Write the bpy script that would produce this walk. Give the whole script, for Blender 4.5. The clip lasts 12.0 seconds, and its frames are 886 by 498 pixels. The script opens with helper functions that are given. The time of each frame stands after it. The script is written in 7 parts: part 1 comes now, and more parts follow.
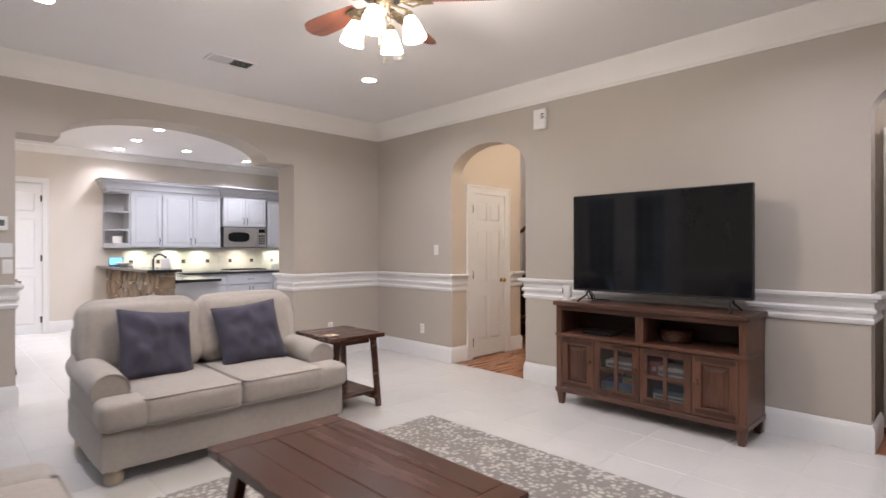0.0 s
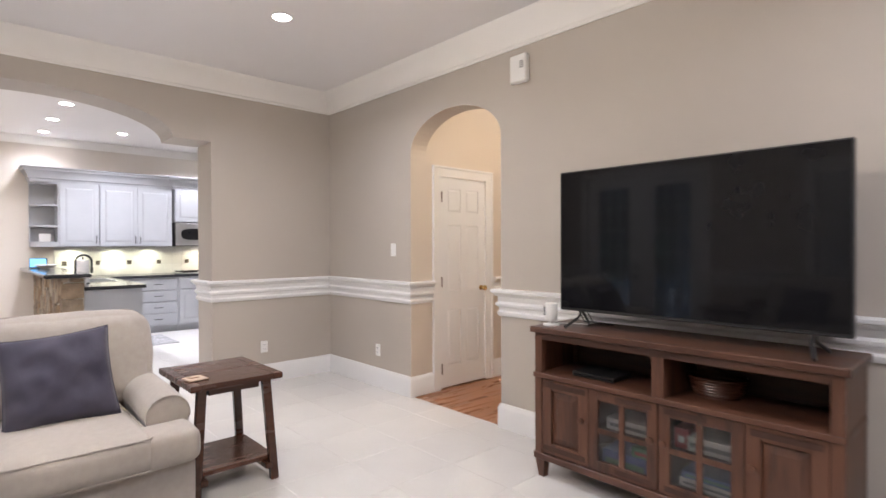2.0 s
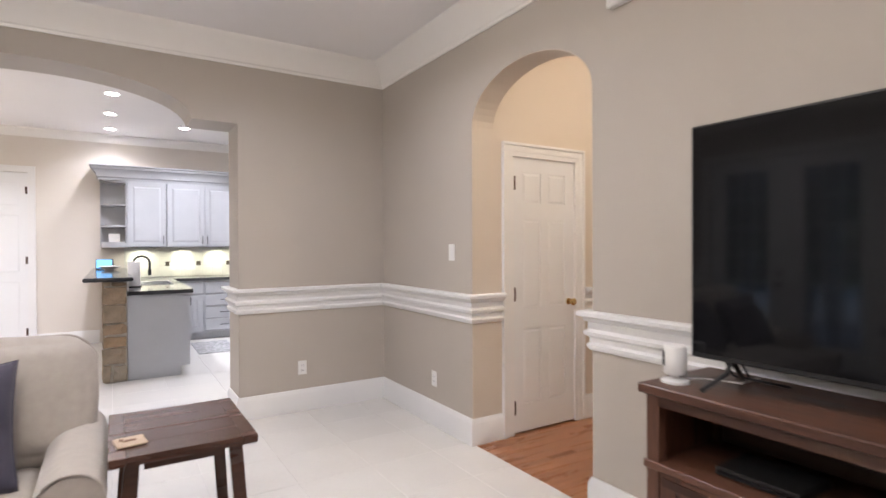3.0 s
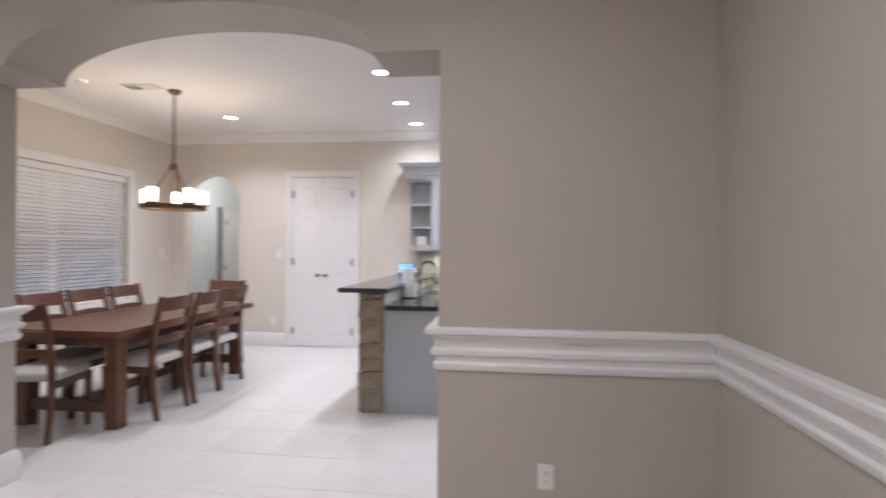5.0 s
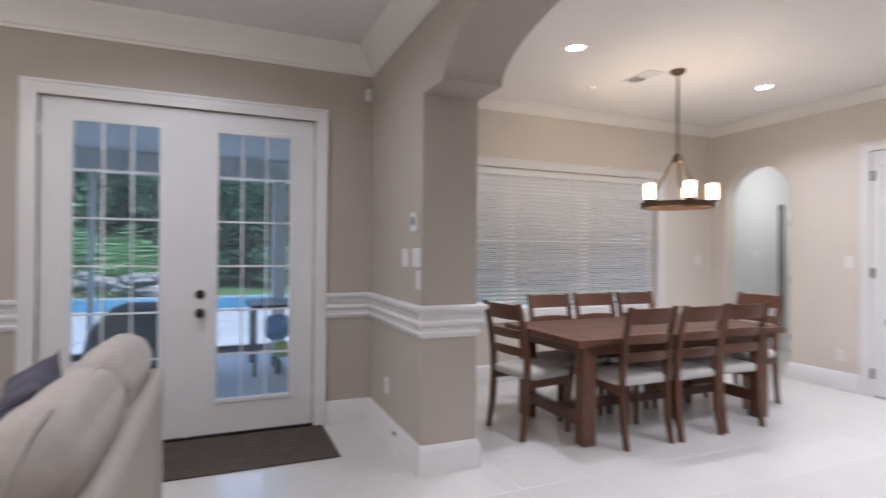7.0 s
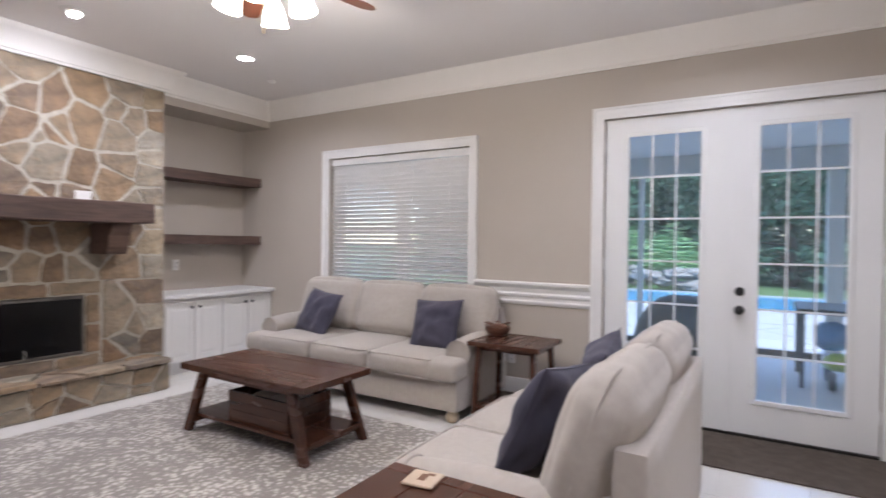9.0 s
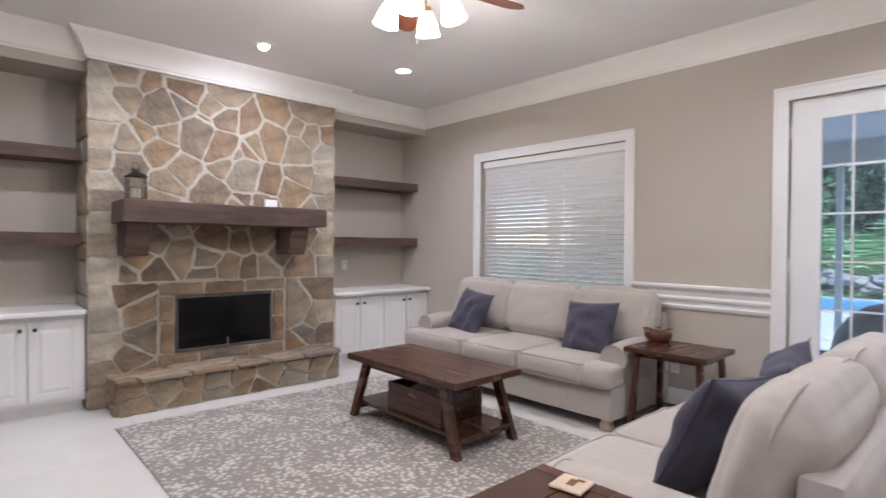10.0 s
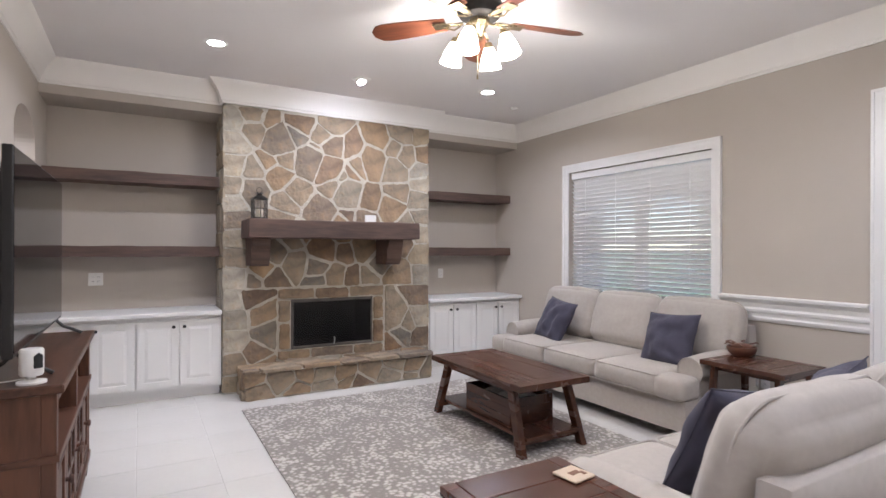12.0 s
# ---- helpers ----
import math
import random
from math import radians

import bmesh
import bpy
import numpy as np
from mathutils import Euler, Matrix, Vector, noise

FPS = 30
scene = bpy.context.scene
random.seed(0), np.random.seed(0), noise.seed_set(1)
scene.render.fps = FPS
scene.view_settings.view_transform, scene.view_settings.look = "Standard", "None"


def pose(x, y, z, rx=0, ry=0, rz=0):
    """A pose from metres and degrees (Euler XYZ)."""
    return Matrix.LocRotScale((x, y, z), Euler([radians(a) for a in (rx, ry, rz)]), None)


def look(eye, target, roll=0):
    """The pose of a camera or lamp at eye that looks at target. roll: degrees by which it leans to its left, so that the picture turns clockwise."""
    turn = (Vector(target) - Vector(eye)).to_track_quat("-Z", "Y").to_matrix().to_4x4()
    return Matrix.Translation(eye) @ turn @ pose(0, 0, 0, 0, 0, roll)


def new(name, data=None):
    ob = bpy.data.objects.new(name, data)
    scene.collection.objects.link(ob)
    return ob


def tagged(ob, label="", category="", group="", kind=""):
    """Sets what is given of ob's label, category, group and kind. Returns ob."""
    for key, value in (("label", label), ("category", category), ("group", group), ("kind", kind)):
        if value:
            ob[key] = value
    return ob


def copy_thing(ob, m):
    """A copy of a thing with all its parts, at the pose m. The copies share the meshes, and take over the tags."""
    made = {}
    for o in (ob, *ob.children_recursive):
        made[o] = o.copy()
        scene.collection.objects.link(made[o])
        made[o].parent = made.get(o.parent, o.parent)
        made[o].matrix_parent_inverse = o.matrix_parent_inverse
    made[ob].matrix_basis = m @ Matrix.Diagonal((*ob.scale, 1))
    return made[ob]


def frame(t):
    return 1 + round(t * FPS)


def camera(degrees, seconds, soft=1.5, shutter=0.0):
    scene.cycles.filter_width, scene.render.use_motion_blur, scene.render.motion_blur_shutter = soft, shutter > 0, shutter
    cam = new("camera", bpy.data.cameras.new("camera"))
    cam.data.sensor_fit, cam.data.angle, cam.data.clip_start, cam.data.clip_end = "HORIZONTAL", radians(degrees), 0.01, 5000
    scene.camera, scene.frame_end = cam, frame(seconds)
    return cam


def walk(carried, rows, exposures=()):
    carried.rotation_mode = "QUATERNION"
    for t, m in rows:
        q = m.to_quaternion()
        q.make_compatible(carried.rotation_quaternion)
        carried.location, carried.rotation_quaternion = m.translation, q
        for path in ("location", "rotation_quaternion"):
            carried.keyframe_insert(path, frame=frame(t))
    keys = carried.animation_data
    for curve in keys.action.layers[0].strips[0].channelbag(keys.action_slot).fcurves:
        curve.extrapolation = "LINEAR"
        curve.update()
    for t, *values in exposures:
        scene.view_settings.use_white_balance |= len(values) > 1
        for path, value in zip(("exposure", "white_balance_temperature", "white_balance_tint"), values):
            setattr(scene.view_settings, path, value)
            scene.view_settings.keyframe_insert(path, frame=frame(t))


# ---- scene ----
cam = camera(79.9, 12.0, shutter=0.5)
PATH = [
    (0, (0.260, 0.354, 1.341), (1.661, 1.781, 1.341), -0.06),
    (0.5, (0.565, 0.372, 1.345), (1.986, 1.779, 1.343), -0.13),
    (1, (0.879, 0.496, 1.330), (2.306, 1.897, 1.327), -0.10),
    (1.5, (1.264, 0.717, 1.331), (2.686, 2.124, 1.331), -0.03),
    (2, (1.669, 1.004, 1.364), (3.021, 2.478, 1.353), -0.17),
    (2.5, (2.136, 1.342, 1.393), (3.327, 2.949, 1.379), -0.28),
    (2.7, (2.317, 1.490, 1.382), (3.457, 3.133, 1.369), -0.26),
    (4.3, (3.490, 3.037, 1.393), (3.930, 4.988, 1.383), -0.06),
    (4.5, (3.581, 3.240, 1.403), (3.862, 5.221, 1.399), 0.06),
    (5, (3.735, 3.644, 1.413), (3.497, 5.630, 1.408), 0.46),
    (5.5, (3.870, 4.153, 1.435), (3.034, 5.970, 1.427), 0.55),
    (6, (3.956, 4.568, 1.413), (2.727, 6.146, 1.410), 0.45),
    (6.5, (3.915, 4.847, 1.422), (2.300, 6.025, 1.412), 0.54),
    (7, (3.851, 4.973, 1.370), (2.008, 5.751, 1.383), 0.46),
    (7.5, (3.915, 4.973, 1.372), (1.927, 5.198, 1.373), 0.55),
    (7.7, (3.952, 4.923, 1.381), (1.953, 4.970, 1.377), 0.48),
    (9.3, (4.011, 4.985, 1.364), (2.415, 3.779, 1.341), 0.69),
    (9.5, (3.987, 4.986, 1.358), (2.465, 3.688, 1.336), 0.56),
    (10, (3.992, 4.987, 1.355), (2.641, 3.513, 1.336), 0.46),
    (10.5, (3.986, 4.981, 1.357), (2.777, 3.388, 1.344), 0.43),
    (11, (3.937, 5.094, 1.363), (2.843, 3.420, 1.355), 0.30),
    (11.5, (3.931, 5.270, 1.385), (2.902, 3.555, 1.383), 0.21),
    (12, (3.924, 5.437, 1.407), (2.931, 3.700, 1.407), 0.19),
]
walk(cam, [(t, look(eye, target, roll)) for t, eye, target, roll in PATH],
     [(0, 2.02, 6830, 12), (1.0, 2.06, 6830, 12), (2.0, 2.22, 6800, 11), (2.7, 2.2, 6800, 11), (4.4, 1.64, 6600, 10.5), (5.5, 1.66, 6550, 11), (7.0, 1.62, 6500, 11.5), (7.5, 1.82, 6500, 11.5), (9.4, 2.12, 6500, 12), (12, 2.2, 6400, 10.5)])

# world, daylight
XW, XE, YN, YNB, YK, XD = -0.368, 4.677, 6.115, 6.49, 10.842, -1.11
CEIL, CEIL2 = 3.0, 3.0
world = bpy.data.worlds.new("world")
scene.world = world
world.use_nodes = True
wn = world.node_tree
sky = wn.nodes.new("ShaderNodeTexSky")
sky.sky_type, sky.sun_disc = "NISHITA", False
sky.dust_density, sky.ozone_density = 0.3, 2.5
sky.sun_elevation, sky.sun_rotation = radians(48), radians(300)
wn.nodes["Background"].inputs["Strength"].default_value = 0.15
cool = wn.nodes.new("ShaderNodeMix")
cool.data_type, cool.blend_type = "RGBA", "MULTIPLY"
cool.inputs[0].default_value, cool.inputs[7].default_value = 1.0, (0.98, 1.08, 1.2, 1)
wn.links.new(sky.outputs[0], cool.inputs[6])
wn.links.new(cool.outputs[2], wn.nodes["Background"].inputs[0])
sun = new("sun", bpy.data.lights.new("sun", "SUN"))
sun.data.energy, sun.data.angle, sun.data.color = 2.2, radians(25), (0.86, 0.95, 1.0)
sun.matrix_world = pose(0, 0, 20, 40, 0, 150)


def lamp(name, kind, m, watts, colour, size=0.1, spread=180):
    ob = new(name, bpy.data.lights.new(name, kind))
    ob.data.energy, ob.data.color = watts * 0.2, colour
    if kind == "AREA":
        ob.data.shape, ob.data.size, ob.data.spread = "DISK", size, radians(spread)
    else:
        ob.data.shadow_soft_size = size
    ob.matrix_world = m
    return ob


COOL, WARM, AMBER = (0.91, 0.94, 1.10), (1.0, 0.86, 0.72), (1.0, 0.85, 0.69)
SPOTS_LIVING = [(3.38, 4.56), (0.82, 4.70), (3.42, 1.00), (0.87, 1.00)]
# the last kitchen entry is an added downlight, unseen behind the arch wall
SPOTS_KITCHEN = [(0.41, 7.55), (0.34, 9.82), (2.59, 8.34), (2.57, 9.35), (2.57, 10.33), (3.43, 9.77), (4.62, 10.1), (4.6, 8.3)]
for sx, sy in SPOTS_LIVING:
    lamp("spot_light", "AREA", pose(sx, sy, CEIL - 0.02), 22.5, COOL, 0.12, 152)
for sx, sy in SPOTS_KITCHEN:
    lamp("spot_light", "AREA", pose(sx, sy, CEIL2 - 0.02), 27 if sy < 10.2 else 15, COOL, 0.12, 135)
lamp("accent_light", "AREA", look((2.13, 0.74, CEIL - 0.05), (2.1, 0.05, 1.6)), 15, COOL, 0.08, 150)
FAN = (2.16, 2.785)
for k in range(4):
    a = radians(35 + 90 * k)
    lamp("fan_bulb", "POINT", pose(FAN[0] + 0.16 * math.cos(a), FAN[1] + 0.16 * math.sin(a), 2.595), 13.5, (0.99, 0.95, 0.96), 0.05)
CHAND = (0.345, 8.70)
for k in range(5):
    a = radians(45 + 72 * k)
    lamp("chandelier_bulb", "POINT", pose(CHAND[0] + 0.28 * math.cos(a), CHAND[1] + 0.28 * math.sin(a), 1.93), 7, WARM, 0.03)
lamp("hall_bulb", "POINT", pose(5.5, 3.3, 2.7), 40, AMBER, 0.13)
# fill lights added to brighten the foyer, the study niche and the corridor
lamp("foyer_fill", "POINT", pose(7.2, 3.2, 3.6), 40, AMBER, 0.08)
lamp("study_fill", "POINT", pose(5.15, 0.3, 2.6), 14, COOL, 0.08)
lamp("corridor_fill", "POINT", pose(-0.5, 12.0, 2.2), 30, (0.97, 0.97, 1.0), 0.08)
for ux in (2.95, 3.5, 4.0, 5.5):
    lamp("under_cabinet_light", "AREA", pose(ux, 10.66, 1.355), 4.2, (0.96, 1.0, 0.84), 0.16, 160)
lamp("range_light", "AREA", pose(4.75, 10.6, 1.365), 4.5, (1.0, 0.93, 0.8), 0.16, 160)


# ---- materials ----
def nodes_of(name):
    m = bpy.data.materials.new(name)
    m.use_nodes = True
    t = m.node_tree
    return m, t, t.nodes["Principled BSDF"]


def mat(name, a, b=None, rough=0.5, scale=6.0, fine=60.0, bump=0.1, metal=0.0, rvar=0.08, stretch=(1, 1, 1), piece=0.0, coords="Object", sheen=0.0, distance=0.004):
    """Two-scale variation between colours a and b, fine relief, uneven gloss; piece: how far single pieces differ."""
    m, t, s = nodes_of(name)
    b = b or tuple(c * 0.86 for c in a)
    N, L = t.nodes.new, t.links.new
    co = N("ShaderNodeTexCoord")
    mp = N("ShaderNodeMapping")
    mp.inputs["Scale"].default_value = stretch
    L(co.outputs[coords], mp.inputs[0])
    big, small = N("ShaderNodeTexNoise"), N("ShaderNodeTexNoise")
    big.inputs["Scale"].default_value, big.inputs["Detail"].default_value = scale, 4
    small.inputs["Scale"].default_value, small.inputs["Detail"].default_value = fine, 3
    L(mp.outputs[0], big.inputs[0]), L(mp.outputs[0], small.inputs[0])
    add = N("ShaderNodeMath")
    add.operation = "MULTIPLY_ADD"
    add.inputs[1].default_value = 0.4
    L(small.outputs[0], add.inputs[0]), L(big.outputs[0], add.inputs[2])
    last = add
    if piece:
        info, mul = N("ShaderNodeObjectInfo"), N("ShaderNodeMath")
        mul.operation = "MULTIPLY_ADD"
        mul.inputs[1].default_value, last = piece, mul
        L(info.outputs["Random"], mul.inputs[0]), L(add.outputs[0], mul.inputs[2])
    ramp = N("ShaderNodeValToRGB")
    ramp.color_ramp.elements[0].position, ramp.color_ramp.elements[1].position = 0.45, 0.95 + piece
    ramp.color_ramp.elements[0].color, ramp.color_ramp.elements[1].color = (*a, 1), (*b, 1)
    L(last.outputs[0], ramp.inputs[0]), L(ramp.outputs[0], s.inputs["Base Color"])
    rr = N("ShaderNodeMapRange")
    rr.inputs["To Min"].default_value, rr.inputs["To Max"].default_value = max(0.02, rough - rvar), min(1, rough + rvar)
    L(big.outputs[0], rr.inputs[0]), L(rr.outputs[0], s.inputs["Roughness"])
    bm_ = N("ShaderNodeBump")
    bm_.inputs["Strength"].default_value, bm_.inputs["Distance"].default_value = bump, distance
    L(small.outputs[0], bm_.inputs["Height"]), L(bm_.outputs[0], s.inputs["Normal"])
    s.inputs["Metallic"].default_value = metal
    if sheen:
        s.inputs["Sheen Weight"].default_value = sheen
    return m


def wood(name, a, b, rough=0.35, along="Y", scale=5.0, piece=0.25, bump=0.15):
    """Grain drawn out along one axis, with rings bent by noise."""
    m, t, s = nodes_of(name)
    N, L = t.nodes.new, t.links.new
    co, mp, info = N("ShaderNodeTexCoord"), N("ShaderNodeMapping"), N("ShaderNodeObjectInfo")
    k = {"X": (0.12, 1, 1), "Y": (1, 0.12, 1), "Z": (1, 1, 0.12)}[along]
    mp.inputs["Scale"].default_value = [scale * c for c in k]
    vec = N("ShaderNodeVectorMath")
    vec.operation = "MULTIPLY_ADD"
    vec.inputs[1].default_value = (13, 7, 5)
    L(info.outputs["Random"], vec.inputs[0]), L(co.outputs["Object"], vec.inputs[2]), L(vec.outputs[0], mp.inputs[0])
    n1, n2 = N("ShaderNodeTexNoise"), N("ShaderNodeTexNoise")
    n1.inputs["Scale"].default_value, n1.inputs["Detail"].default_value, n1.inputs["Distortion"].default_value = 2.0, 5, 0.8
    n2.inputs["Scale"].default_value, n2.inputs["Detail"].default_value = 11, 6
    L(mp.outputs[0], n1.inputs[0]), L(mp.outputs[0], n2.inputs[0])
    mix = N("ShaderNodeMath")
    mix.operation = "MULTIPLY_ADD"
    mix.inputs[1].default_value = 0.55
    L(n2.outputs[0], mix.inputs[0]), L(n1.outputs[0], mix.inputs[2])
    mul = N("ShaderNodeMath")
    mul.operation = "MULTIPLY_ADD"
    mul.inputs[1].default_value = piece
    L(info.outputs["Random"], mul.inputs[0]), L(mix.outputs[0], mul.inputs[2])
    ramp = N("ShaderNodeValToRGB")
    ramp.color_ramp.elements[0].position, ramp.color_ramp.elements[1].position = 0.55, 1.0 + piece
    ramp.color_ramp.elements[0].color, ramp.color_ramp.elements[1].color = (*a, 1), (*b, 1)
    L(mul.outputs[0], ramp.inputs[0]), L(ramp.outputs[0], s.inputs["Base Color"])
    rr = N("ShaderNodeMapRange")
    rr.inputs["To Min"].default_value, rr.inputs["To Max"].default_value = rough - 0.08, rough + 0.15
    L(n1.outputs[0], rr.inputs[0]), L(rr.outputs[0], s.inputs["Roughness"])
    bp = N("ShaderNodeBump")
    bp.inputs["Strength"].default_value, bp.inputs["Distance"].default_value = bump, 0.003
    L(n2.outputs[0], bp.inputs["Height"]), L(bp.outputs[0], s.inputs["Normal"])
    return m


def glow(name, colour, strength):
    m, t, s = nodes_of(name)
    s.inputs["Base Color"].default_value = (*colour, 1)
    s.inputs["Emission Color"].default_value, s.inputs["Emission Strength"].default_value = (*colour, 1), strength
    return m


def glass(name, tint=(1, 1, 1), rough=0.0, haze_share=0.0):
    """A thin pane: see-through, with a weak mirror image and a pale veil that imitates haze."""
    m, t, s = nodes_of(name)
    tr, gl, mx, fr = (t.nodes.new("ShaderNode" + n) for n in ("BsdfTransparent", "BsdfGlossy", "MixShader", "Fresnel"))
    tr.inputs[0].default_value = (*tint, 1)
    gl.inputs["Roughness"].default_value = rough
    fr.inputs[0].default_value = 1.45
    t.links.new(fr.outputs[0], mx.inputs[0]), t.links.new(tr.outputs[0], mx.inputs[1]), t.links.new(gl.outputs[0], mx.inputs[2])
    # bluish translucent share painted into the pane as haze over the view
    haze, veil = t.nodes.new("ShaderNodeBsdfTranslucent"), t.nodes.new("ShaderNodeMixShader")
    haze.inputs[0].default_value, veil.inputs[0].default_value = (0.85, 0.9, 0.95, 1), haze_share
    t.links.new(mx.outputs[0], veil.inputs[1]), t.links.new(haze.outputs[0], veil.inputs[2])
    t.links.new(veil.outputs[0], t.nodes["Material Output"].inputs[0])
    return m


WALL = mat("greige_wall_paint", (0.462, 0.414, 0.362), (0.442, 0.394, 0.342), 0.62, 1.2, 260, 0.12, distance=0.001)
# same greige paint, lightened and warmed to carry the dining room's lamplight
WALL_LIT = mat("greige_wall_paint_lit", (0.66, 0.605, 0.545), (0.64, 0.585, 0.525), 0.62, 1.2, 260, 0.12, distance=0.001)
CREAM_WALL = mat("cream_wall_paint", (0.62, 0.54, 0.455), (0.59, 0.51, 0.425), 0.62, 1.2, 260, 0.12, distance=0.001)
CEILING = mat("white_ceiling_paint", (0.81, 0.785, 0.77), (0.78, 0.755, 0.74), 0.75, 1.0, 300, 0.1, distance=0.001)
TRIM = mat("white_semi_gloss_trim", (0.76, 0.75, 0.74), (0.73, 0.72, 0.71), 0.32, 2, 120, 0.03)
CROWN = mat("white_crown_paint", (0.80, 0.77, 0.73), (0.77, 0.74, 0.70), 0.4, 2, 120, 0.03)
DOOR = mat("white_door_paint", (0.75, 0.75, 0.75), (0.72, 0.72, 0.72), 0.35, 2, 120, 0.04)
TILE = mat("cream_porcelain_tile", (0.665, 0.648, 0.622), (0.615, 0.598, 0.572), 0.22, 2.2, 35, 0.05, piece=0.12, coords="Object")
GROUT = mat("pale_grout", (0.66, 0.645, 0.625), (0.61, 0.595, 0.575), 0.8, 5, 200, 0.2)
FABRIC = mat("oatmeal_linen", (0.415, 0.374, 0.335), (0.375, 0.336, 0.299), 0.9, 30, 420, 0.42, sheen=0.25, distance=0.0015)
NAVY = mat("navy_velvet", (0.058, 0.054, 0.083), (0.036, 0.034, 0.056), 0.85, 7, 300, 0.5, sheen=0.12, distance=0.0015)
TABLE_WOOD = wood("dark_cherry_wood", (0.044, 0.0165, 0.0098), (0.080, 0.030, 0.017), 0.22, piece=0.12, bump=0.06)
DINING_WOOD = wood("walnut_stain_wood", (0.050, 0.022, 0.014), (0.13, 0.056, 0.034), 0.3, "Y")
PINE = wood("rustic_stained_pine", (0.024, 0.0095, 0.0062), (0.125, 0.052, 0.029), 0.38, "Z", 4.0, 0.2)
PINE_H = wood("rustic_stained_pine_boards", (0.03, 0.0115, 0.0075), (0.135, 0.057, 0.032), 0.36, "Y", 4.0, 0.2)
BEAM = wood("rough_dark_beam", (0.035, 0.020, 0.016), (0.12, 0.072, 0.055), 0.7, "X", 4.0, 0.15, 0.8)
OAK = wood("red_oak_floor", (0.15, 0.055, 0.024), (0.31, 0.13, 0.06), 0.25, "X", 5.0, 0.35)
BLADE = wood("cherry_fan_blade", (0.075, 0.022, 0.011), (0.17, 0.055, 0.028), 0.3, "X", 5.0, 0.1)
BLACK = mat("black_plastic", (0.012, 0.012, 0.013), (0.02, 0.02, 0.021), 0.4, 8, 200, 0.05)
SCREEN = mat("dark_screen_glass", (0.006, 0.006, 0.007), (0.008, 0.008, 0.009), 0.06, 1, 10, 0.0, rvar=0.01)
SCREEN.node_tree.nodes["Principled BSDF"].inputs["Specular IOR Level"].default_value = 0.28
IRON = mat("black_iron", (0.02, 0.019, 0.018), (0.045, 0.04, 0.036), 0.45, 20, 150, 0.2, metal=0.8)
BRONZE = mat("aged_bronze", (0.15, 0.092, 0.055), (0.08, 0.05, 0.031), 0.45, 12, 120, 0.1, metal=0.9)
STRAP = mat("rusty_strap_iron", (0.045, 0.02, 0.013), (0.075, 0.034, 0.022), 0.55, 20, 120, 0.3, metal=0.3)
NICKEL = mat("antique_brass_metal", (0.42, 0.34, 0.22), (0.25, 0.2, 0.13), 0.28, 14, 120, 0.08, metal=1.0)
STEEL = mat("brushed_steel", (0.68, 0.67, 0.66), (0.60, 0.60, 0.60), 0.34, 3, 200, 0.01, metal=1.0)
BRASS = mat("polished_brass", (0.72, 0.52, 0.22), (0.6, 0.42, 0.17), 0.22, 10, 100, 0.03, metal=1.0)
SATIN = mat("satin_stainless", (0.60, 0.60, 0.60), (0.50, 0.50, 0.50), 0.30, 3, 200, 0.01, metal=0.92)
PLASTIC = mat("white_plastic", (0.78, 0.77, 0.75), (0.74, 0.73, 0.71), 0.35, 10, 100, 0.02)
GREY_CAB = mat("grey_cabinet_paint", (0.42, 0.43, 0.45), (0.38, 0.39, 0.41), 0.36, 3, 120, 0.05)
GRANITE = mat("black_granite", (0.012, 0.012, 0.014), (0.05, 0.05, 0.055), 0.12, 60, 300, 0.02)
SPLASH = mat("cream_backsplash_tile", (0.72, 0.70, 0.64), (0.64, 0.62, 0.56), 0.3, 6, 60, 0.1, piece=0.25)
DARK_TILE = mat("dark_accent_tile", (0.06, 0.05, 0.042), (0.12, 0.1, 0.08), 0.25, 20, 80, 0.1)
MORTAR = mat("pale_mortar", (0.55, 0.51, 0.44), (0.42, 0.38, 0.32), 0.95, 14, 120, 0.9, distance=0.01)
SOOT = mat("sooty_firebrick", (0.05, 0.044, 0.04), (0.16, 0.145, 0.135), 0.9, 9, 60, 0.6)
MAT_PILE = mat("brown_coir_mat", (0.105, 0.08, 0.062), (0.065, 0.05, 0.039), 0.95, 14, 500, 0.9)
BLIND = mat("ivory_blind_slat", (0.90, 0.885, 0.87), (0.87, 0.855, 0.84), 0.4, 3, 80, 0.03)
WHITE_SEAT = mat("pale_grey_seat_fabric", (0.54, 0.52, 0.49), (0.46, 0.44, 0.41), 0.9, 9, 400, 0.5, sheen=0.2, distance=0.0015)
CORRIDOR_WALL = mat("cool_white_wall_paint", (0.66, 0.68, 0.68), (0.63, 0.65, 0.65), 0.62, 1.2, 260, 0.12, distance=0.001)
PANE = glass("window_pane", haze_share=0.07)
SHADE = glow("lit_frosted_glass", (1.0, 0.93, 0.82), 3.6)
SHADE2 = glow("lit_seeded_glass", (1.0, 0.88, 0.70), 1.5)
BULB = glow("lit_downlight", (1.0, 0.98, 1.0), 14.0)


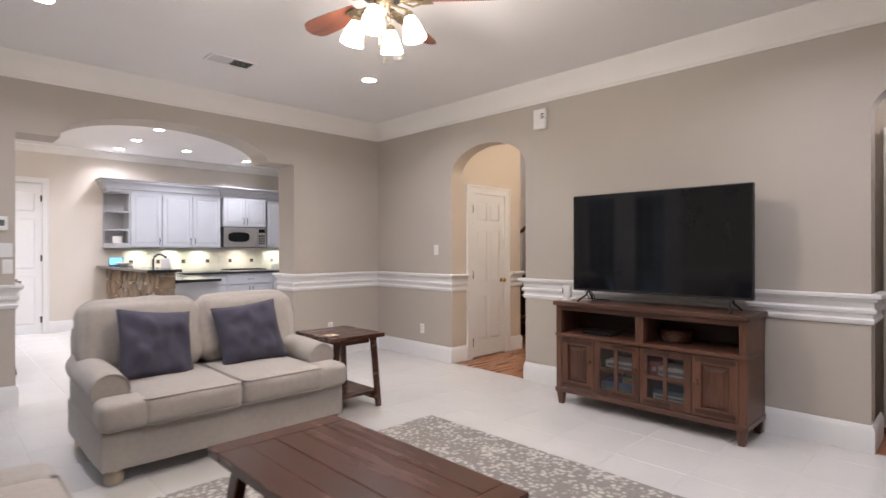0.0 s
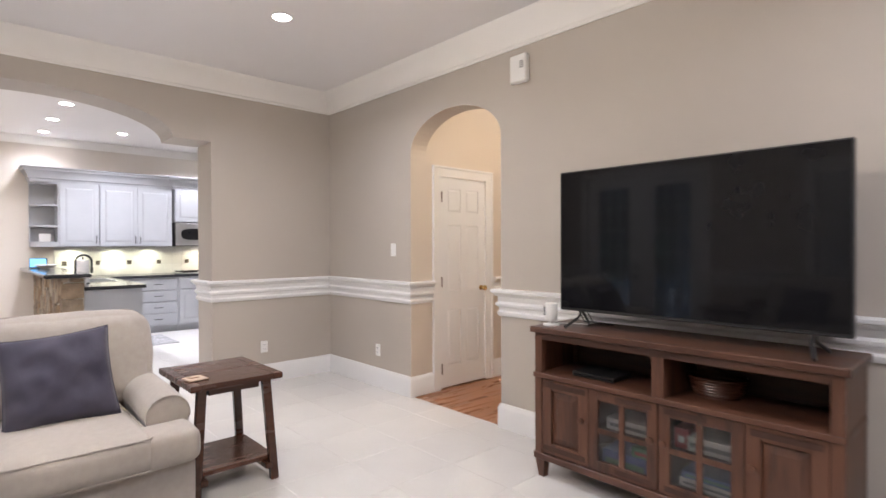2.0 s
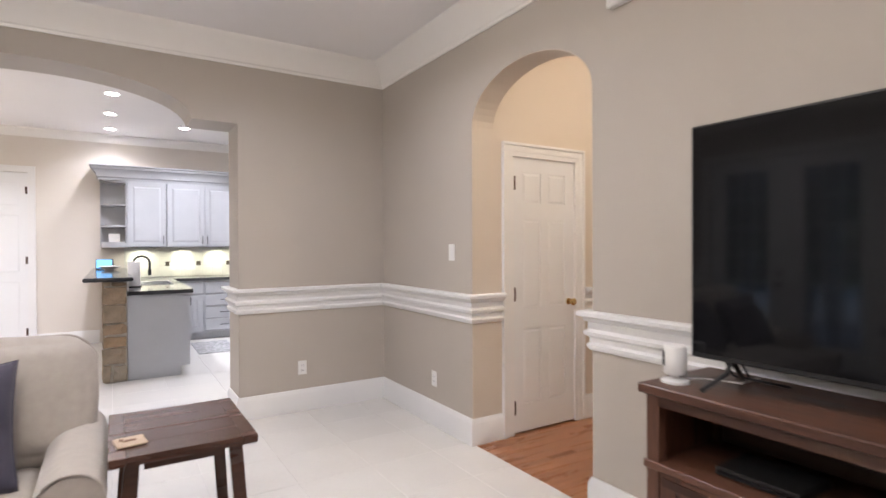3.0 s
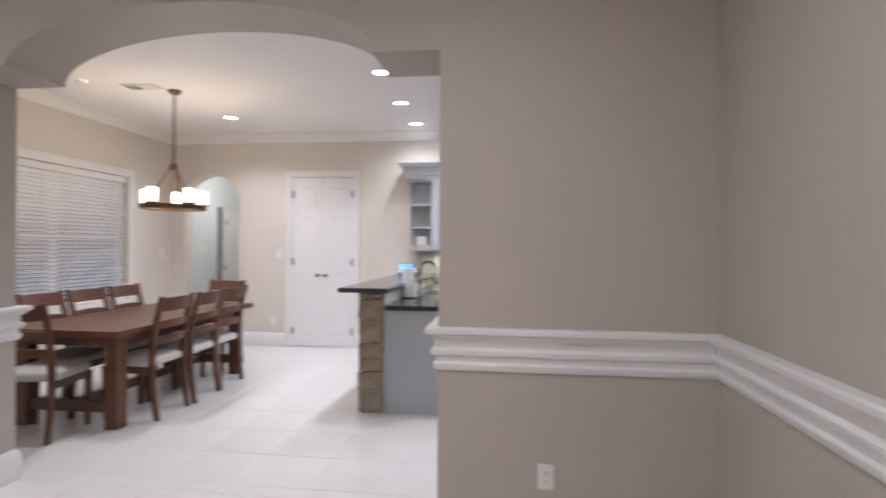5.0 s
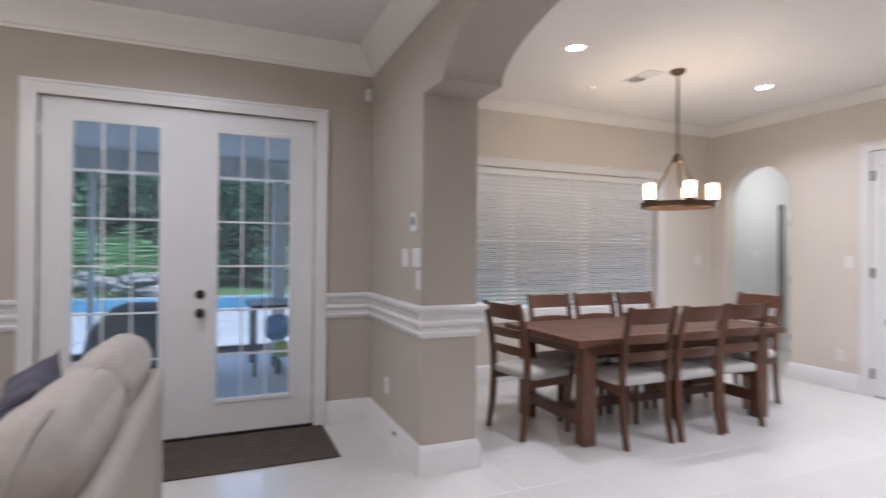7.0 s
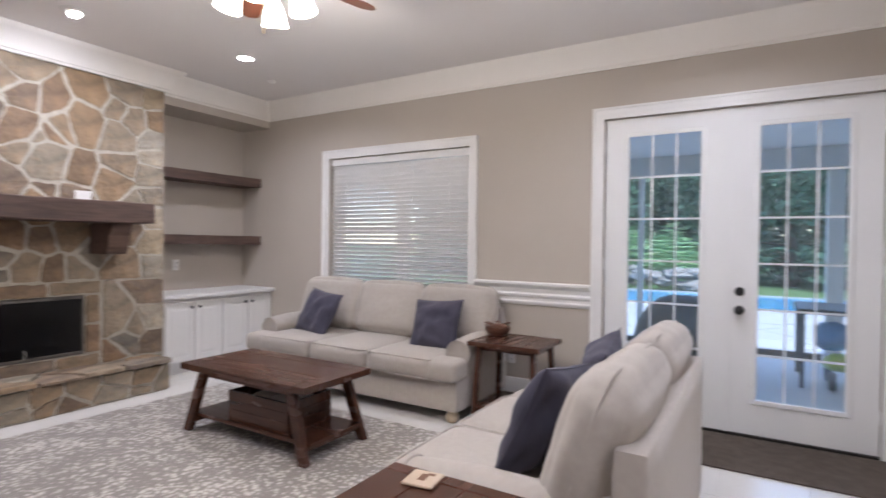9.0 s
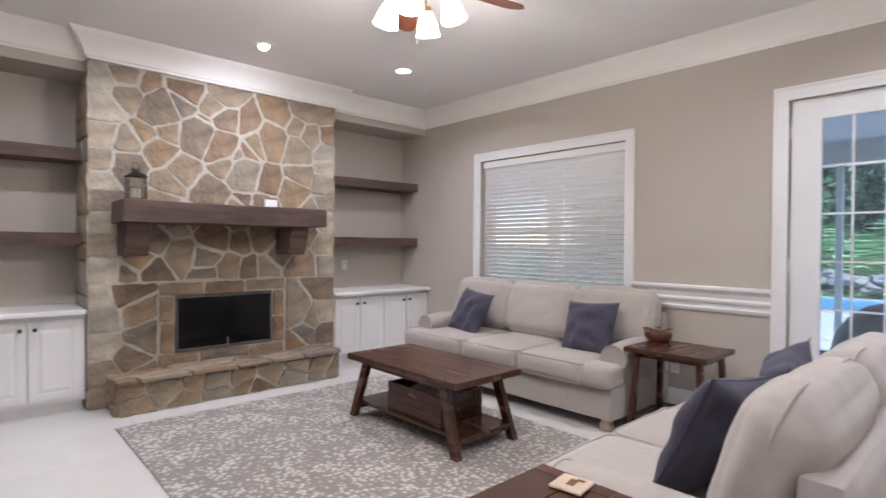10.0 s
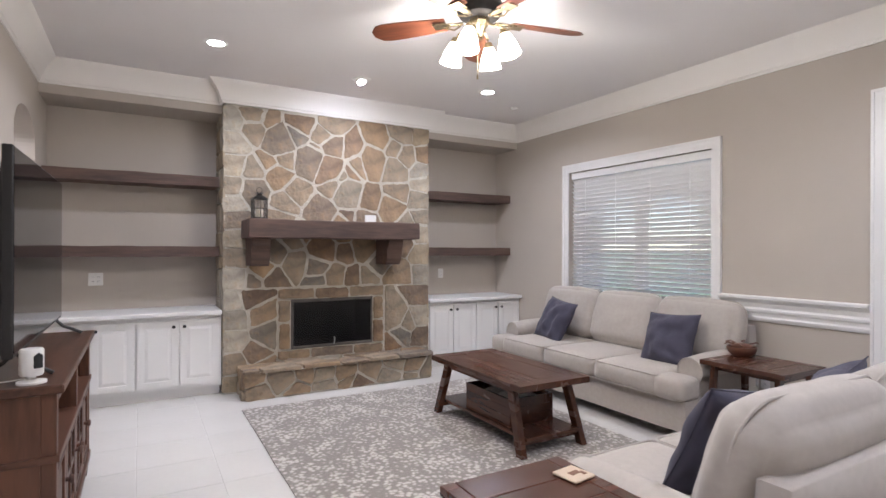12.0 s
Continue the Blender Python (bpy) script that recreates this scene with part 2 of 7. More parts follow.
def stone_material(name, tones):
    """Each stone takes its own hue from greys, browns and ochres, with cloudy patches and rough relief."""
    m, t, s = nodes_of(name)
    N, L = t.nodes.new, t.links.new
    info, co, n1, n2, ramp = N("ShaderNodeObjectInfo"), N("ShaderNodeTexCoord"), N("ShaderNodeTexNoise"), N("ShaderNodeTexNoise"), N("ShaderNodeValToRGB")
    cr = ramp.color_ramp
    cr.interpolation = "LINEAR"
    for k, c in enumerate(tones):
        e = cr.elements[k] if k < 2 else cr.elements.new(0.5)
        e.position, e.color = k / (len(tones) - 1), (*c, 1)
    n1.inputs["Scale"].default_value, n1.inputs["Detail"].default_value = 7, 8
    n2.inputs["Scale"].default_value, n2.inputs["Detail"].default_value = 26, 9
    L(co.outputs["Object"], n1.inputs[0]), L(co.outputs["Object"], n2.inputs[0]), L(info.outputs["Random"], ramp.inputs[0])
    br = N("ShaderNodeMapRange")
    br.inputs["From Min"].default_value, br.inputs["From Max"].default_value = 0.3, 0.7
    br.inputs["To Min"].default_value, br.inputs["To Max"].default_value = 0.62, 1.34
    L(n1.outputs[0], br.inputs[0])
    mx = N("ShaderNodeMix")
    mx.data_type, mx.blend_type = "RGBA", "MULTIPLY"
    mx.inputs[0].default_value = 1
    L(ramp.outputs[0], mx.inputs[6]), L(br.outputs[0], mx.inputs[7])
    rust = N("ShaderNodeMix")
    rust.data_type = "RGBA"
    rust.inputs[7].default_value = (0.33, 0.20, 0.09, 1)
    rf = N("ShaderNodeMapRange")
    rf.inputs["From Min"].default_value, rf.inputs["From Max"].default_value, rf.inputs["To Max"].default_value = 0.54, 0.78, 0.42
    L(n2.outputs[0], rf.inputs[0]), L(rf.outputs[0], rust.inputs[0]), L(mx.outputs[2], rust.inputs[6])
    L(rust.outputs[2], s.inputs["Base Color"])
    s.inputs["Roughness"].default_value = 0.85
    bp = N("ShaderNodeBump")
    bp.inputs["Strength"].default_value, bp.inputs["Distance"].default_value = 0.9, 0.016
    L(n2.outputs[0], bp.inputs["Height"]), L(bp.outputs[0], s.inputs["Normal"])
    return m


STONE = stone_material("flagstone", [(0.204, 0.169, 0.134), (0.231, 0.144, 0.0851), (0.178, 0.161, 0.138), (0.304, 0.207, 0.121), (0.144, 0.098, 0.068), (0.278, 0.237, 0.182), (0.161, 0.145, 0.128), (0.339, 0.249, 0.154), (0.187, 0.121, 0.0761), (0.226, 0.188, 0.147), (0.261, 0.173, 0.101)])
QUOIN = stone_material("pale_corner_stone", [(0.361, 0.328, 0.269), (0.294, 0.262, 0.213), (0.403, 0.369, 0.304), (0.311, 0.242, 0.158), (0.353, 0.32, 0.261), (0.26, 0.238, 0.209), (0.42, 0.377, 0.308)])


# ---- building helpers ----
def link_mesh(name, bm, material, smooth=False, sharp=35):
    me = bpy.data.meshes.new(name)
    bmesh.ops.recalc_face_normals(bm, faces=bm.faces)
    bm.to_mesh(me)
    bm.free()
    me.materials.append(material)
    if smooth:
        me.shade_smooth()
        me.set_sharp_from_angle(angle=radians(sharp))
    return me


def part(name, bm, material, parent, label="", smooth=False, sharp=35):
    ob = new(name, link_mesh(name, bm, material, smooth, sharp))
    ob.parent = parent
    return tagged(ob, label)


def thing(name, m, label, category, group="", kind=""):
    ob = new(name)
    ob.empty_display_size = 0.05
    ob.matrix_world = m
    return tagged(ob, label, category, group, kind)


def setting(name, bm, material, label="", smooth=False, category=""):
    return tagged(new(name, link_mesh(name, bm, material, smooth)), label or name.replace("_", " "), category or name.split("_")[0], "", "structure")


def box(bm, x0, y0, z0, x1, y1, z1, bevel=0.0, seg=1, m=None):
    r = bmesh.ops.create_cube(bm, size=1)
    vs = r["verts"]
    bmesh.ops.transform(bm, verts=vs, matrix=Matrix.LocRotScale(((x0 + x1) / 2, (y0 + y1) / 2, (z0 + z1) / 2), None, (abs(x1 - x0), abs(y1 - y0), abs(z1 - z0))))
    if m is not None:
        bmesh.ops.transform(bm, verts=vs, matrix=m)
    if bevel:
        es = list({e for v in vs for e in v.link_edges})
        bmesh.ops.bevel(bm, geom=es, offset=bevel, segments=seg, affect="EDGES", profile=0.5)
    return bm


def boxes(*rows, bevel=0.0):
    bm = bmesh.new()
    for r in rows:
        box(bm, *r, bevel=bevel)
    return bm


def slab(bm, pts, axis, a, b):
    """A flat outline (u, v), pushed from a to b along an axis: x takes (y, z), y takes (x, z), z takes (x, y)."""
    at = {"x": lambda u, v, w: (w, u, v), "y": lambda u, v, w: (u, w, v), "z": lambda u, v, w: (u, v, w)}[axis]
    n = len(pts)
    lo, hi = [bm.verts.new(at(u, v, a)) for u, v in pts], [bm.verts.new(at(u, v, b)) for u, v in pts]
    bm.faces.new(lo), bm.faces.new(hi)
    for i in range(n):
        bm.faces.new((lo[i], lo[(i + 1) % n], hi[(i + 1) % n], hi[i]))
    return bm


def sweep(bm, path, profile, closed=False):
    """A moulding: a profile (out, up) drawn along a path on plan, out to the left of the way walked, with mitred corners."""
    n, rings = len(path), []
    for i, p in enumerate(path):
        p = Vector(p)
        d0 = (p - Vector(path[i - 1])).normalized() if i or closed else None
        d1 = (Vector(path[(i + 1) % n]) - p).normalized() if i < n - 1 or closed else None
        d0, d1 = d0 or d1, d1 or d0
        n0, n1 = Vector((-d0.y, d0.x)), Vector((-d1.y, d1.x))
        mit = (n0 + n1) / max(0.15, 1 + n0.dot(n1))
        rings.append([bm.verts.new((p.x + mit.x * o, p.y + mit.y * o, z)) for o, z in profile])
    k = len(profile)
    for i in range(n if closed else n - 1):
        a, b = rings[i], rings[(i + 1) % n]
        for j in range(k):
            bm.faces.new((a[j], a[(j + 1) % k], b[(j + 1) % k], b[j]))
    if not closed:
        bm.faces.new(rings[0]), bm.faces.new(rings[-1])
    return bm


def lathe(bm, profile, seg=24, m=None):
    """Turns (radius, height) about the z axis."""
    rings = []
    for r, z in profile:
        rings.append([bm.verts.new((r * math.cos(2 * math.pi * i / seg), r * math.sin(2 * math.pi * i / seg), z)) for i in range(seg)] if r > 1e-5 else [bm.verts.new((0, 0, z))])
    for a, b in zip(rings, rings[1:]):
        for i in range(seg):
            q = (a[i % len(a)], a[(i + 1) % len(a)], b[(i + 1) % len(b)], b[i % len(b)])
            q = tuple(dict.fromkeys(q))
            if len(q) > 2:
                bm.faces.new(q)
    if m is not None:
        bmesh.ops.transform(bm, verts=[v for r in rings for v in r], matrix=m)
    return bm


def tube(bm, pts, radius, seg=8, closed=False):
    """A round bar along points."""
    pts = [Vector(p) for p in pts]
    n, rings = len(pts), []
    for i, p in enumerate(pts):
        a = pts[i - 1] if i or closed else p
        b = pts[(i + 1) % n] if i < n - 1 or closed else p
        d = (b - a).normalized()
        u = d.cross(Vector((0, 0, 1)) if abs(d.z) < 0.9 else Vector((1, 0, 0))).normalized()
        w = d.cross(u)
        rad = radius[i] if isinstance(radius, (list, tuple)) else radius
        rings.append([bm.verts.new(p + (u * math.cos(2 * math.pi * k / seg) + w * math.sin(2 * math.pi * k / seg)) * rad) for k in range(seg)])
    for i in range(n if closed else n - 1):
        a, b = rings[i], rings[(i + 1) % n]
        for k in range(seg):
            bm.faces.new((a[k], a[(k + 1) % seg], b[(k + 1) % seg], b[k]))
    if not closed:
        bm.faces.new(rings[0]), bm.faces.new(rings[-1])
    return bm


def leg(bm, foot, top, w0, w1):
    """A square post that may lean and taper from foot to top."""
    ring = lambda p, w: [bm.verts.new((p[0] + sx * w[0] / 2, p[1] + sy * w[1] / 2, p[2])) for sx, sy in ((-1, -1), (1, -1), (1, 1), (-1, 1))]
    a, b = ring(foot, w0), ring(top, w1)
    bm.faces.new(a), bm.faces.new(b)
    for i in range(4):
        bm.faces.new((a[i], a[(i + 1) % 4], b[(i + 1) % 4], b[i]))
    return bm


def soft(sx, sy, sz, r, puff=0.0, cuts=7, wrinkle=0.004, seed=0, m=None):
    """A stuffed block with rounded edges that swells in the middle of its faces."""
    bm = bmesh.new()
    vs = bmesh.ops.create_cube(bm, size=2)["verts"]
    es = list({e for v in vs for e in v.link_edges})
    bmesh.ops.subdivide_edges(bm, edges=es, cuts=cuts, use_grid_fill=True)
    vs = list(bm.verts)
    half = Vector((sx, sy, sz)) / 2
    for v in vs:
        u = v.co.copy()
        e = Vector([math.copysign(abs(c) ** 0.8, c) for c in u])
        p = Vector([a * b for a, b in zip(e, half)])
        core = Vector([max(-(h - r), min(h - r, c)) for c, h in zip(p, half)])
        d = p - core
        if d.length > 1e-6:
            p = core + d.normalized() * r
        for ax in range(3):
            o = [i for i in range(3) if i != ax]
            bulge = puff * math.cos(u[o[0]] * 1.5) * math.cos(u[o[1]] * 1.5)
            p[ax] += bulge * u[ax]
        w = noise.noise(Vector((p.x * 7, p.y * 7, p.z * 7 + seed * 3.1))) + 0.3 * noise.noise(Vector((p.x * 15, p.y * 13, p.z * 9 + seed)))
        v.co = p + p.normalized() * w * wrinkle * 2
    if m is not None:
        bmesh.ops.transform(bm, verts=vs, matrix=m)
    return bm


def pillow(w, h, t, seed=0):
    """A knife-edge cushion with pulled-out corners, standing in x and z."""
    bm, n = bmesh.new(), 24
    for side in (-1, 1):
        grid = []
        for i in range(n + 1):
            row = []
            for j in range(n + 1):
                u, v = 2 * i / n - 1, 2 * j / n - 1
                f = max(0.0, (1 - abs(u) ** 2.6) * (1 - abs(v) ** 2.6)) ** 0.56
                pin = 1 - 0.07 * (1 - abs(u) ** 2) * abs(v) ** 3
                pin2 = 1 - 0.07 * (1 - abs(v) ** 2) * abs(u) ** 3
                wr = noise.noise(Vector((u * 2.2, v * 2.2, seed * 1.7 + side))) * 0.040 * f + noise.noise(Vector((u * 4.5, v * 3.5, seed * 2.3 + side))) * 0.016 * f
                wr += 0.007 * f * math.sin(9 * (u + v * 0.6) + 4 * noise.noise(Vector((u * 1.8, v * 1.8, seed)))) * (abs(u) * abs(v)) ** 0.7
                row.append(bm.verts.new((u * w / 2 * pin2, side * (t / 2 * f + wr) if f > 0 else 0, v * h / 2 * pin)))
            grid.append(row)
        for i in range(n):
            for j in range(n):
                bm.faces.new((grid[i][j], grid[i + 1][j], grid[i + 1][j + 1], grid[i][j + 1]))
    bmesh.ops.remove_doubles(bm, verts=bm.verts, dist=1e-4)
    return bm


def rect_loop(x0, y0, x1, y1, r=0.03, n=4):
    """Points round a rectangle with rounded corners."""
    out = []
    for cx, cy, a in ((x1 - r, y1 - r, 0), (x0 + r, y1 - r, 90), (x0 + r, y0 + r, 180), (x1 - r, y0 + r, 270)):
        out += [(cx + r * math.cos(radians(a + 90 * k / n)), cy + r * math.sin(radians(a + 90 * k / n))) for k in range(n + 1)]
    return out


def arch_pts(u0, u1, spring, apex, n=24, power=2.0):
    """Half an ellipse from u1 back to u0."""
    c, r = (u0 + u1) / 2, (u1 - u0) / 2
    return [(c + r * math.cos(math.pi * k / n), spring + (apex - spring) * math.sin(math.pi * k / n)) for k in range(n + 1)]


# ---- the large structure ----
def build_shell():
    bm = bmesh.new()
    pts = [(-1.36, 0), (0.815, 0), (0.815, 2.345), (1.13, 2.345)] + arch_pts(1.13, 3.09, 2.35, 2.63, 28)[::-1] + [(3.09, 2.345), (3.42, 2.345), (3.42, 0), (6.8, 0), (6.8, 3.2), (-1.36, 3.2)]
    slab(bm, pts, "y", YN, YNB)
    setting("wall_north", bm, WALL, "greige painted wall with a wide segmental arch")
    bm = bmesh.new()
    pts = [(-0.8, 0), (0.02, 0), (0.02, 2.23)] + arch_pts(0.02, 0.86, 2.23, 2.47)[::-1] + [(0.86, 0), (3.637, 0)]
    pts += arch_pts(3.637, 4.715, 2.20, 2.515)[::-1] + [(4.715, 0), (YN, 0), (YN, 3.2), (-0.8, 3.2)]
    slab(bm, pts, "x", XE, 4.86)
    setting("wall_east", bm, WALL, "greige painted wall with two arched openings")
    bm = boxes((-0.60, -0.8, 0, XW, 0.86, 3.2), (-0.60, 0.86, 0, XW, 2.62, 0.72), (-0.60, 0.86, 2.285, XW, 2.62, 3.2), (-0.60, 2.62, 0, XW, 3.865, 3.2),
               (-0.60, 3.865, 2.395, XW, 5.66, 3.2), (-0.60, 5.66, 0, XW, YN, 3.2))
    setting("wall_west", bm, WALL, "greige painted wall with a window and double doors")
    setting("wall_south", boxes((-0.60, -0.8, 0, XE, -0.59, 3.2)), WALL, "greige painted wall at the back of the alcoves")
    bm = boxes((XW, -0.588, 2.72, 1.0, -0.12, CEIL), (3.24, -0.588, 2.72, XE, -0.12, CEIL))
    setting("soffit_wall", bm, WALL, "greige soffits above the alcoves")
    bm = boxes((-1.36, YNB, 0, XD, 6.95, 3.2), (-1.36, 6.95, 0, XD, 9.93, 0.72), (-1.36, 6.95, 2.29, XD, 9.93, 3.2), (-1.36, 9.93, 0, XD, 11.05, 3.2))
    setting("wall_dining_west", bm, WALL_LIT, "greige dining room wall with a wide window")
    bm = bmesh.new()
    pts = [(XD, 0), (-0.91, 0), (-0.91, 2.05)] + arch_pts(-0.91, -0.085, 2.05, 2.435)[::-1] + [(-0.085, 0), (0.713, 0), (0.713, 2.395), (1.61, 2.395), (1.61, 0), (6.8, 0), (6.8, 3.2), (XD, 3.2)]
    slab(bm, pts, "y", YK, 11.02)
    setting("wall_kitchen_north", bm, WALL_LIT, "greige wall, coloured paler for its lamplight, with an arch and double doors")
    setting("wall_kitchen_east", boxes((6.6, YNB, 0, 6.8, YK, 3.2)), WALL_LIT)
    # hall, foyer and rooms beyond the openings
    bm = boxes((4.86, 4.715, 0, 5.03, 4.85, 3.2), (5.03, 4.715, 2.035, 5.66, 4.85, 3.2), (5.66, 4.715, 0, 6.0, 4.85, 3.2), (5.88, 4.85, 0, 6.0, YN, 3.2))
    setting("wall_hall", bm, CREAM_WALL, "cream hall wall with a closet door")
    bm = boxes((4.86, 1.0, 0, 9.2, 1.15, 5.0), (9.05, 1.15, 0, 9.2, YN, 5.0), (6.0, 5.95, 0, 9.05, YN, 5.0), (4.86, 1.15, 3.2, 6.0, YN, 3.25))
    setting("wall_foyer", bm, CREAM_WALL, "cream foyer walls")
    setting("ceiling_foyer", boxes((4.86, 1.0, 5.0, 9.2, 6.2, 5.1)), CEILING)
    setting("ceiling_hall", boxes((4.86, 1.15, 3.0, 6.0, 4.715, 3.1)), CEILING)
    bm = boxes((4.86, -0.9, 0, 7.5, -0.75, 3.2), (7.4, -0.75, 0, 7.5, 1.0, 3.2), (4.862, 0.95, 0, 7.4, 0.998, 3.2))
    setting("wall_study", bm, WALL)
    setting("ceiling_study", boxes((4.86, -0.9, 3.0, 7.5, 1.0, 3.1)), CEILING)
    bm = boxes((-1.5, 11.02, 0, -1.3, 13.6, 3.2), (-1.3, 13.4, 0, 0.9, 13.6, 3.2), (0.65, 11.02, 0, 0.9, 13.4, 3.2))
    setting("wall_corridor", bm, CORRIDOR_WALL)
    setting("ceiling_corridor", boxes((-1.5, 11.02, 2.9, 0.9, 13.6, 3.0)), CEILING)
    bm = boxes((0.71, 11.25, 0, 1.62, 11.3, 2.6))
    setting("wall_pantry", bm, WALL)
    setting("ceiling", boxes((-0.60, -0.8, CEIL, 4.86, YN, CEIL + 0.12)), CEILING, "white living room ceiling")
    setting("ceiling_kitchen", boxes((-1.36, YNB, CEIL2, 6.8, 11.05, CEIL2 + 0.12)), CEILING, "white dining and kitchen ceiling")


build_shell()
RAIL = [(0, 0.84), (0.010, 0.84), (0.020, 0.855), (0.022, 0.87), (0.012, 0.882), (0.012, 0.905), (0.030, 0.918), (0.033, 0.935), (0.018, 0.95), (0.018, 0.985),
        (0.034, 0.995), (0.040, 1.008), (0.058, 1.016), (0.060, 1.034), (0.052, 1.042), (0, 1.042)]
BASE = [(0, 0), (0.020, 0), (0.020, 0.15), (0.016, 0.158), (0.012, 0.172), (0.006, 0.182), (0, 0.184)]
CROWN_P = [(0, 2.80), (0.011, 2.80), (0.014, 2.818), (0.024, 2.826), (0.030, 2.848), (0.046, 2.888), (0.072, 2.928), (0.104, 2.962), (0.128, 2.982), (0.136, CEIL), (0, CEIL)]
CROWN_K = [(0, 2.885), (0.010, 2.885), (0.02, 2.905), (0.045, 2.945), (0.075, 2.972), (0.088, 2.98), (0.092, CEIL2), (0, CEIL2)]
RAIL_PATHS = [[(5.1, 0.86), (XE, 0.86), (XE, 3.637), (4.86, 3.637)], [(4.937, 4.715), (XE, 4.715), (XE, YN), (3.42, YN), (3.42, YNB), (3.9, YNB)],
              [(0.4, YNB), (0.815, YNB), (0.815, YN), (XW, YN), (XW, 5.752)], [(XW, 3.773), (XW, 2.708)], [(6.0, 5.9), (6.0, 4.715), (5.767, 4.715)], [(9.05, 1.2), (9.05, 5.9)]]
for path in RAIL_PATHS:
    bm = sweep(bmesh.new(), path, RAIL)
    setting("trim", bm, TRIM, "white moulded chair rail", True, "chair rail")
BASE_PATHS = [[(5.1, 0.86), (XE, 0.86), (XE, 3.637), (4.86, 3.637)], [(4.937, 4.715), (XE, 4.715), (XE, YN), (3.42, YN), (3.42, YNB), (6.6, YNB)],
              [(XD, 10.84), (XD, YNB), (0.815, YNB), (0.815, YN), (XW, YN), (XW, 5.752)], [(XW, 3.773), (XW, 0.0)], [(6.0, 5.9), (6.0, 4.715), (5.767, 4.715)],
              [(0.617, YK), (-0.085, YK), (-0.085, 11.02)], [(-0.91, 11.02), (-0.91, YK), (XD + 0.025, YK)], [(2.42, YK), (1.695, YK)], [(9.05, 1.2), (9.05, 5.9)], [(4.862, -0.7), (4.862, 0.0)]]
for path in BASE_PATHS:
    setting("baseboard", sweep(bmesh.new(), path, BASE), TRIM, "tall white baseboard", True)
bm = sweep(bmesh.new(), [(XE, -0.12), (XE, YN), (XW, YN), (XW, -0.12), (1.0, -0.12), (1.0, 0.0), (3.24, 0.0), (3.24, -0.12)], CROWN_P, True)
setting("trim", bm, CROWN, "deep white crown moulding", True, "crown moulding")
bm = sweep(bmesh.new(), [(6.6, YNB), (6.6, YK), (XD, YK), (XD, YNB)], CROWN_K, True)
setting("trim", bm, CROWN, "white crown moulding", True, "crown moulding")


def casing(name, axis, at, u0, u1, z0, z1, w, d, out, label, sill=False, head=0.0):
    """Stepped boards round an opening. at: the wall's face; out: +1 or -1, the way that the boards stand proud."""
    bm = bmesh.new()
    for k, (a, b, dd) in enumerate(((0.0, 0.35, d * 0.7), (0.35, 0.8, d * 0.85), (0.8, 1.0, d * 1.25))):
        i, o = w * a, w * b
        rows = [(u0 - o, u0 - i, z0, z1 + o), (u1 + i, u1 + o, z0, z1 + o), (u0 - i, u1 + i, z1 + i, z1 + o)]
        if sill:
            rows = [(p, q, z0 - o, r) for p, q, _, r in rows[:2]] + rows[2:] + [(u0 - i, u1 + i, z0 - o, z0 - i)]
        for a0, a1, b0, b1 in rows:
            lo, hi = sorted((at, at + out * dd))
            box(bm, *((lo, a0, b0, hi, a1, b1) if axis == "x" else (a0, lo, b0, a1, hi, b1)))
    return setting(name, bm, TRIM, label, category="casing")


casing("trim", "x", XW, 0.86, 2.62, 0.72, 2.285, 0.09, 0.022, 1, "white window casing", True)
casing("trim", "x", XW, 3.865, 5.66, 0.0, 2.395, 0.092, 0.022, 1, "white casing of the double doors")
casing("trim", "x", XD, 6.95, 9.93, 0.72, 2.29, 0.09, 0.022, 1, "white casing of the wide window", True)
casing("trim", "y", YK, 0.713, 1.61, 0.0, 2.395, 0.085, 0.022, -1, "white casing of the pantry doors")
casing("trim", "y", 4.715, 5.036, 5.654, 0.0, 2.022, 0.10, 0.022, -1, "white casing of the closet door")


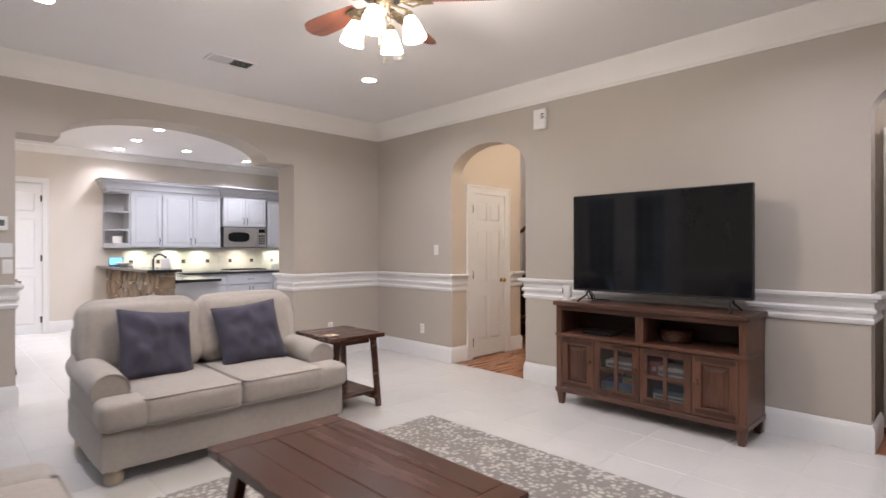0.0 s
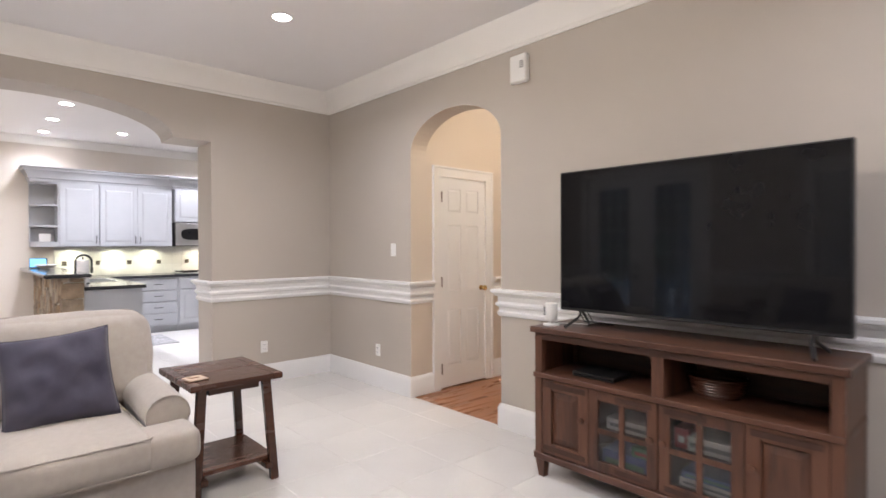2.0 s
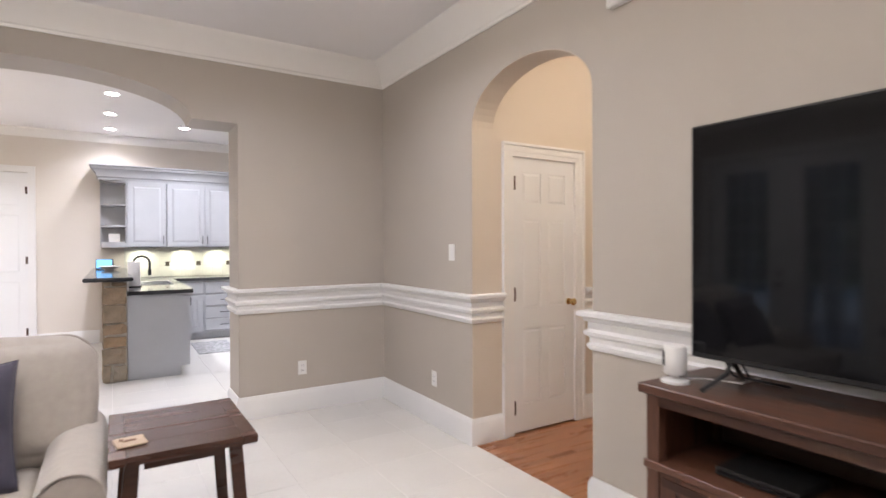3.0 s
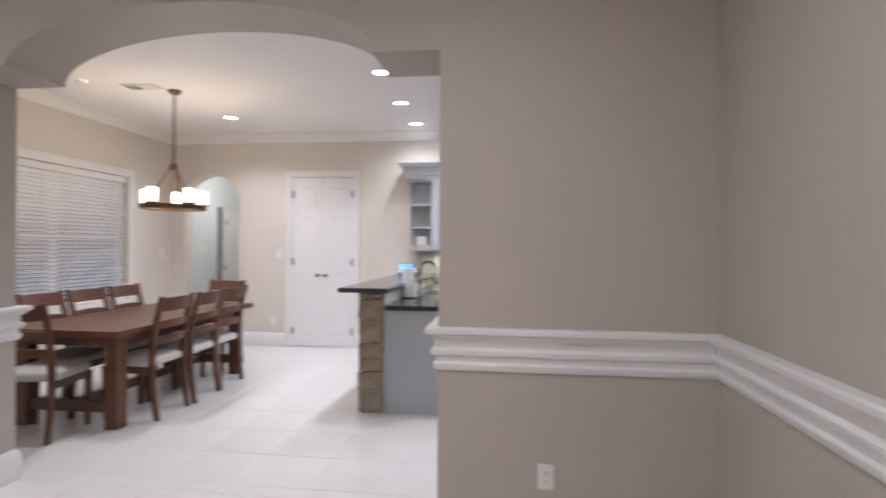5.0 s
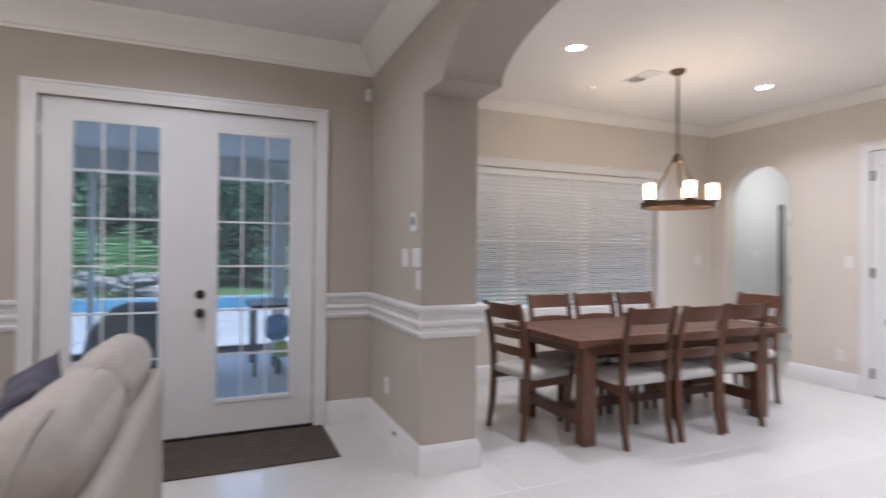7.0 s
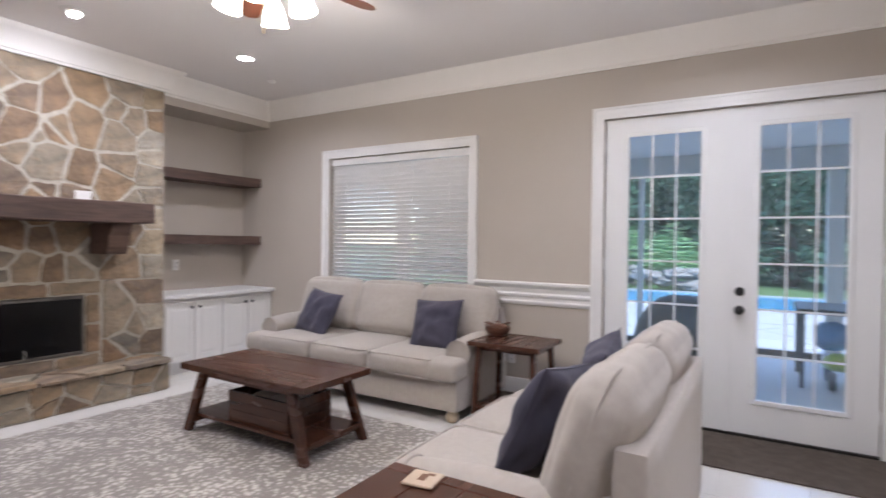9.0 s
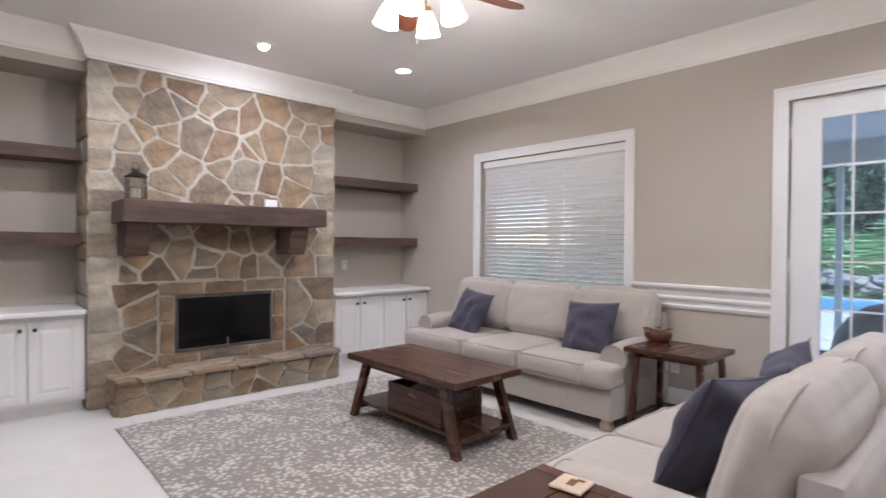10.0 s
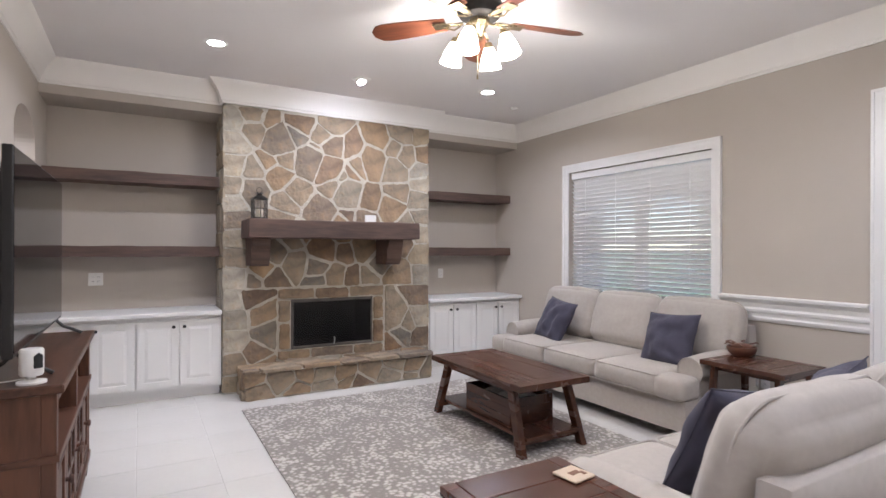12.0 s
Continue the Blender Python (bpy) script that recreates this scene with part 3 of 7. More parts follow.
def panel_door(name, w, h, rows, label, hinge_side=-1, cols=2, knob=None, kmat=None, hinges=True):
    """A moulded door leaf, x across, front at -y, with sunk panels given as (bottom, top) parts of its height."""
    root = thing(name, pose(0, 0, 0), label, "door", "", "structure")
    bm = boxes((-w / 2, -0.012, 0, w / 2, 0.02, h))
    st = w * 0.16 if cols == 2 else w * 0.2
    mid = st * 0.75
    xs = [(-w / 2 + st, -mid / 2), (mid / 2, w / 2 - st)] if cols == 2 else [(-w / 2 + st, w / 2 - st)]
    cuts = [0.0] + [v for r in rows for v in r] + [1.0]
    for a, b in zip(cuts[::2], cuts[1::2]):
        box(bm, -w / 2, -0.020, a * h, w / 2, -0.012, b * h)
    for a, b in rows:
        lo = -w / 2
        for x0, x1 in xs:
            box(bm, lo, -0.020, a * h, x0, -0.012, b * h)
            lo = x1
        box(bm, lo, -0.020, a * h, w / 2, -0.012, b * h)
    part("leaf", bm, DOOR, root)
    for a, b in rows:
        for x0, x1 in xs:
            bm = bmesh.new()
            g = 0.022
            lo = [(x0 + 0.004, a * h + 0.004), (x1 - 0.004, a * h + 0.004), (x1 - 0.004, b * h - 0.004), (x0 + 0.004, b * h - 0.004)]
            hi = [(x0 + g, a * h + g), (x1 - g, a * h + g), (x1 - g, b * h - g), (x0 + g, b * h - g)]
            A, B = [bm.verts.new((x, -0.0125, z)) for x, z in lo], [bm.verts.new((x, -0.019, z)) for x, z in hi]
            bm.faces.new(B)
            for i in range(4):
                bm.faces.new((A[i], A[(i + 1) % 4], B[(i + 1) % 4], B[i]))
            part("panel", bm, DOOR, root)
    if hinges:
        for z in (0.09, 0.5, 0.9):
            bm = boxes((hinge_side * (w / 2 - 0.014) - 0.013, -0.030, z * h - 0.05, hinge_side * (w / 2 - 0.014) + 0.013, -0.018, z * h + 0.05), bevel=0.002)
            part("hinge", bm, STRAP, root, "dark metal hinge")
    if knob is not None:
        bm = lathe(bmesh.new(), [(0.0, 0), (0.026, 0), (0.026, 0.006), (0.010, 0.010), (0.010, 0.035), (0.026, 0.045), (0.028, 0.058), (0.018, 0.07), (0, 0.073)], 20, pose(knob, -0.02, 0.93 if h < 2.2 else 1.0, 90))
        part("knob", bm, kmat or BRASS, root, "brass door knob", True)
    return root


SIX = [(0.075, 0.36), (0.43, 0.76), (0.81, 0.92)]
door = panel_door("closet_door", 0.624, 2.022, [(0.10, 0.37), (0.45, 0.77), (0.83, 0.94)], "white six-panel closet door, shut, with a brass knob", -1, 2, 0.25)
door.matrix_world = pose(5.345, 4.736, 0.012)
left = panel_door("pantry_door", 0.444, 2.38, [(0.06, 0.38), (0.43, 0.76), (0.81, 0.94)], "tall white panelled pantry door leaf with a brass knob", -1, 1, 0.17)
left.matrix_world = pose(0.937, YK + 0.021, 0.01)
right = panel_door("pantry_door", 0.444, 2.38, [(0.06, 0.38), (0.43, 0.76), (0.81, 0.94)], "tall white panelled pantry door leaf with a brass knob", 1, 1, -0.17)
right.matrix_world = pose(1.386, YK + 0.021, 0.01)
far = panel_door("corridor_door", 0.76, 2.03, SIX, "white six-panel door in the corridor wall", -1, 2, 0.32)
far.matrix_world = pose(-1.279, 12.95, 0.01, 0, 0, 90)
study = panel_door("study_door", 0.76, 2.2, SIX, "tall white panelled door behind the second arch, shut", 1, 2, 0.3)
study.matrix_world = pose(5.425, 0.40, 0.01, 0, 0, -90)


setting("wall_closet_row", boxes((5.45, -0.75, 0, 5.52, 0.95, 3.0)), WALL, "greige wall behind the second arch")
setting("trim", boxes((5.405, 0.79, 0, 5.45, 0.87, 2.25), (5.405, -0.07, 0, 5.45, 0.01, 2.25), (5.405, 0.01, 2.22, 5.45, 0.79, 2.3)), TRIM, "white casing of the study door", category="casing")
bm = bmesh.new()
inner = [(3.637, 0)] + arch_pts(3.637, 4.715, 2.20, 2.515)[::-1] + [(4.715, 0)]
ring = [(4.176 + (u - 4.176) * 0.993, v * 0.9985) for u, v in inner]
slab(bm, inner + ring[::-1], "x", XE + 0.002, 4.859)
setting("arch_lining", bm, CREAM_WALL, "cream painted reveal of the hall arch")


# ---- french doors, windows, blinds ----
def french_leaf(y0, y1, gy0, gy1, knob_y=None):
    root = thing("french_door", pose(-0.42, y0, 0.02), "white glazed double-door leaf with a fifteen-light grid", "door", "double doors", "structure")
    w, g0, g1, zb, zt, h = y1 - y0, gy0 - y0, gy1 - y0, 0.25, 2.225, 2.37
    bm = boxes((-0.02, 0, 0, 0.022, g0, h), (-0.02, g1, 0, 0.022, w, h), (-0.02, g0, 0, 0.022, g1, zb), (-0.02, g0, zt, 0.022, g1, h))
    part("leaf_frame", bm, DOOR, root)
    bm = bmesh.new()
    for a, b, c, d in ((g0 - 0.03, g0 + 0.006, zb - 0.03, zt + 0.03), (g1 - 0.006, g1 + 0.03, zb - 0.03, zt + 0.03)):
        box(bm, 0.022, a, c, 0.032, b, d, 0.004)
    for c, d in ((zb - 0.03, zb + 0.006), (zt - 0.006, zt + 0.03)):
        box(bm, 0.022, g0 + 0.006, c, 0.031, g1 - 0.006, d, 0.004)
    part("glazing_bead", bm, DOOR, root)
    for k in range(2):
        y = g0 + (g1 - g0) * (k + 1) / 3
        part("muntin", boxes((-0.005, y - 0.0065, zb, 0.005, y + 0.0065, zt)), DOOR, root)
    for k in range(5):
        z = zt - 0.33 * (k + 1)
        part("muntin", boxes((-0.0065, g0, z - 0.0065, 0.0065, g1, z + 0.0065)), DOOR, root)
    p = part("pane", boxes((-0.002, g0, zb, 0.002, g1, zt)), PANE, root, "clear glass")
    p.visible_shadow = False
    if knob_y is not None:
        for z in (1.03, 0.895):
            bm = lathe(bmesh.new(), [(0, 0), (0.032, 0), (0.033, 0.008), (0.022, 0.012), (0.014, 0.02), (0.014, 0.035), (0.03, 0.045), (0.031, 0.06), (0.02, 0.068), (0, 0.07)] if z < 1 else [(0, 0), (0.033, 0), (0.033, 0.014), (0.026, 0.02), (0, 0.021)], 20, pose(0.022, knob_y - y0, z, 0, 90))
            part("knob" if z < 1 else "deadbolt", bm, BLACK, root, "dark bronze", True)
    else:
        part("astragal", boxes((0.022, w - 0.02, 0, 0.034, w + 0.018, h)), DOOR, root)
    for z in (0.25, 1.2, 2.15):
        y = -0.006 if knob_y is None else w + 0.004
        part("hinge", boxes((0.018, y - 0.008, z - 0.045, 0.03, y + 0.008, z + 0.045)), DOOR, root)
    return root


french_leaf(3.872, 4.764, 4.052, 4.580)
french_leaf(4.768, 5.655, 4.955, 5.475, 4.845)
setting("door_sill", boxes((-0.60, 3.865, 0.0, -0.37, 5.66, 0.02)), IRON, "dark metal threshold")


def window(name, x, y0, y1, z0, z1, panes, label):
    """Frame, sashes and glass set deep in the wall, open to the room at +x."""
    root = thing(name, pose(x, y0, z0), label, "window", "", "structure")
    w, h = y1 - y0, z1 - z0
    bm = boxes((-0.22, 0, 0, -0.12, 0.04, h), (-0.22, w - 0.04, 0, -0.12, w, h), (-0.22, 0.04, 0, -0.12, w - 0.04, 0.04), (-0.22, 0.04, h - 0.04, -0.12, w - 0.04, h))
    part("window_frame", bm, TRIM, root)
    for k in range(panes):
        a, b = w * k / panes, w * (k + 1) / panes
        if k:
            part("mullion", boxes((-0.21, a - 0.05, 0.04, -0.125, a + 0.05, h - 0.04)), TRIM, root)
        part("meeting_rail", boxes((-0.20, a + 0.05, h / 2 - 0.025, -0.14, b - 0.05, h / 2 + 0.025)), TRIM, root)
        p = part("pane", boxes((-0.172, a + 0.04, 0.04, -0.168, b - 0.04, h - 0.04)), PANE, root, "clear glass")
        p.visible_shadow = False
    part("window_sill", boxes((-0.12, 0, -0.02, 0.0, w, 0.004)), TRIM, root)
    return root


window("window_1", XW, 0.86, 2.62, 0.72, 2.285, 2, "white-framed double window behind a lowered blind")
window("window_2", XD, 6.95, 9.93, 0.72, 2.29, 3, "wide white-framed window behind a lowered blind")


def blind(x, y0, y1, z0, z1, pitch, tilt, label, cords):
    root = thing("window_blind", pose(x, (y0 + y1) / 2, z1), label, "blind")
    w = y1 - y0 - 0.02
    part("headrail", boxes((-0.05, -w / 2, -0.075, 0.012, w / 2, 0.0), bevel=0.004), TRIM, root, "white valance")
    n = int((z1 - z0 - 0.12) / pitch)
    bm = bmesh.new()
    c = [(-0.025, 0.0), (-0.012, 0.0022), (0.0, 0.003), (0.012, 0.0022), (0.025, 0.0)]
    slab(bm, c + [(u, v - 0.0025) for u, v in c[::-1]], "y", -w / 2, w / 2)
    me = link_mesh("slat", bm, BLIND)
    for k in range(n):
        ob = new("slat", me)
        ob.parent = root
        ob.matrix_local = pose(-0.022, 0, -0.10 - pitch * k, 0, tilt + random.uniform(-1.5, 1.5), 0)
    part("bottom_rail", boxes((-0.047, -w / 2, z0 - z1 + 0.005, 0.003, w / 2, z0 - z1 + 0.025), bevel=0.003), BLIND, root)
    for k in range(cords):
        y = -w / 2 + w * (k + 0.5) / cords
        part("cord", tube(bmesh.new(), [(0.006, y, -0.07), (0.006, y, z0 - z1 + 0.02)], 0.0016, 5), BLIND, root)
    return root


blind(XW - 0.03, 0.865, 2.615, 0.73, 2.28, 0.044, -49, "lowered ivory slatted blind in the living room window", 4)
blind(XD - 0.03, 6.955, 9.925, 0.73, 2.285, 0.044, -45, "lowered ivory slatted blind in the dining window", 6)


# ---- fireplace of flagstones ----
def clip_cell(poly, px, py, nx, ny):
    """Keeps the part of a polygon where (p - (px, py)) . n < 0."""
    out = []
    for i, a in enumerate(poly):
        b = poly[(i + 1) % len(poly)]
        da, db = (a[0] - px) * nx + (a[1] - py) * ny, (b[0] - px) * nx + (b[1] - py) * ny
        if da < 0:
            out.append(a)
        if da * db < 0:
            k = da / (da - db)
            out.append((a[0] + (b[0] - a[0]) * k, a[1] + (b[1] - a[1]) * k))
    return out


def shrink(poly, d, rng=None):
    """Moves every edge of a convex polygon inwards, by uneven amounts where a random source is given."""
    area = sum(a[0] * b[1] - b[0] * a[1] for a, b in zip(poly, poly[1:] + poly[:1]))
    s, out = (1 if area > 0 else -1), poly
    for a, b in zip(poly, poly[1:] + poly[:1]):
        ex, ey = b[0] - a[0], b[1] - a[1]
        l = math.hypot(ex, ey)
        if l < 1e-6 or len(out) < 3:
            continue
        nx, ny = s * ey / l, -s * ex / l
        e = d * rng.uniform(0.35, 2.1) if rng else d
        out = clip_cell(out, a[0] - nx * e, a[1] - ny * e, nx, ny)
    return out


def cells(u0, v0, u1, v1, su, sv, rng, jitter=0.42, skew=0.0):
    """Irregular stones that fill a rectangle: jittered seeds, each cell cut by its neighbours."""
    nu, nv = max(1, round((u1 - u0) / su)), max(1, round((v1 - v0) / sv))
    du, dv = (u1 - u0) / nu, (v1 - v0) / nv
    seeds = [(u0 + du * (i + 0.5 + (0.25 if j % 2 else -0.25) + rng.uniform(-jitter, jitter)), v0 + dv * (j + 0.5 + rng.uniform(-jitter, jitter))) for i in range(nu) for j in range(nv)]
    weight = [rng.uniform(-1, 1) * 0.11 * du * dv for _ in seeds]
    out = []
    for k, a in enumerate(seeds):
        poly = [(u0, v0), (u1, v0), (u1, v1), (u0, v1)]
        for m, b in enumerate(seeds):
            if m != k and poly and abs(a[0] - b[0]) < 4 * du and abs(a[1] - b[1]) < 4 * dv:
                ex, ey = b[0] - a[0], b[1] - a[1]
                l = math.hypot(ex, ey) or 1e-6
                f = 0.5 + (weight[k] - weight[m]) / l ** 2
                poly = clip_cell(poly, a[0] + ex * f, a[1] + ey * f, ex / l, ey / l)
        if len(poly) > 2:
            out.append(poly)
    return out


def field_cells(u0, v0, u1, v1, size, rng, left=False, right=False):
    """Rubble that fills a rectangle: scattered seeds that keep their distance, with a column of blocks along the marked sides."""
    seeds, blocks = [], 0
    for side, on in ((u0 + 0.10, left), (u1 - 0.10, right)):
        v = v0
        while on and v < v1 - 0.02:
            h = rng.uniform(0.13, 0.29)
            h = v1 - v if v + h > v1 - 0.12 else h
            seeds.append((side + rng.uniform(-0.025, 0.025), v + h / 2))
            v += h
    blocks = len(seeds)
    a, b = u0 + (0.26 if left else 0.06), u1 - (0.26 if right else 0.06)
    count = int((b - a) * (v1 - v0) / size ** 2)
    for _ in range(6000):
        p = (rng.uniform(a, b), rng.uniform(v0 + 0.05, v1 - 0.05))
        gap = size * rng.choice((0.42, 0.6, 0.85, 1.1))
        if len(seeds) < blocks + count and all(math.hypot((p[0] - q[0]) * 0.8, p[1] - q[1]) > gap for q in seeds[blocks:]) and all(abs(p[0] - q[0]) > 0.15 or abs(p[1] - q[1]) > 0.3 for q in seeds[:blocks]):
            seeds.append(p)
    out = []
    weight = [0.0] * blocks + [rng.uniform(-1, 1) * 0.10 * size * size for _ in seeds[blocks:]]
    for k, p in enumerate(seeds):
        poly = [(u0, v0), (u1, v0), (u1, v1), (u0, v1)]
        for m, q in enumerate(seeds):
            if m != k and poly and math.hypot(p[0] - q[0], p[1] - q[1]) < 6 * size:
                ex, ey = q[0] - p[0], q[1] - p[1]
                l = math.hypot(ex, ey)
                f = 0.5 + (weight[k] - weight[m]) / l ** 2
                poly = clip_cell(poly, p[0] + ex * f, p[1] + ey * f, ex / l, ey / l)
        if len(poly) > 2:
            out.append((poly, k < blocks))
    return out


def stone(parent, poly, put, depth, rng, joint=0.0125, material=None):
    """One stone: an outline with chipped edges, pushed out of the mortar, its face rounded off and uneven."""
    poly = shrink(poly, joint * rng.uniform(0.7, 1.2), rng)
    if len(poly) < 3:
        return
    area = abs(sum(a[0] * b[1] - b[0] * a[1] for a, b in zip(poly, poly[1:] + poly[:1]))) / 2
    if area < 0.0012:
        return
    edge = []
    for a, b in zip(poly, poly[1:] + poly[:1]):
        l = math.hypot(b[0] - a[0], b[1] - a[1])
        if l < 0.008:
            continue
        c0, c1 = min(0.4, rng.uniform(0.003, 0.02) / l), 1 - min(0.4, rng.uniform(0.003, 0.02) / l)
        n = max(1, int(l / 0.045))
        for f in [c0] + [k / n for k in range(1, n) if c0 + 0.02 < k / n < c1 - 0.02] + [c1]:
            j = min(0.006, l * 0.05)
            edge.append((a[0] + (b[0] - a[0]) * f + rng.uniform(-j, j), a[1] + (b[1] - a[1]) * f + rng.uniform(-j, j)))
    if len(edge) < 3:
        return
    cx, cy = sum(p[0] for p in edge) / len(edge), sum(p[1] for p in edge) / len(edge)
    r = max(math.hypot(p[0] - cx, p[1] - cy) for p in edge)
    k = max(0.6, 1 - 0.008 / r)
    d = depth * rng.uniform(0.65, 1.25)
    bm = bmesh.new()
    o = Vector(put(cx, cy, 0))
    rings = [[bm.verts.new(Vector(put(x, y, 0)) - o) for x, y in edge],
             [bm.verts.new(Vector(put(x, y, d * 0.85)) - o) for x, y in edge],
             [bm.verts.new(Vector(put(cx + (x - cx) * k, cy + (y - cy) * k, d + rng.uniform(-0.003, 0.003))) - o) for x, y in edge]]
    m = len(edge)
    for a, b in zip(rings, rings[1:]):
        for i in range(m):
            bm.faces.new((a[i], a[(i + 1) % m], b[(i + 1) % m], b[i]))
    c = bm.verts.new(Vector(put(cx, cy, d + rng.uniform(0, 0.006))) - o)
    for i in range(m):
        bm.faces.new((rings[2][i], rings[2][(i + 1) % m], c))
    ob = part("stone", bm, material or STONE, parent, "", True, 24)
    ob.location = o
    return ob


FX0, FX1, BX0, BX1, BZ0, BZ1 = 1.0, 3.24, 1.70, 2.59, 0.376, 0.885
def fireplace():
    rng = random.Random(11)
    root = thing("fireplace", pose(0, 0, 0), "fireplace of brown and grey flagstones with a raised hearth", "fireplace")
    f = -0.02
    for r in ((FX0 + 0.02, -0.588, 0, BX0, f, 2.82), (BX1, -0.588, 0, FX1 - 0.02, f, 2.82), (BX0, -0.588, BZ1, BX1, f, 2.82), (BX0, -0.588, 0, BX1, f, BZ0)):
        part("chimney_core", boxes(r), MORTAR, root, "pale mortar")
    front = lambda u, v, d: (u, f + d, v)
    q = -0.008
    low, high = 0.27, BZ1 + 0.12
    zones = [(FX0 + q, high, FX1 - q, 2.80, 0.225, True, True), (FX0 + q, 0.0, BX0 - 0.13, high, 0.20, True, False), (BX1 + 0.13, 0.0, FX1 - q, high, 0.20, False, True)]
    for u0, v0, u1, v1, size, left_side, right_side in zones:
        for c, block in field_cells(u0, v0, u1, v1, size, rng, left_side, right_side):
            stone(root, c, front, 0.009, rng, 0.008 if block else 0.0115, QUOIN if block and rng.random() < 0.7 else STONE)
    for u0, v0, u1, v1, n, across in ((BX0 - 0.13, BZ1, BX1 + 0.13, BZ1 + 0.12, 3, True), (BX0 - 0.13, 0.27, BX1 + 0.13, BZ0, 3, True), (BX0 - 0.13, BZ0, BX0, BZ1, 2, False), (BX1, BZ0, BX1 + 0.13, BZ1, 2, False)):
        cut = [0] + sorted((k + rng.uniform(-0.2, 0.2)) / n for k in range(1, n)) + [1]
        for a, b in zip(cut, cut[1:]):
            p = [(u0 + (u1 - u0) * a, v0), (u0 + (u1 - u0) * b, v0), (u0 + (u1 - u0) * b, v1), (u0 + (u1 - u0) * a, v1)] if across else [(u0, v0 + (v1 - v0) * a), (u1, v0 + (v1 - v0) * a), (u1, v0 + (v1 - v0) * b), (u0, v0 + (v1 - v0) * b)]
            stone(root, p, front, 0.022, rng, 0.009)
    # corner blocks wrap on to the sides
    for side in (0, 1):
        z = 0.0
        while z < 2.78:
            h = min(rng.uniform(0.13, 0.30), 2.80 - z)
            sx = FX0 + 0.02 if side == 0 else FX1 - 0.02
            put = (lambda u, v, d, sx=sx: (sx - d, u, v)) if side == 0 else (lambda u, v, d, sx=sx: (sx + d, u, v))
            cut = rng.uniform(-0.32, -0.24)
            stone(root, [(cut, z), (f + 0.01, z), (f + 0.01, z + h), (cut, z + h)], put, 0.02, rng, 0.007, QUOIN)
            stone(root, [(-0.57, z), (cut, z), (cut, z + h), (-0.57, z + h)], put, 0.02, rng, 0.007, QUOIN)
            z += h
    # raised hearth
    hx0, hx1, hy, hz = 1.15, 3.105, 0.36, 0.255
    part("hearth_core", boxes((hx0 + 0.02, f + 0.002, 0, hx1 - 0.02, hy - 0.03, hz)), MORTAR, root, "pale mortar")
    for c in cells(hx0, 0, hx1, hz, 0.24, 0.125, rng, 0.34):
        stone(root, c, lambda u, v, d: (u, hy - 0.03 + d, v), 0.02, rng, 0.009)
    for c in cells(f + 0.04, 0, hy - 0.03, hz, 0.2, 0.13, rng, 0.3):
        stone(root, c, lambda u, v, d: (hx1 - 0.02 + d, u, v), 0.03, rng, 0.009)
        stone(root, c, lambda u, v, d: (hx0 + 0.02 - d, u, v), 0.03, rng, 0.009)
    for c in cells(hx0 - 0.02, f + 0.04, hx1 + 0.02, hy + 0.03, 0.36, 0.24, rng, 0.3):
        stone(root, c, lambda u, v, d: (u, v, hz + d), 0.03, rng, 0.008)
    # firebox
    bm = boxes((BX0, -0.57, BZ0, BX1, -0.55, BZ1), (BX0, -0.55, BZ0, BX0 + 0.012, f, BZ1), (BX1 - 0.012, -0.55, BZ0, BX1, f, BZ1), (BX0, -0.55, BZ1 - 0.012, BX1, f, BZ1), (BX0, -0.55, BZ0, BX1, f, BZ0 + 0.012))
    part("firebox", bm, SOOT, root, "sooty black firebox")
    bm = bmesh.new()
    for a in (BX0 + 0.006, BX1 - 0.024):
        box(bm, a, -0.03, BZ0 + 0.012, a + 0.018, -0.005, BZ1 - 0.012, 0.003)
    for a in (BZ0 + 0.006, BZ1 - 0.03):
        box(bm, BX0 + 0.024, -0.03, a, BX1 - 0.024, -0.006, a + 0.024, 0.003)
    screen = part("fire_screen", bm, SOOT, root, "black metal fire screen frame")
    # the smoked pane takes a thinner share of the same haze veil
    p = part("mesh_panel", boxes((BX0 + 0.024, -0.022, BZ0 + 0.03, BX1 - 0.024, -0.020, BZ1 - 0.03)), glass("smoked_glass", (0.5, 0.5, 0.52), 0.12, 0.05), screen, "smoked glass")
    part("pull", tube(bmesh.new(), [(2.14, -0.004, BZ0 + 0.03), (2.14, 0.012, BZ0 + 0.055), (2.14, 0.012, BZ0 + 0.09), (2.14, -0.004, BZ0 + 0.095)], 0.006), STEEL, screen)
    # mantel beam on two corbels
    bm = bmesh.new()
    box(bm, 1.345, 0.0, 1.505, 3.08, 0.43, 1.68)
    bmesh.ops.subdivide_edges(bm, edges=[e for e in bm.edges if e.calc_length() > 1], cuts=26)
    for v in bm.verts:
        v.co += Vector([noise.noise(v.co * 5 + Vector((k * 9, 0, 0))) * 0.009 for k in range(3)])
    bmesh.ops.bevel(bm, geom=[e for e in bm.edges if e.calc_face_angle(0) > 1.0], offset=0.007, segments=1, affect="EDGES")
    part("mantel", bm, BEAM, root, "rough dark-stained beam mantel", True, 40)
    for x in (1.50, 2.865):
        bm = bmesh.new()
        slab(bm, [(0.0, 1.24), (0.26, 1.24), (0.30, 1.30), (0.31, 1.40), (0.34, 1.43), (0.36, 1.503), (0.0, 1.503)], "x", x, x + 0.17)
        bmesh.ops.bevel(bm, geom=list(bm.edges), offset=0.005, segments=1, affect="EDGES")
        part("corbel", bm, BEAM, root, "dark beam corbel")
    return root


fireplace()


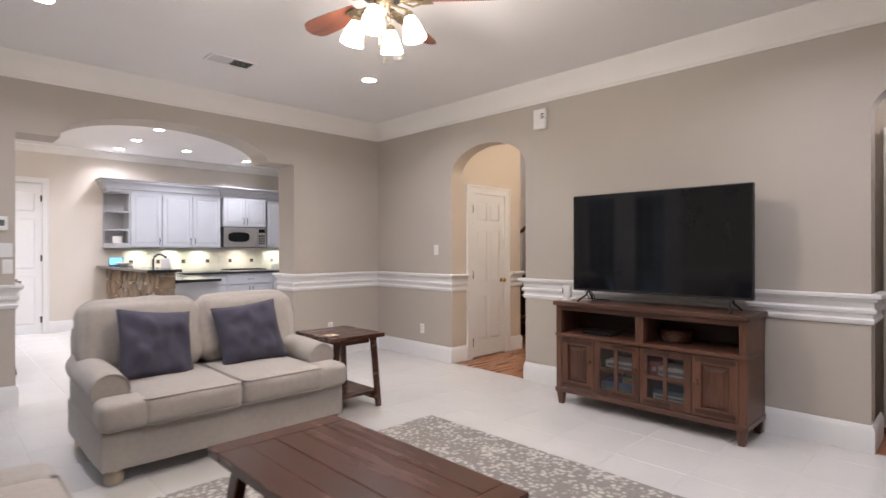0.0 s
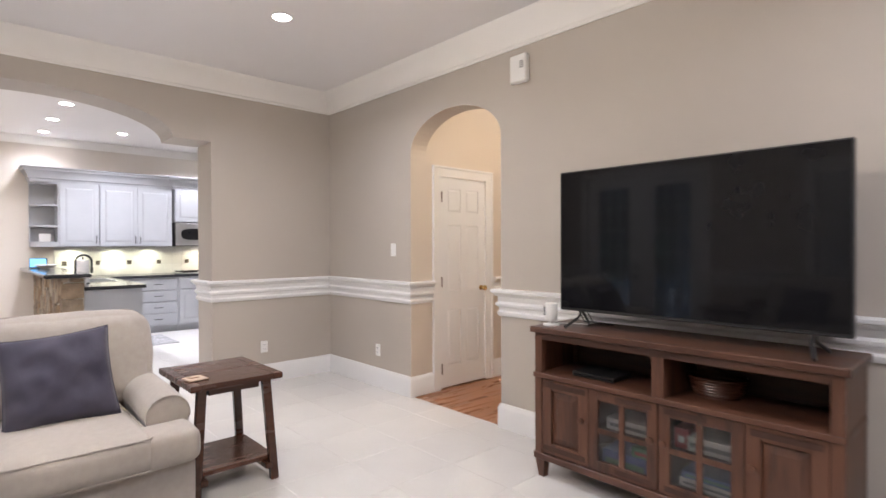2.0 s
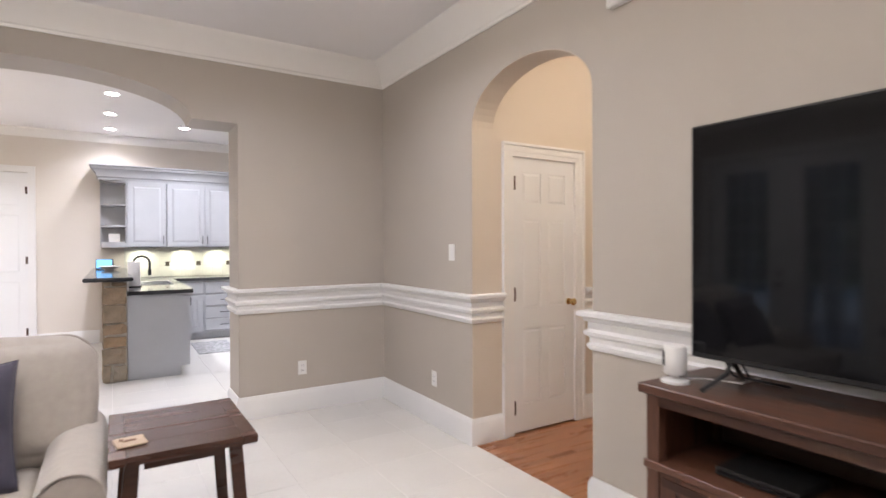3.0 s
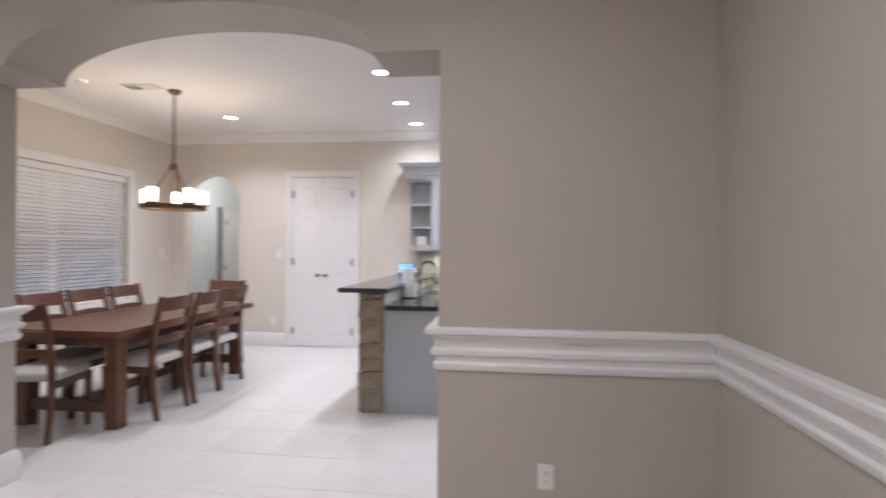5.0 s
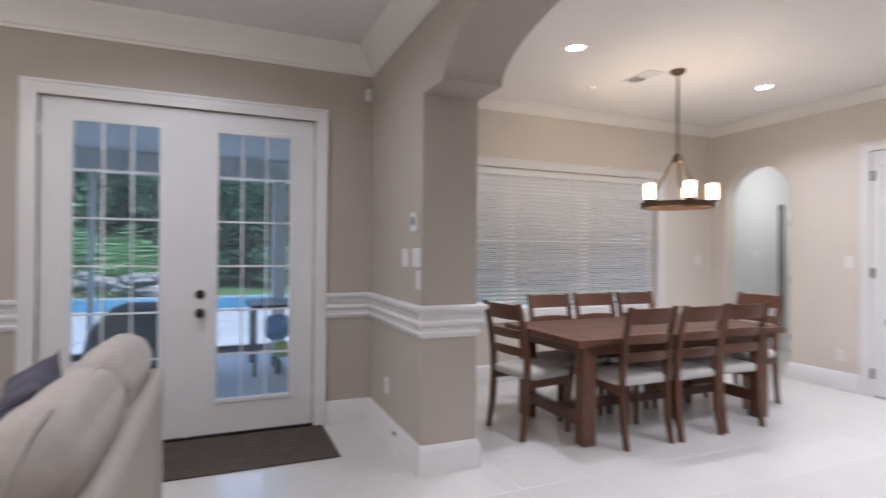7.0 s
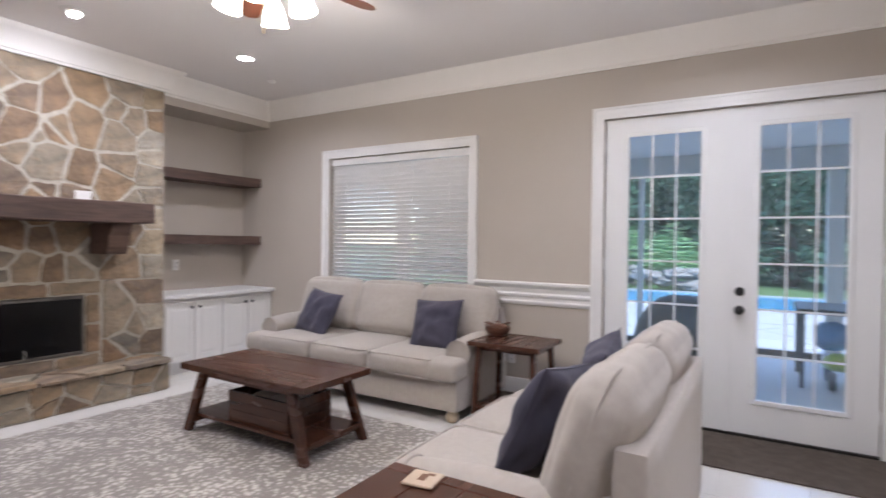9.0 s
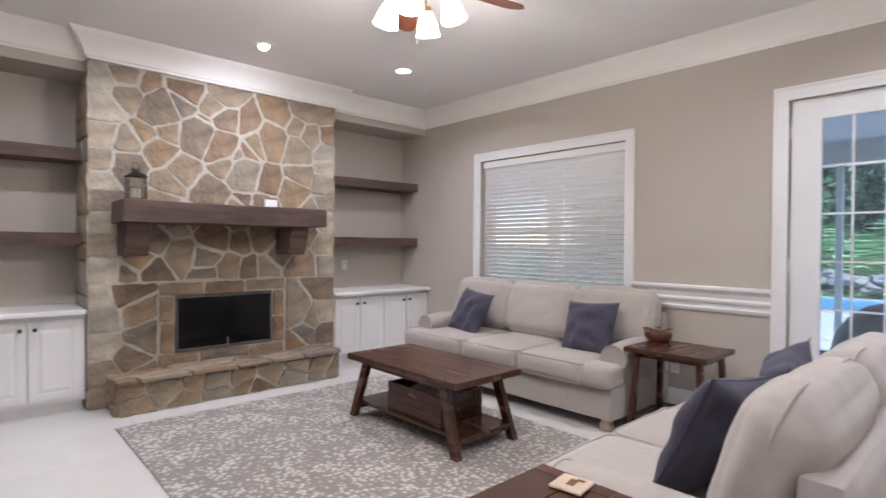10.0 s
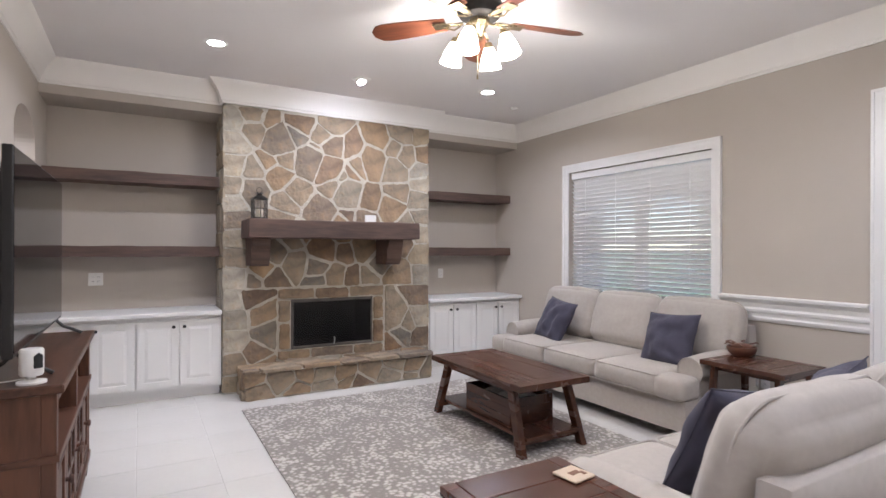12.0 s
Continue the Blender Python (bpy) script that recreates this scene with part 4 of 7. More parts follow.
# ---- alcoves: floating shelves and white cabinets ----
def shelf(x0, x1, z, t=0.095):
    root = thing("floating_shelf", pose((x0 + x1) / 2, -0.59, z - t), "thick rough dark wood floating shelf in the alcove", "shelf", "alcove shelves")
    bm = bmesh.new()
    w = (x1 - x0) / 2
    box(bm, -w, 0.0, 0.0, w, 0.335, t)
    bmesh.ops.subdivide_edges(bm, edges=[e for e in bm.edges if e.calc_length() > 0.6], cuts=18)
    for v in bm.verts:
        v.co += Vector([0, noise.noise(v.co * 6 + Vector((x0, 0, z))) * 0.007, noise.noise(v.co * 7 + Vector((z, x0, 3))) * 0.006])
    part("board", bm, BEAM, root, "", True, 40)
    return root


for x0, x1 in ((XW + 0.003, 0.995), (3.245, XE - 0.003)):
    for z in (2.118, 1.425):
        shelf(x0, x1, z, 0.10)


def raised_door(parent, x0, x1, z0, z1, y, material, knob=None, knob_mat=None, name="door", handle=False):
    """A cabinet door in the xz plane, front at +y, with a raised centre field."""
    b = bmesh.new()
    fr = 0.055
    box(b, x0, y, z0, x1, y + 0.014, z1)
    for r in ((x0, z0, x0 + fr, z1), (x1 - fr, z0, x1, z1), (x0 + fr, z0, x1 - fr, z0 + fr), (x0 + fr, z1 - fr, x1 - fr, z1)):
        box(b, r[0], y + 0.014, r[1], r[2], y + 0.022, r[3])
    d = part(name, b, material, parent)
    b = bmesh.new()
    A = [b.verts.new((x, y + 0.0145, z)) for x, z in ((x0 + fr + 0.006, z0 + fr + 0.006), (x1 - fr - 0.006, z0 + fr + 0.006), (x1 - fr - 0.006, z1 - fr - 0.006), (x0 + fr + 0.006, z1 - fr - 0.006))]
    g = fr + 0.032
    B = [b.verts.new((x, y + 0.021, z)) for x, z in ((x0 + g, z0 + g), (x1 - g, z0 + g), (x1 - g, z1 - g), (x0 + g, z1 - g))]
    b.faces.new(B)
    for i in range(4):
        b.faces.new((A[i], A[(i + 1) % 4], B[(i + 1) % 4], B[i]))
    part("raised_field", b, material, d)
    if knob:
        kx, kz = knob
        if handle:
            b = tube(bmesh.new(), [(kx, y + 0.02, kz - 0.06), (kx, y + 0.045, kz - 0.045), (kx, y + 0.05, kz), (kx, y + 0.045, kz + 0.045), (kx, y + 0.02, kz + 0.06)], 0.006, 6)
        else:
            b = lathe(bmesh.new(), [(0, 0), (0.012, 0), (0.007, 0.006), (0.007, 0.014), (0.016, 0.022), (0.015, 0.030), (0, 0.034)], 14, pose(kx, y + 0.02, kz, -90))
        part("handle" if handle else "knob", b, knob_mat or BLACK, d, "dark metal", True)
    return d


def alcove_cabinet(x0, x1, n):
    root = thing("alcove_cabinet", pose(0, 0, 0), "low white painted cabinet with raised-panel doors and dark knobs", "cabinet", "alcove cabinets")
    yf = -0.06
    part("body", boxes((x0, -0.585, 0.09, x1, yf, 0.775), (x0 + 0.01, -0.585, 0.0, x1 - 0.01, yf - 0.05, 0.09)), TRIM, root)
    part("countertop", boxes((x0, -0.588, 0.775, x1, 0.005, 0.815), bevel=0.006), TRIM, root)
    w = (x1 - x0 - 0.04) / n
    for k in range(n):
        a = x0 + 0.02 + w * k
        right_hand = (k % 2 == 0)
        raised_door(root, a + 0.008, a + w - 0.008, 0.13, 0.735, yf, TRIM, (a + w - 0.045 if right_hand else a + 0.045, 0.68))
    return root


alcove_cabinet(XW + 0.003, 0.995, 4)
alcove_cabinet(3.245, XE - 0.003, 4)


# ---- sofas ----
def sofa(name, W, D, seats, m, label):
    root = thing(name, m, label, "sofa")
    f, arm, fr = -D / 2, 0.20, 0.23
    bm = soft(W - 0.02, D - 0.06, 0.245, 0.02, 0.0, 5, 0.002, 1, pose(0, 0.03, 0.2125))
    part("base", bm, FABRIC, root, "", True, 60)
    part("back_frame", soft(W - 0.06, 0.11, 0.72, 0.022, 0.0, 7, 0.003, 2, pose(0, D / 2 - 0.055, 0.45)), FABRIC, root, "", True, 60)
    for s in (-1, 1):
        bm = bmesh.new()
        L0, L1 = f + fr, D / 2 - 0.06
        prof = [(-0.085, 0.10), (0.085, 0.10), (0.085, 0.46)]
        prof += [(0.006 + 0.108 * math.cos(a), 0.515 + 0.10 * math.sin(a)) for a in [radians(-25 + 230 * k / 14) for k in range(15)]]
        prof += [(-0.085, 0.46)]
        n = 10
        rings = []
        for i in range(n + 1):
            y = L0 + (L1 - L0) * i / n
            e = 0.0 if 0 < i < n else 0.014
            lift = 0.035 * (i / n) - 0.012 * math.cos(i) * 0.3
            rings.append([bm.verts.new((s * ((W / 2 - arm / 2) + u * (1 - e * 4)), y, (v + (lift if v > 0.2 else 0)) * (1 - e) + e * 0.3)) for u, v in prof])
        for a, b in zip(rings, rings[1:]):
            for j in range(len(prof)):
                bm.faces.new((a[j], a[(j + 1) % len(prof)], b[(j + 1) % len(prof)], b[j]))
        bm.faces.new(rings[0]), bm.faces.new(rings[-1])
        a = part("arm", bm, FABRIC, root, "", True, 50)
        loop = [(v.x, v.y - 0.004, v.z) for v in [bmv for bmv in [Vector((s * ((W / 2 - arm / 2) + u * 0.95), L0, v * 0.99)) for u, v in prof[2:-1]]]]
        part("piping", tube(bmesh.new(), loop, 0.005, 6), FABRIC, a, "", True)
    inner = W - 2 * arm
    w = inner / seats
    for k in range(seats):
        x = -inner / 2 + w * (k + 0.5)
        bw = (W - 0.09) / seats
        bx = -(W - 0.09) / 2 + bw * (k + 0.5)
        cx, cw = x, w - 0.004
        c = part("seat_cushion", soft(cw, D - 0.22, 0.175, 0.05, 0.016, 8, 0.003, k, pose(cx, f + (D - 0.22) / 2, 0.405)), FABRIC, root, "", True, 70)
        for z in (0.332, 0.48):
            part("piping", tube(bmesh.new(), [(cx + px, f + (D - 0.22) / 2 + py, z) for px, py in rect_loop(-cw / 2 + 0.010, -(D - 0.22) / 2 + 0.008, cw / 2 - 0.010, (D - 0.22) / 2 - 0.01, 0.04)], 0.0055, 6, True), FABRIC, c, "", True)
        if k in (0, seats - 1):
            s = -1 if k == 0 else 1
            ear = soft(arm + 0.06, fr, 0.165, 0.045, 0.004, 5, 0.002, k + 5, pose(s * (W / 2 - arm / 2 - 0.03), f + fr / 2 + 0.004, 0.403))
            part("cushion_ear", ear, FABRIC, c, "", True, 70)
        b = soft(bw - 0.005, 0.205, 0.49, 0.085, 0.028, 22, 0.0052, k + 9, pose(bx, D / 2 - 0.198, 0.735, -16))
        b = part("back_cushion", b, FABRIC, root, "", True, 80)
        seam = []
        for px, pz in rect_loop(-bw / 2 + 0.0025, -0.25, bw / 2 - 0.0025, 0.25, 0.09, 5):
            ux, uz = [math.copysign(min(1, abs(c)) ** 1.25, c) for c in (2 * px / bw, pz / 0.25)]
            seam.append(pose(bx, D / 2 - 0.198, 0.735, -16) @ Vector((px + 0.032 * math.cos(uz * 1.5) * ux, 0, pz + 0.032 * math.cos(ux * 1.5) * uz)))
        part("piping", tube(bmesh.new(), seam, 0.0055, 6, True), FABRIC, b, "", True)
    for sx in (-1, 1):
        for y in (f + 0.14, D / 2 - 0.1):
            bm = lathe(bmesh.new(), [(0, 0), (0.034, 0), (0.05, 0.02), (0.052, 0.05), (0.04, 0.075), (0.046, 0.085), (0.046, 0.1), (0, 0.1)], 18, pose(sx * (W / 2 - 0.09), y, 0.0))
            part("foot", bm, mat_foot, root, "washed wood bun foot", True)
    return root


mat_foot = wood("washed_oak", (0.33, 0.26, 0.19), (0.46, 0.38, 0.29), 0.5, "Z")
sofa("loveseat", 1.60, 1.04, 2, pose(1.745, 4.215, 0), "oatmeal linen two-seat sofa with rolled arms and piped cushions")
sofa("sofa", 2.33, 0.98, 3, pose(0.143, 1.885, 0, 0, 0, 90), "oatmeal linen three-seat sofa with rolled arms beneath the window")


def throw_pillow(m, seed, size=0.46, label="navy blue square velvet throw pillow leaning on the sofa"):
    root = thing("throw_pillow", m, label, "pillow", "navy pillows")
    c = part("cushion", pillow(size, size, 0.175, seed), NAVY, root, "", True, 100)
    lp = []
    for k in range(64):
        a = 4 * k / 64
        i, f_ = int(a), a - int(a)
        u, v = [(-1 + 2 * f_, -1), (1, -1 + 2 * f_), (1 - 2 * f_, 1), (-1, 1 - 2 * f_)][i]
        lp.append((u * size / 2 * (1 - 0.07 * (1 - v * v) * abs(u) ** 3), 0, v * size / 2 * (1 - 0.07 * (1 - u * u) * abs(v) ** 3)))
    part("piping", tube(bmesh.new(), lp, 0.0028, 6, True), NAVY, c, "", True)
    return root


throw_pillow(pose(1.385, 4.272, 0.700, -25, 7, 5), 1, 0.48)
throw_pillow(pose(2.04, 4.277, 0.700, -24, -6, -7), 2, 0.48)
throw_pillow(pose(0.215, 1.28, 0.680, -27, 6, 82), 3, 0.455)
throw_pillow(pose(0.175, 2.605, 0.675, -25, -3, 94), 4, 0.455)


# ---- coffee table, end tables ----
def trestle_table(name, w, d, h, label, planks, shelf_z=0.10, splay=0.13, thick=0.045, legs=1.0, inset=0.05):
    """A plank top with cross boards at its ends on four legs that lean outwards along y, over a low shelf."""
    root = thing(name, pose(0, 0, 0), label, "table")
    top = part("tabletop", boxes((-w / 2 + 0.004, -d / 2 + 0.004, h - thick, w / 2 - 0.004, d / 2 - 0.004, h - 0.004)), TABLE_WOOD, root)
    e = 0.11 * min(1, d)
    for s in (-1, 1):
        y0, y1 = sorted((s * d / 2, s * (d / 2 - e)))
        part("end_board", boxes((-w / 2, y0, h - thick + 0.002, w / 2, y1, h), bevel=0.003), TABLE_WOOD, top)
    pw = w / planks
    for k in range(planks):
        part("plank", boxes((-w / 2 + pw * k + 0.0012, -d / 2 + e + 0.0012, h - 0.02, -w / 2 + pw * (k + 1) - 0.0012, d / 2 - e - 0.0012, h - 0.0005 - 0.001 * (k % 2)), bevel=0.0015), TABLE_WOOD, top)
    part("apron", boxes((-w / 2 + 0.07, -d / 2 + splay + 0.08, h - thick - 0.045, w / 2 - 0.07, d / 2 - splay - 0.08, h - thick)), TABLE_WOOD, root)
    for sx in (-1, 1):
        for sy in (-1, 1):
            foot, up = (sx * (w / 2 - 0.045), sy * (d / 2 - 0.035), 0), (sx * (w / 2 - 0.07), sy * (d / 2 - splay - inset), h - thick)
            bm = leg(bmesh.new(), foot, up, tuple(c * legs for c in (0.05, 0.065)), tuple(c * legs for c in (0.05, 0.07)))
            bmesh.ops.bevel(bm, geom=list(bm.edges), offset=0.004, segments=1, affect="EDGES")
            part("leg", bm, TABLE_WOOD, root)
    part("shelf", boxes((-w / 2 + 0.075, -d / 2 + 0.02, shelf_z, w / 2 - 0.075, d / 2 - 0.02, shelf_z + 0.025), bevel=0.003), TABLE_WOOD, root)
    for s in (-1, 1):
        part("stretcher", boxes((-w / 2 + 0.02, s * (d / 2 - 0.075) - 0.02, shelf_z - 0.035, w / 2 - 0.02, s * (d / 2 - 0.075) + 0.02, shelf_z - 0.001), bevel=0.003), TABLE_WOOD, root)
    return root


ct = trestle_table("coffee_table", 0.63, 1.22, 0.487, "dark cherry wood coffee table with splayed legs and a low shelf", 5)
ct.matrix_world = pose(1.44, 2.06, 0.012)
et = trestle_table("end_table", 0.60, 0.51, 0.63, "dark cherry wood end table with splayed legs beside the loveseat", 4, 0.11, 0.035, 0.035, 0.72, 0.04)
et.matrix_world = pose(2.815, 4.225, 0, 0, 0, 90)
et2 = trestle_table("end_table", 0.58, 0.52, 0.62, "dark cherry wood end table with splayed legs between sofa and doors", 4, 0.11, 0.035, 0.035, 0.72, 0.04)
et2.matrix_world = pose(0.165, 3.335, 0, 0, 0, 90)


# ---- television console and television ----
def console():
    root = thing("media_console", pose(4.41, 2.207, 0, 0, 0, -90), "rustic stained pine media console with two open bays and four doors", "cabinet")
    # local: x across (1.51), front at -y
    W, D, H = 1.50, 0.42, 0.888
    w, f = W / 2, -D / 2
    part("top", boxes((-w - 0.02, f - 0.025, H - 0.035, w + 0.02, D / 2, H), bevel=0.005), wood_x, root)
    for s in (-1, 1):
        a, b = sorted((s * w, s * (w - 0.05)))
        part("side_panel", boxes((s * (w - 0.012) - 0.012, f + 0.05, 0.13, s * (w - 0.012) + 0.012, D / 2 - 0.05, H - 0.04)), PINE, root)
        for y in (f, D / 2 - 0.05):
            part("post", boxes((a, y, 0.12, b, y + 0.05, H - 0.036), bevel=0.003), PINE, root)
        for y0 in (f, D / 2 - 0.055):
            bm = leg(bmesh.new(), (s * (w - 0.04), y0 + 0.028, 0), (s * (w - 0.035), y0 + 0.0275, 0.12), (0.038, 0.038), (0.068, 0.055))
            part("leg", bm, PINE, root)
    part("back_panel", boxes((-w + 0.02, D / 2 - 0.02, 0.12, w - 0.02, D / 2 - 0.005, H - 0.04)), PINE_SHADED, root)
    part("bottom_rail", boxes((-w - 0.006, f - 0.008, 0.105, w + 0.006, D / 2, 0.145), bevel=0.004), wood_x, root)
    part("middle_shelf", boxes((-w - 0.006, f - 0.010, 0.588, w + 0.006, D / 2 - 0.02, 0.615), bevel=0.003), wood_x, root)
    part("top_rail", boxes((-w + 0.05, f, H - 0.075, w - 0.05, f + 0.03, H - 0.036)), wood_x, root)
    part("divider", boxes((-0.03, f, 0.615, 0.03, D / 2 - 0.02, H - 0.075)), PINE, root)
    part("divider", boxes((-0.012, f + 0.02, 0.145, 0.012, D / 2 - 0.02, 0.588)), PINE_SHADED, root)
    part("inner_shelf", boxes((-0.38, f + 0.03, 0.355, 0.38, D / 2 - 0.02, 0.37)), PINE_SHADED, root)
    z0, z1 = 0.15, 0.583
    # plain doors at the ends, glazed doors in the middle
    for s in (-1, 1):
        x0, x1 = sorted((s * (w - 0.052), s * 0.392))
        bm = bmesh.new()
        fr = 0.062
        for r in ((x0, z0, x0 + fr, z1), (x1 - fr, z0, x1, z1), (x0 + fr, z0, x1 - fr, z0 + fr), (x0 + fr, z1 - fr, x1 - fr, z1)):
            box(bm, r[0], f + 0.004, r[1], r[2], f + 0.026, r[3], 0.002)
        d = part("door", bm, PINE, root)
        A = [(x0 + fr, z0 + fr), (x1 - fr, z0 + fr), (x1 - fr, z1 - fr), (x0 + fr, z1 - fr)]
        g = 0.042
        B = [(x0 + fr + g, z0 + fr + g), (x1 - fr - g, z0 + fr + g), (x1 - fr - g, z1 - fr - g), (x0 + fr + g, z1 - fr - g)]
        bm = bmesh.new()
        VA, VB = [bm.verts.new((x, f + 0.022, z)) for x, z in A], [bm.verts.new((x, f + 0.009, z)) for x, z in B]
        bm.faces.new(VB)
        for i in range(4):
            bm.faces.new((VA[i], VA[(i + 1) % 4], VB[(i + 1) % 4], VB[i]))
        part("raised_field", bm, PINE, d)
        for zz in (z0 + 0.02, z1 - 0.045):
            part("strap_hinge", boxes((x0 + 0.02 if s > 0 else x0 + 0.01, f + 0.001, zz, x1 - 0.02, f + 0.005, zz + 0.028)), STRAP, d, "dark rusty iron strap hinge")
        kx = s * 0.425
        part("knob", lathe(bmesh.new(), [(0, 0), (0.010, 0), (0.009, 0.012), (0.019, 0.02), (0.017, 0.032), (0, 0.036)], 14, pose(kx, f + 0.004, 0.40, 90)), PINE, d, "", True)
        x0, x1 = sorted((s * 0.388, s * 0.004))
        bm = bmesh.new()
        fr = 0.055
        for r in ((x0, z0, x0 + fr, z1), (x1 - fr, z0, x1, z1), (x0 + fr, z0, x1 - fr, z0 + fr), (x0 + fr, z1 - fr, x1 - fr, z1)):
            box(bm, r[0], f + 0.004, r[1], r[2], f + 0.026, r[3], 0.002)
        d = part("glazed_door", bm, PINE, root)
        cx, cz = (x0 + x1) / 2, (z0 + z1) / 2
        part("muntin", boxes((cx - 0.014, f + 0.006, z0 + fr, cx + 0.014, f + 0.02, z1 - fr)), PINE, d)
        part("muntin", boxes((x0 + fr, f + 0.0075, cz - 0.014, x1 - fr, f + 0.0185, cz + 0.014)), PINE, d)
        p = part("pane", boxes((x0 + fr, f + 0.012, z0 + fr, x1 - fr, f + 0.015, z1 - fr)), PANE, d, "clear glass")
        kx = s * 0.032
        part("knob", lathe(bmesh.new(), [(0, 0), (0.010, 0), (0.009, 0.012), (0.019, 0.02), (0.017, 0.032), (0, 0.036)], 14, pose(kx, f + 0.004, 0.40, 90)), PINE, d, "", True)
        part("strap_hinge", boxes((min(kx, kx + s * 0.2), f + 0.001, z0 + 0.015, max(kx, kx + s * 0.2), f + 0.005, z0 + 0.04)), STRAP, d, "dark rusty iron strap hinge")
        part("strap_hinge", boxes((min(kx, kx + s * 0.2), f + 0.001, z1 - 0.04, max(kx, kx + s * 0.2), f + 0.005, z1 - 0.015)), STRAP, d, "dark rusty iron strap hinge")
    return root


wood_x = wood("rustic_pine_top", (0.028, 0.0115, 0.0075), (0.108, 0.046, 0.027), 0.34, "X", 4.0, 0.2)
# inner faces: the same pine, darkened in colour for the shade inside
PINE_SHADED = wood("pine_inside_shaded", (0.018, 0.009, 0.006), (0.05, 0.024, 0.015), 0.6, "X", 4.0, 0.1)
console()


def television():
    root = thing("television", pose(4.352, 2.167, 0.888, 0, 0, -90), "large flat black television on splayed feet, switched off", "television")
    w, z0, z1 = 0.710, 0.092, 0.914
    part("bezel", boxes((-w, -0.006, z0, w, 0.03, z1), bevel=0.004), BLACK, root)
    part("screen", boxes((-w + 0.008, -0.0085, z0 + 0.018, w - 0.008, -0.0062, z1 - 0.008)), SCREEN, root, "glossy dark screen")
    bm = bmesh.new()
    prof = [(0.03, z0 + 0.01), (0.065, z0 + 0.02), (0.075, z0 + 0.16), (0.068, z0 + 0.42), (0.045, z0 + 0.68), (0.03, z1 - 0.02)]
    slab(bm, prof, "x", -w + 0.03, w - 0.03)
    part("rear_housing", bm, BLACK, root)
    for s in (-1, 1):
        bm = bmesh.new()
        for dy in (-0.13, 0.12):
            tube(bm, [(s * 0.57, 0.012, z0 + 0.01), (s * 0.57, 0.012 + dy * 0.3, z0 - 0.035), (s * 0.60, 0.012 + dy, 0.008)], 0.0085, 8)
        part("foot", bm, BLACK, root, "", True)
    for k in range(2):
        a = -0.62 + 0.06 * k
        part("cable", tube(bmesh.new(), [(a, 0.07, z0 + 0.22 - 0.05 * k), (a - 0.05, 0.12, z0 + 0.14), (a - 0.06, 0.15, z0 - 0.02), (a - 0.03, 0.16, 0.01), (a + 0.10, 0.17, 0.008)], 0.0045, 6), BLACK, root, "black cable", True)
    return root


television()


# ---- rug ----
def rug():
    m, t, s = nodes_of("speckled_hide_rug")
    N, L = t.nodes.new, t.links.new
    co, v, n, r1, mx = N("ShaderNodeTexCoord"), N("ShaderNodeTexVoronoi"), N("ShaderNodeTexNoise"), N("ShaderNodeValToRGB"), N("ShaderNodeMix")
    n0 = N("ShaderNodeTexNoise")
    n0.inputs["Scale"].default_value = 14
    vm = N("ShaderNodeVectorMath")
    vm.operation = "MULTIPLY_ADD"
    vm.inputs[1].default_value = (0.05, 0.05, 0)
    L(co.outputs["Object"], n0.inputs[0]), L(n0.outputs["Color"], vm.inputs[0]), L(co.outputs["Object"], vm.inputs[2])
    v.inputs["Scale"].default_value = 29
    L(vm.outputs[0], v.inputs[0])
    n.inputs["Scale"].default_value, n.inputs["Detail"].default_value = 4.2, 6
    L(co.outputs["Object"], n.inputs[0])
    sub = N("ShaderNodeMath")
    sub.operation = "MULTIPLY_ADD"
    sub.inputs[1].default_value = 0.9
    L(n.outputs[0], sub.inputs[0]), L(v.outputs["Distance"], sub.inputs[2])
    r1.color_ramp.elements[0].position, r1.color_ramp.elements[0].color = 0.66, (0.66, 0.62, 0.58, 1)
    r1.color_ramp.elements[1].position, r1.color_ramp.elements[1].color = 0.90, (0.37, 0.33, 0.295, 1)
    L(sub.outputs[0], r1.inputs[0])
    worn = r1.color_ramp.elements.new(1.0)
    worn.position, worn.color = 1.0, (0.27, 0.24, 0.215, 1)
    fine = N("ShaderNodeTexNoise")
    fine.inputs["Scale"].default_value = 240
    L(co.outputs["Object"], fine.inputs[0])
    mx.data_type, mx.blend_type = "RGBA", "MULTIPLY"
    mx.inputs[0].default_value = 0.35
    L(r1.outputs[0], mx.inputs[6]), L(fine.outputs[0], mx.inputs[7])
    L(mx.outputs[2], s.inputs["Base Color"])
    s.inputs["Roughness"].default_value, s.inputs["Sheen Weight"].default_value = 0.9, 0.2
    bp = N("ShaderNodeBump")
    bp.inputs["Strength"].default_value, bp.inputs["Distance"].default_value = 0.6, 0.004
    L(fine.outputs[0], bp.inputs["Height"]), L(bp.outputs[0], s.inputs["Normal"])
    root = thing("area_rug", pose(1.965, 2.03, 0), "grey-brown area rug with scattered pale flecks on the tiles", "rug")
    bm = bmesh.new()
    w, d = 1.195, 1.42
    box(bm, -w, -d, 0.001, w, d, 0.012)
    bmesh.ops.subdivide_edges(bm, edges=[e for e in bm.edges if e.calc_length() > 1], cuts=40)
    for q in bm.verts:
        o = noise.noise(q.co * 3) * 0.006
        if abs(abs(q.co.x) - w) < 1e-4:
            q.co.x += o
        if abs(abs(q.co.y) - d) < 1e-4:
            q.co.y += o
    part("woven_field", bm, m, root)
    return root


rug()


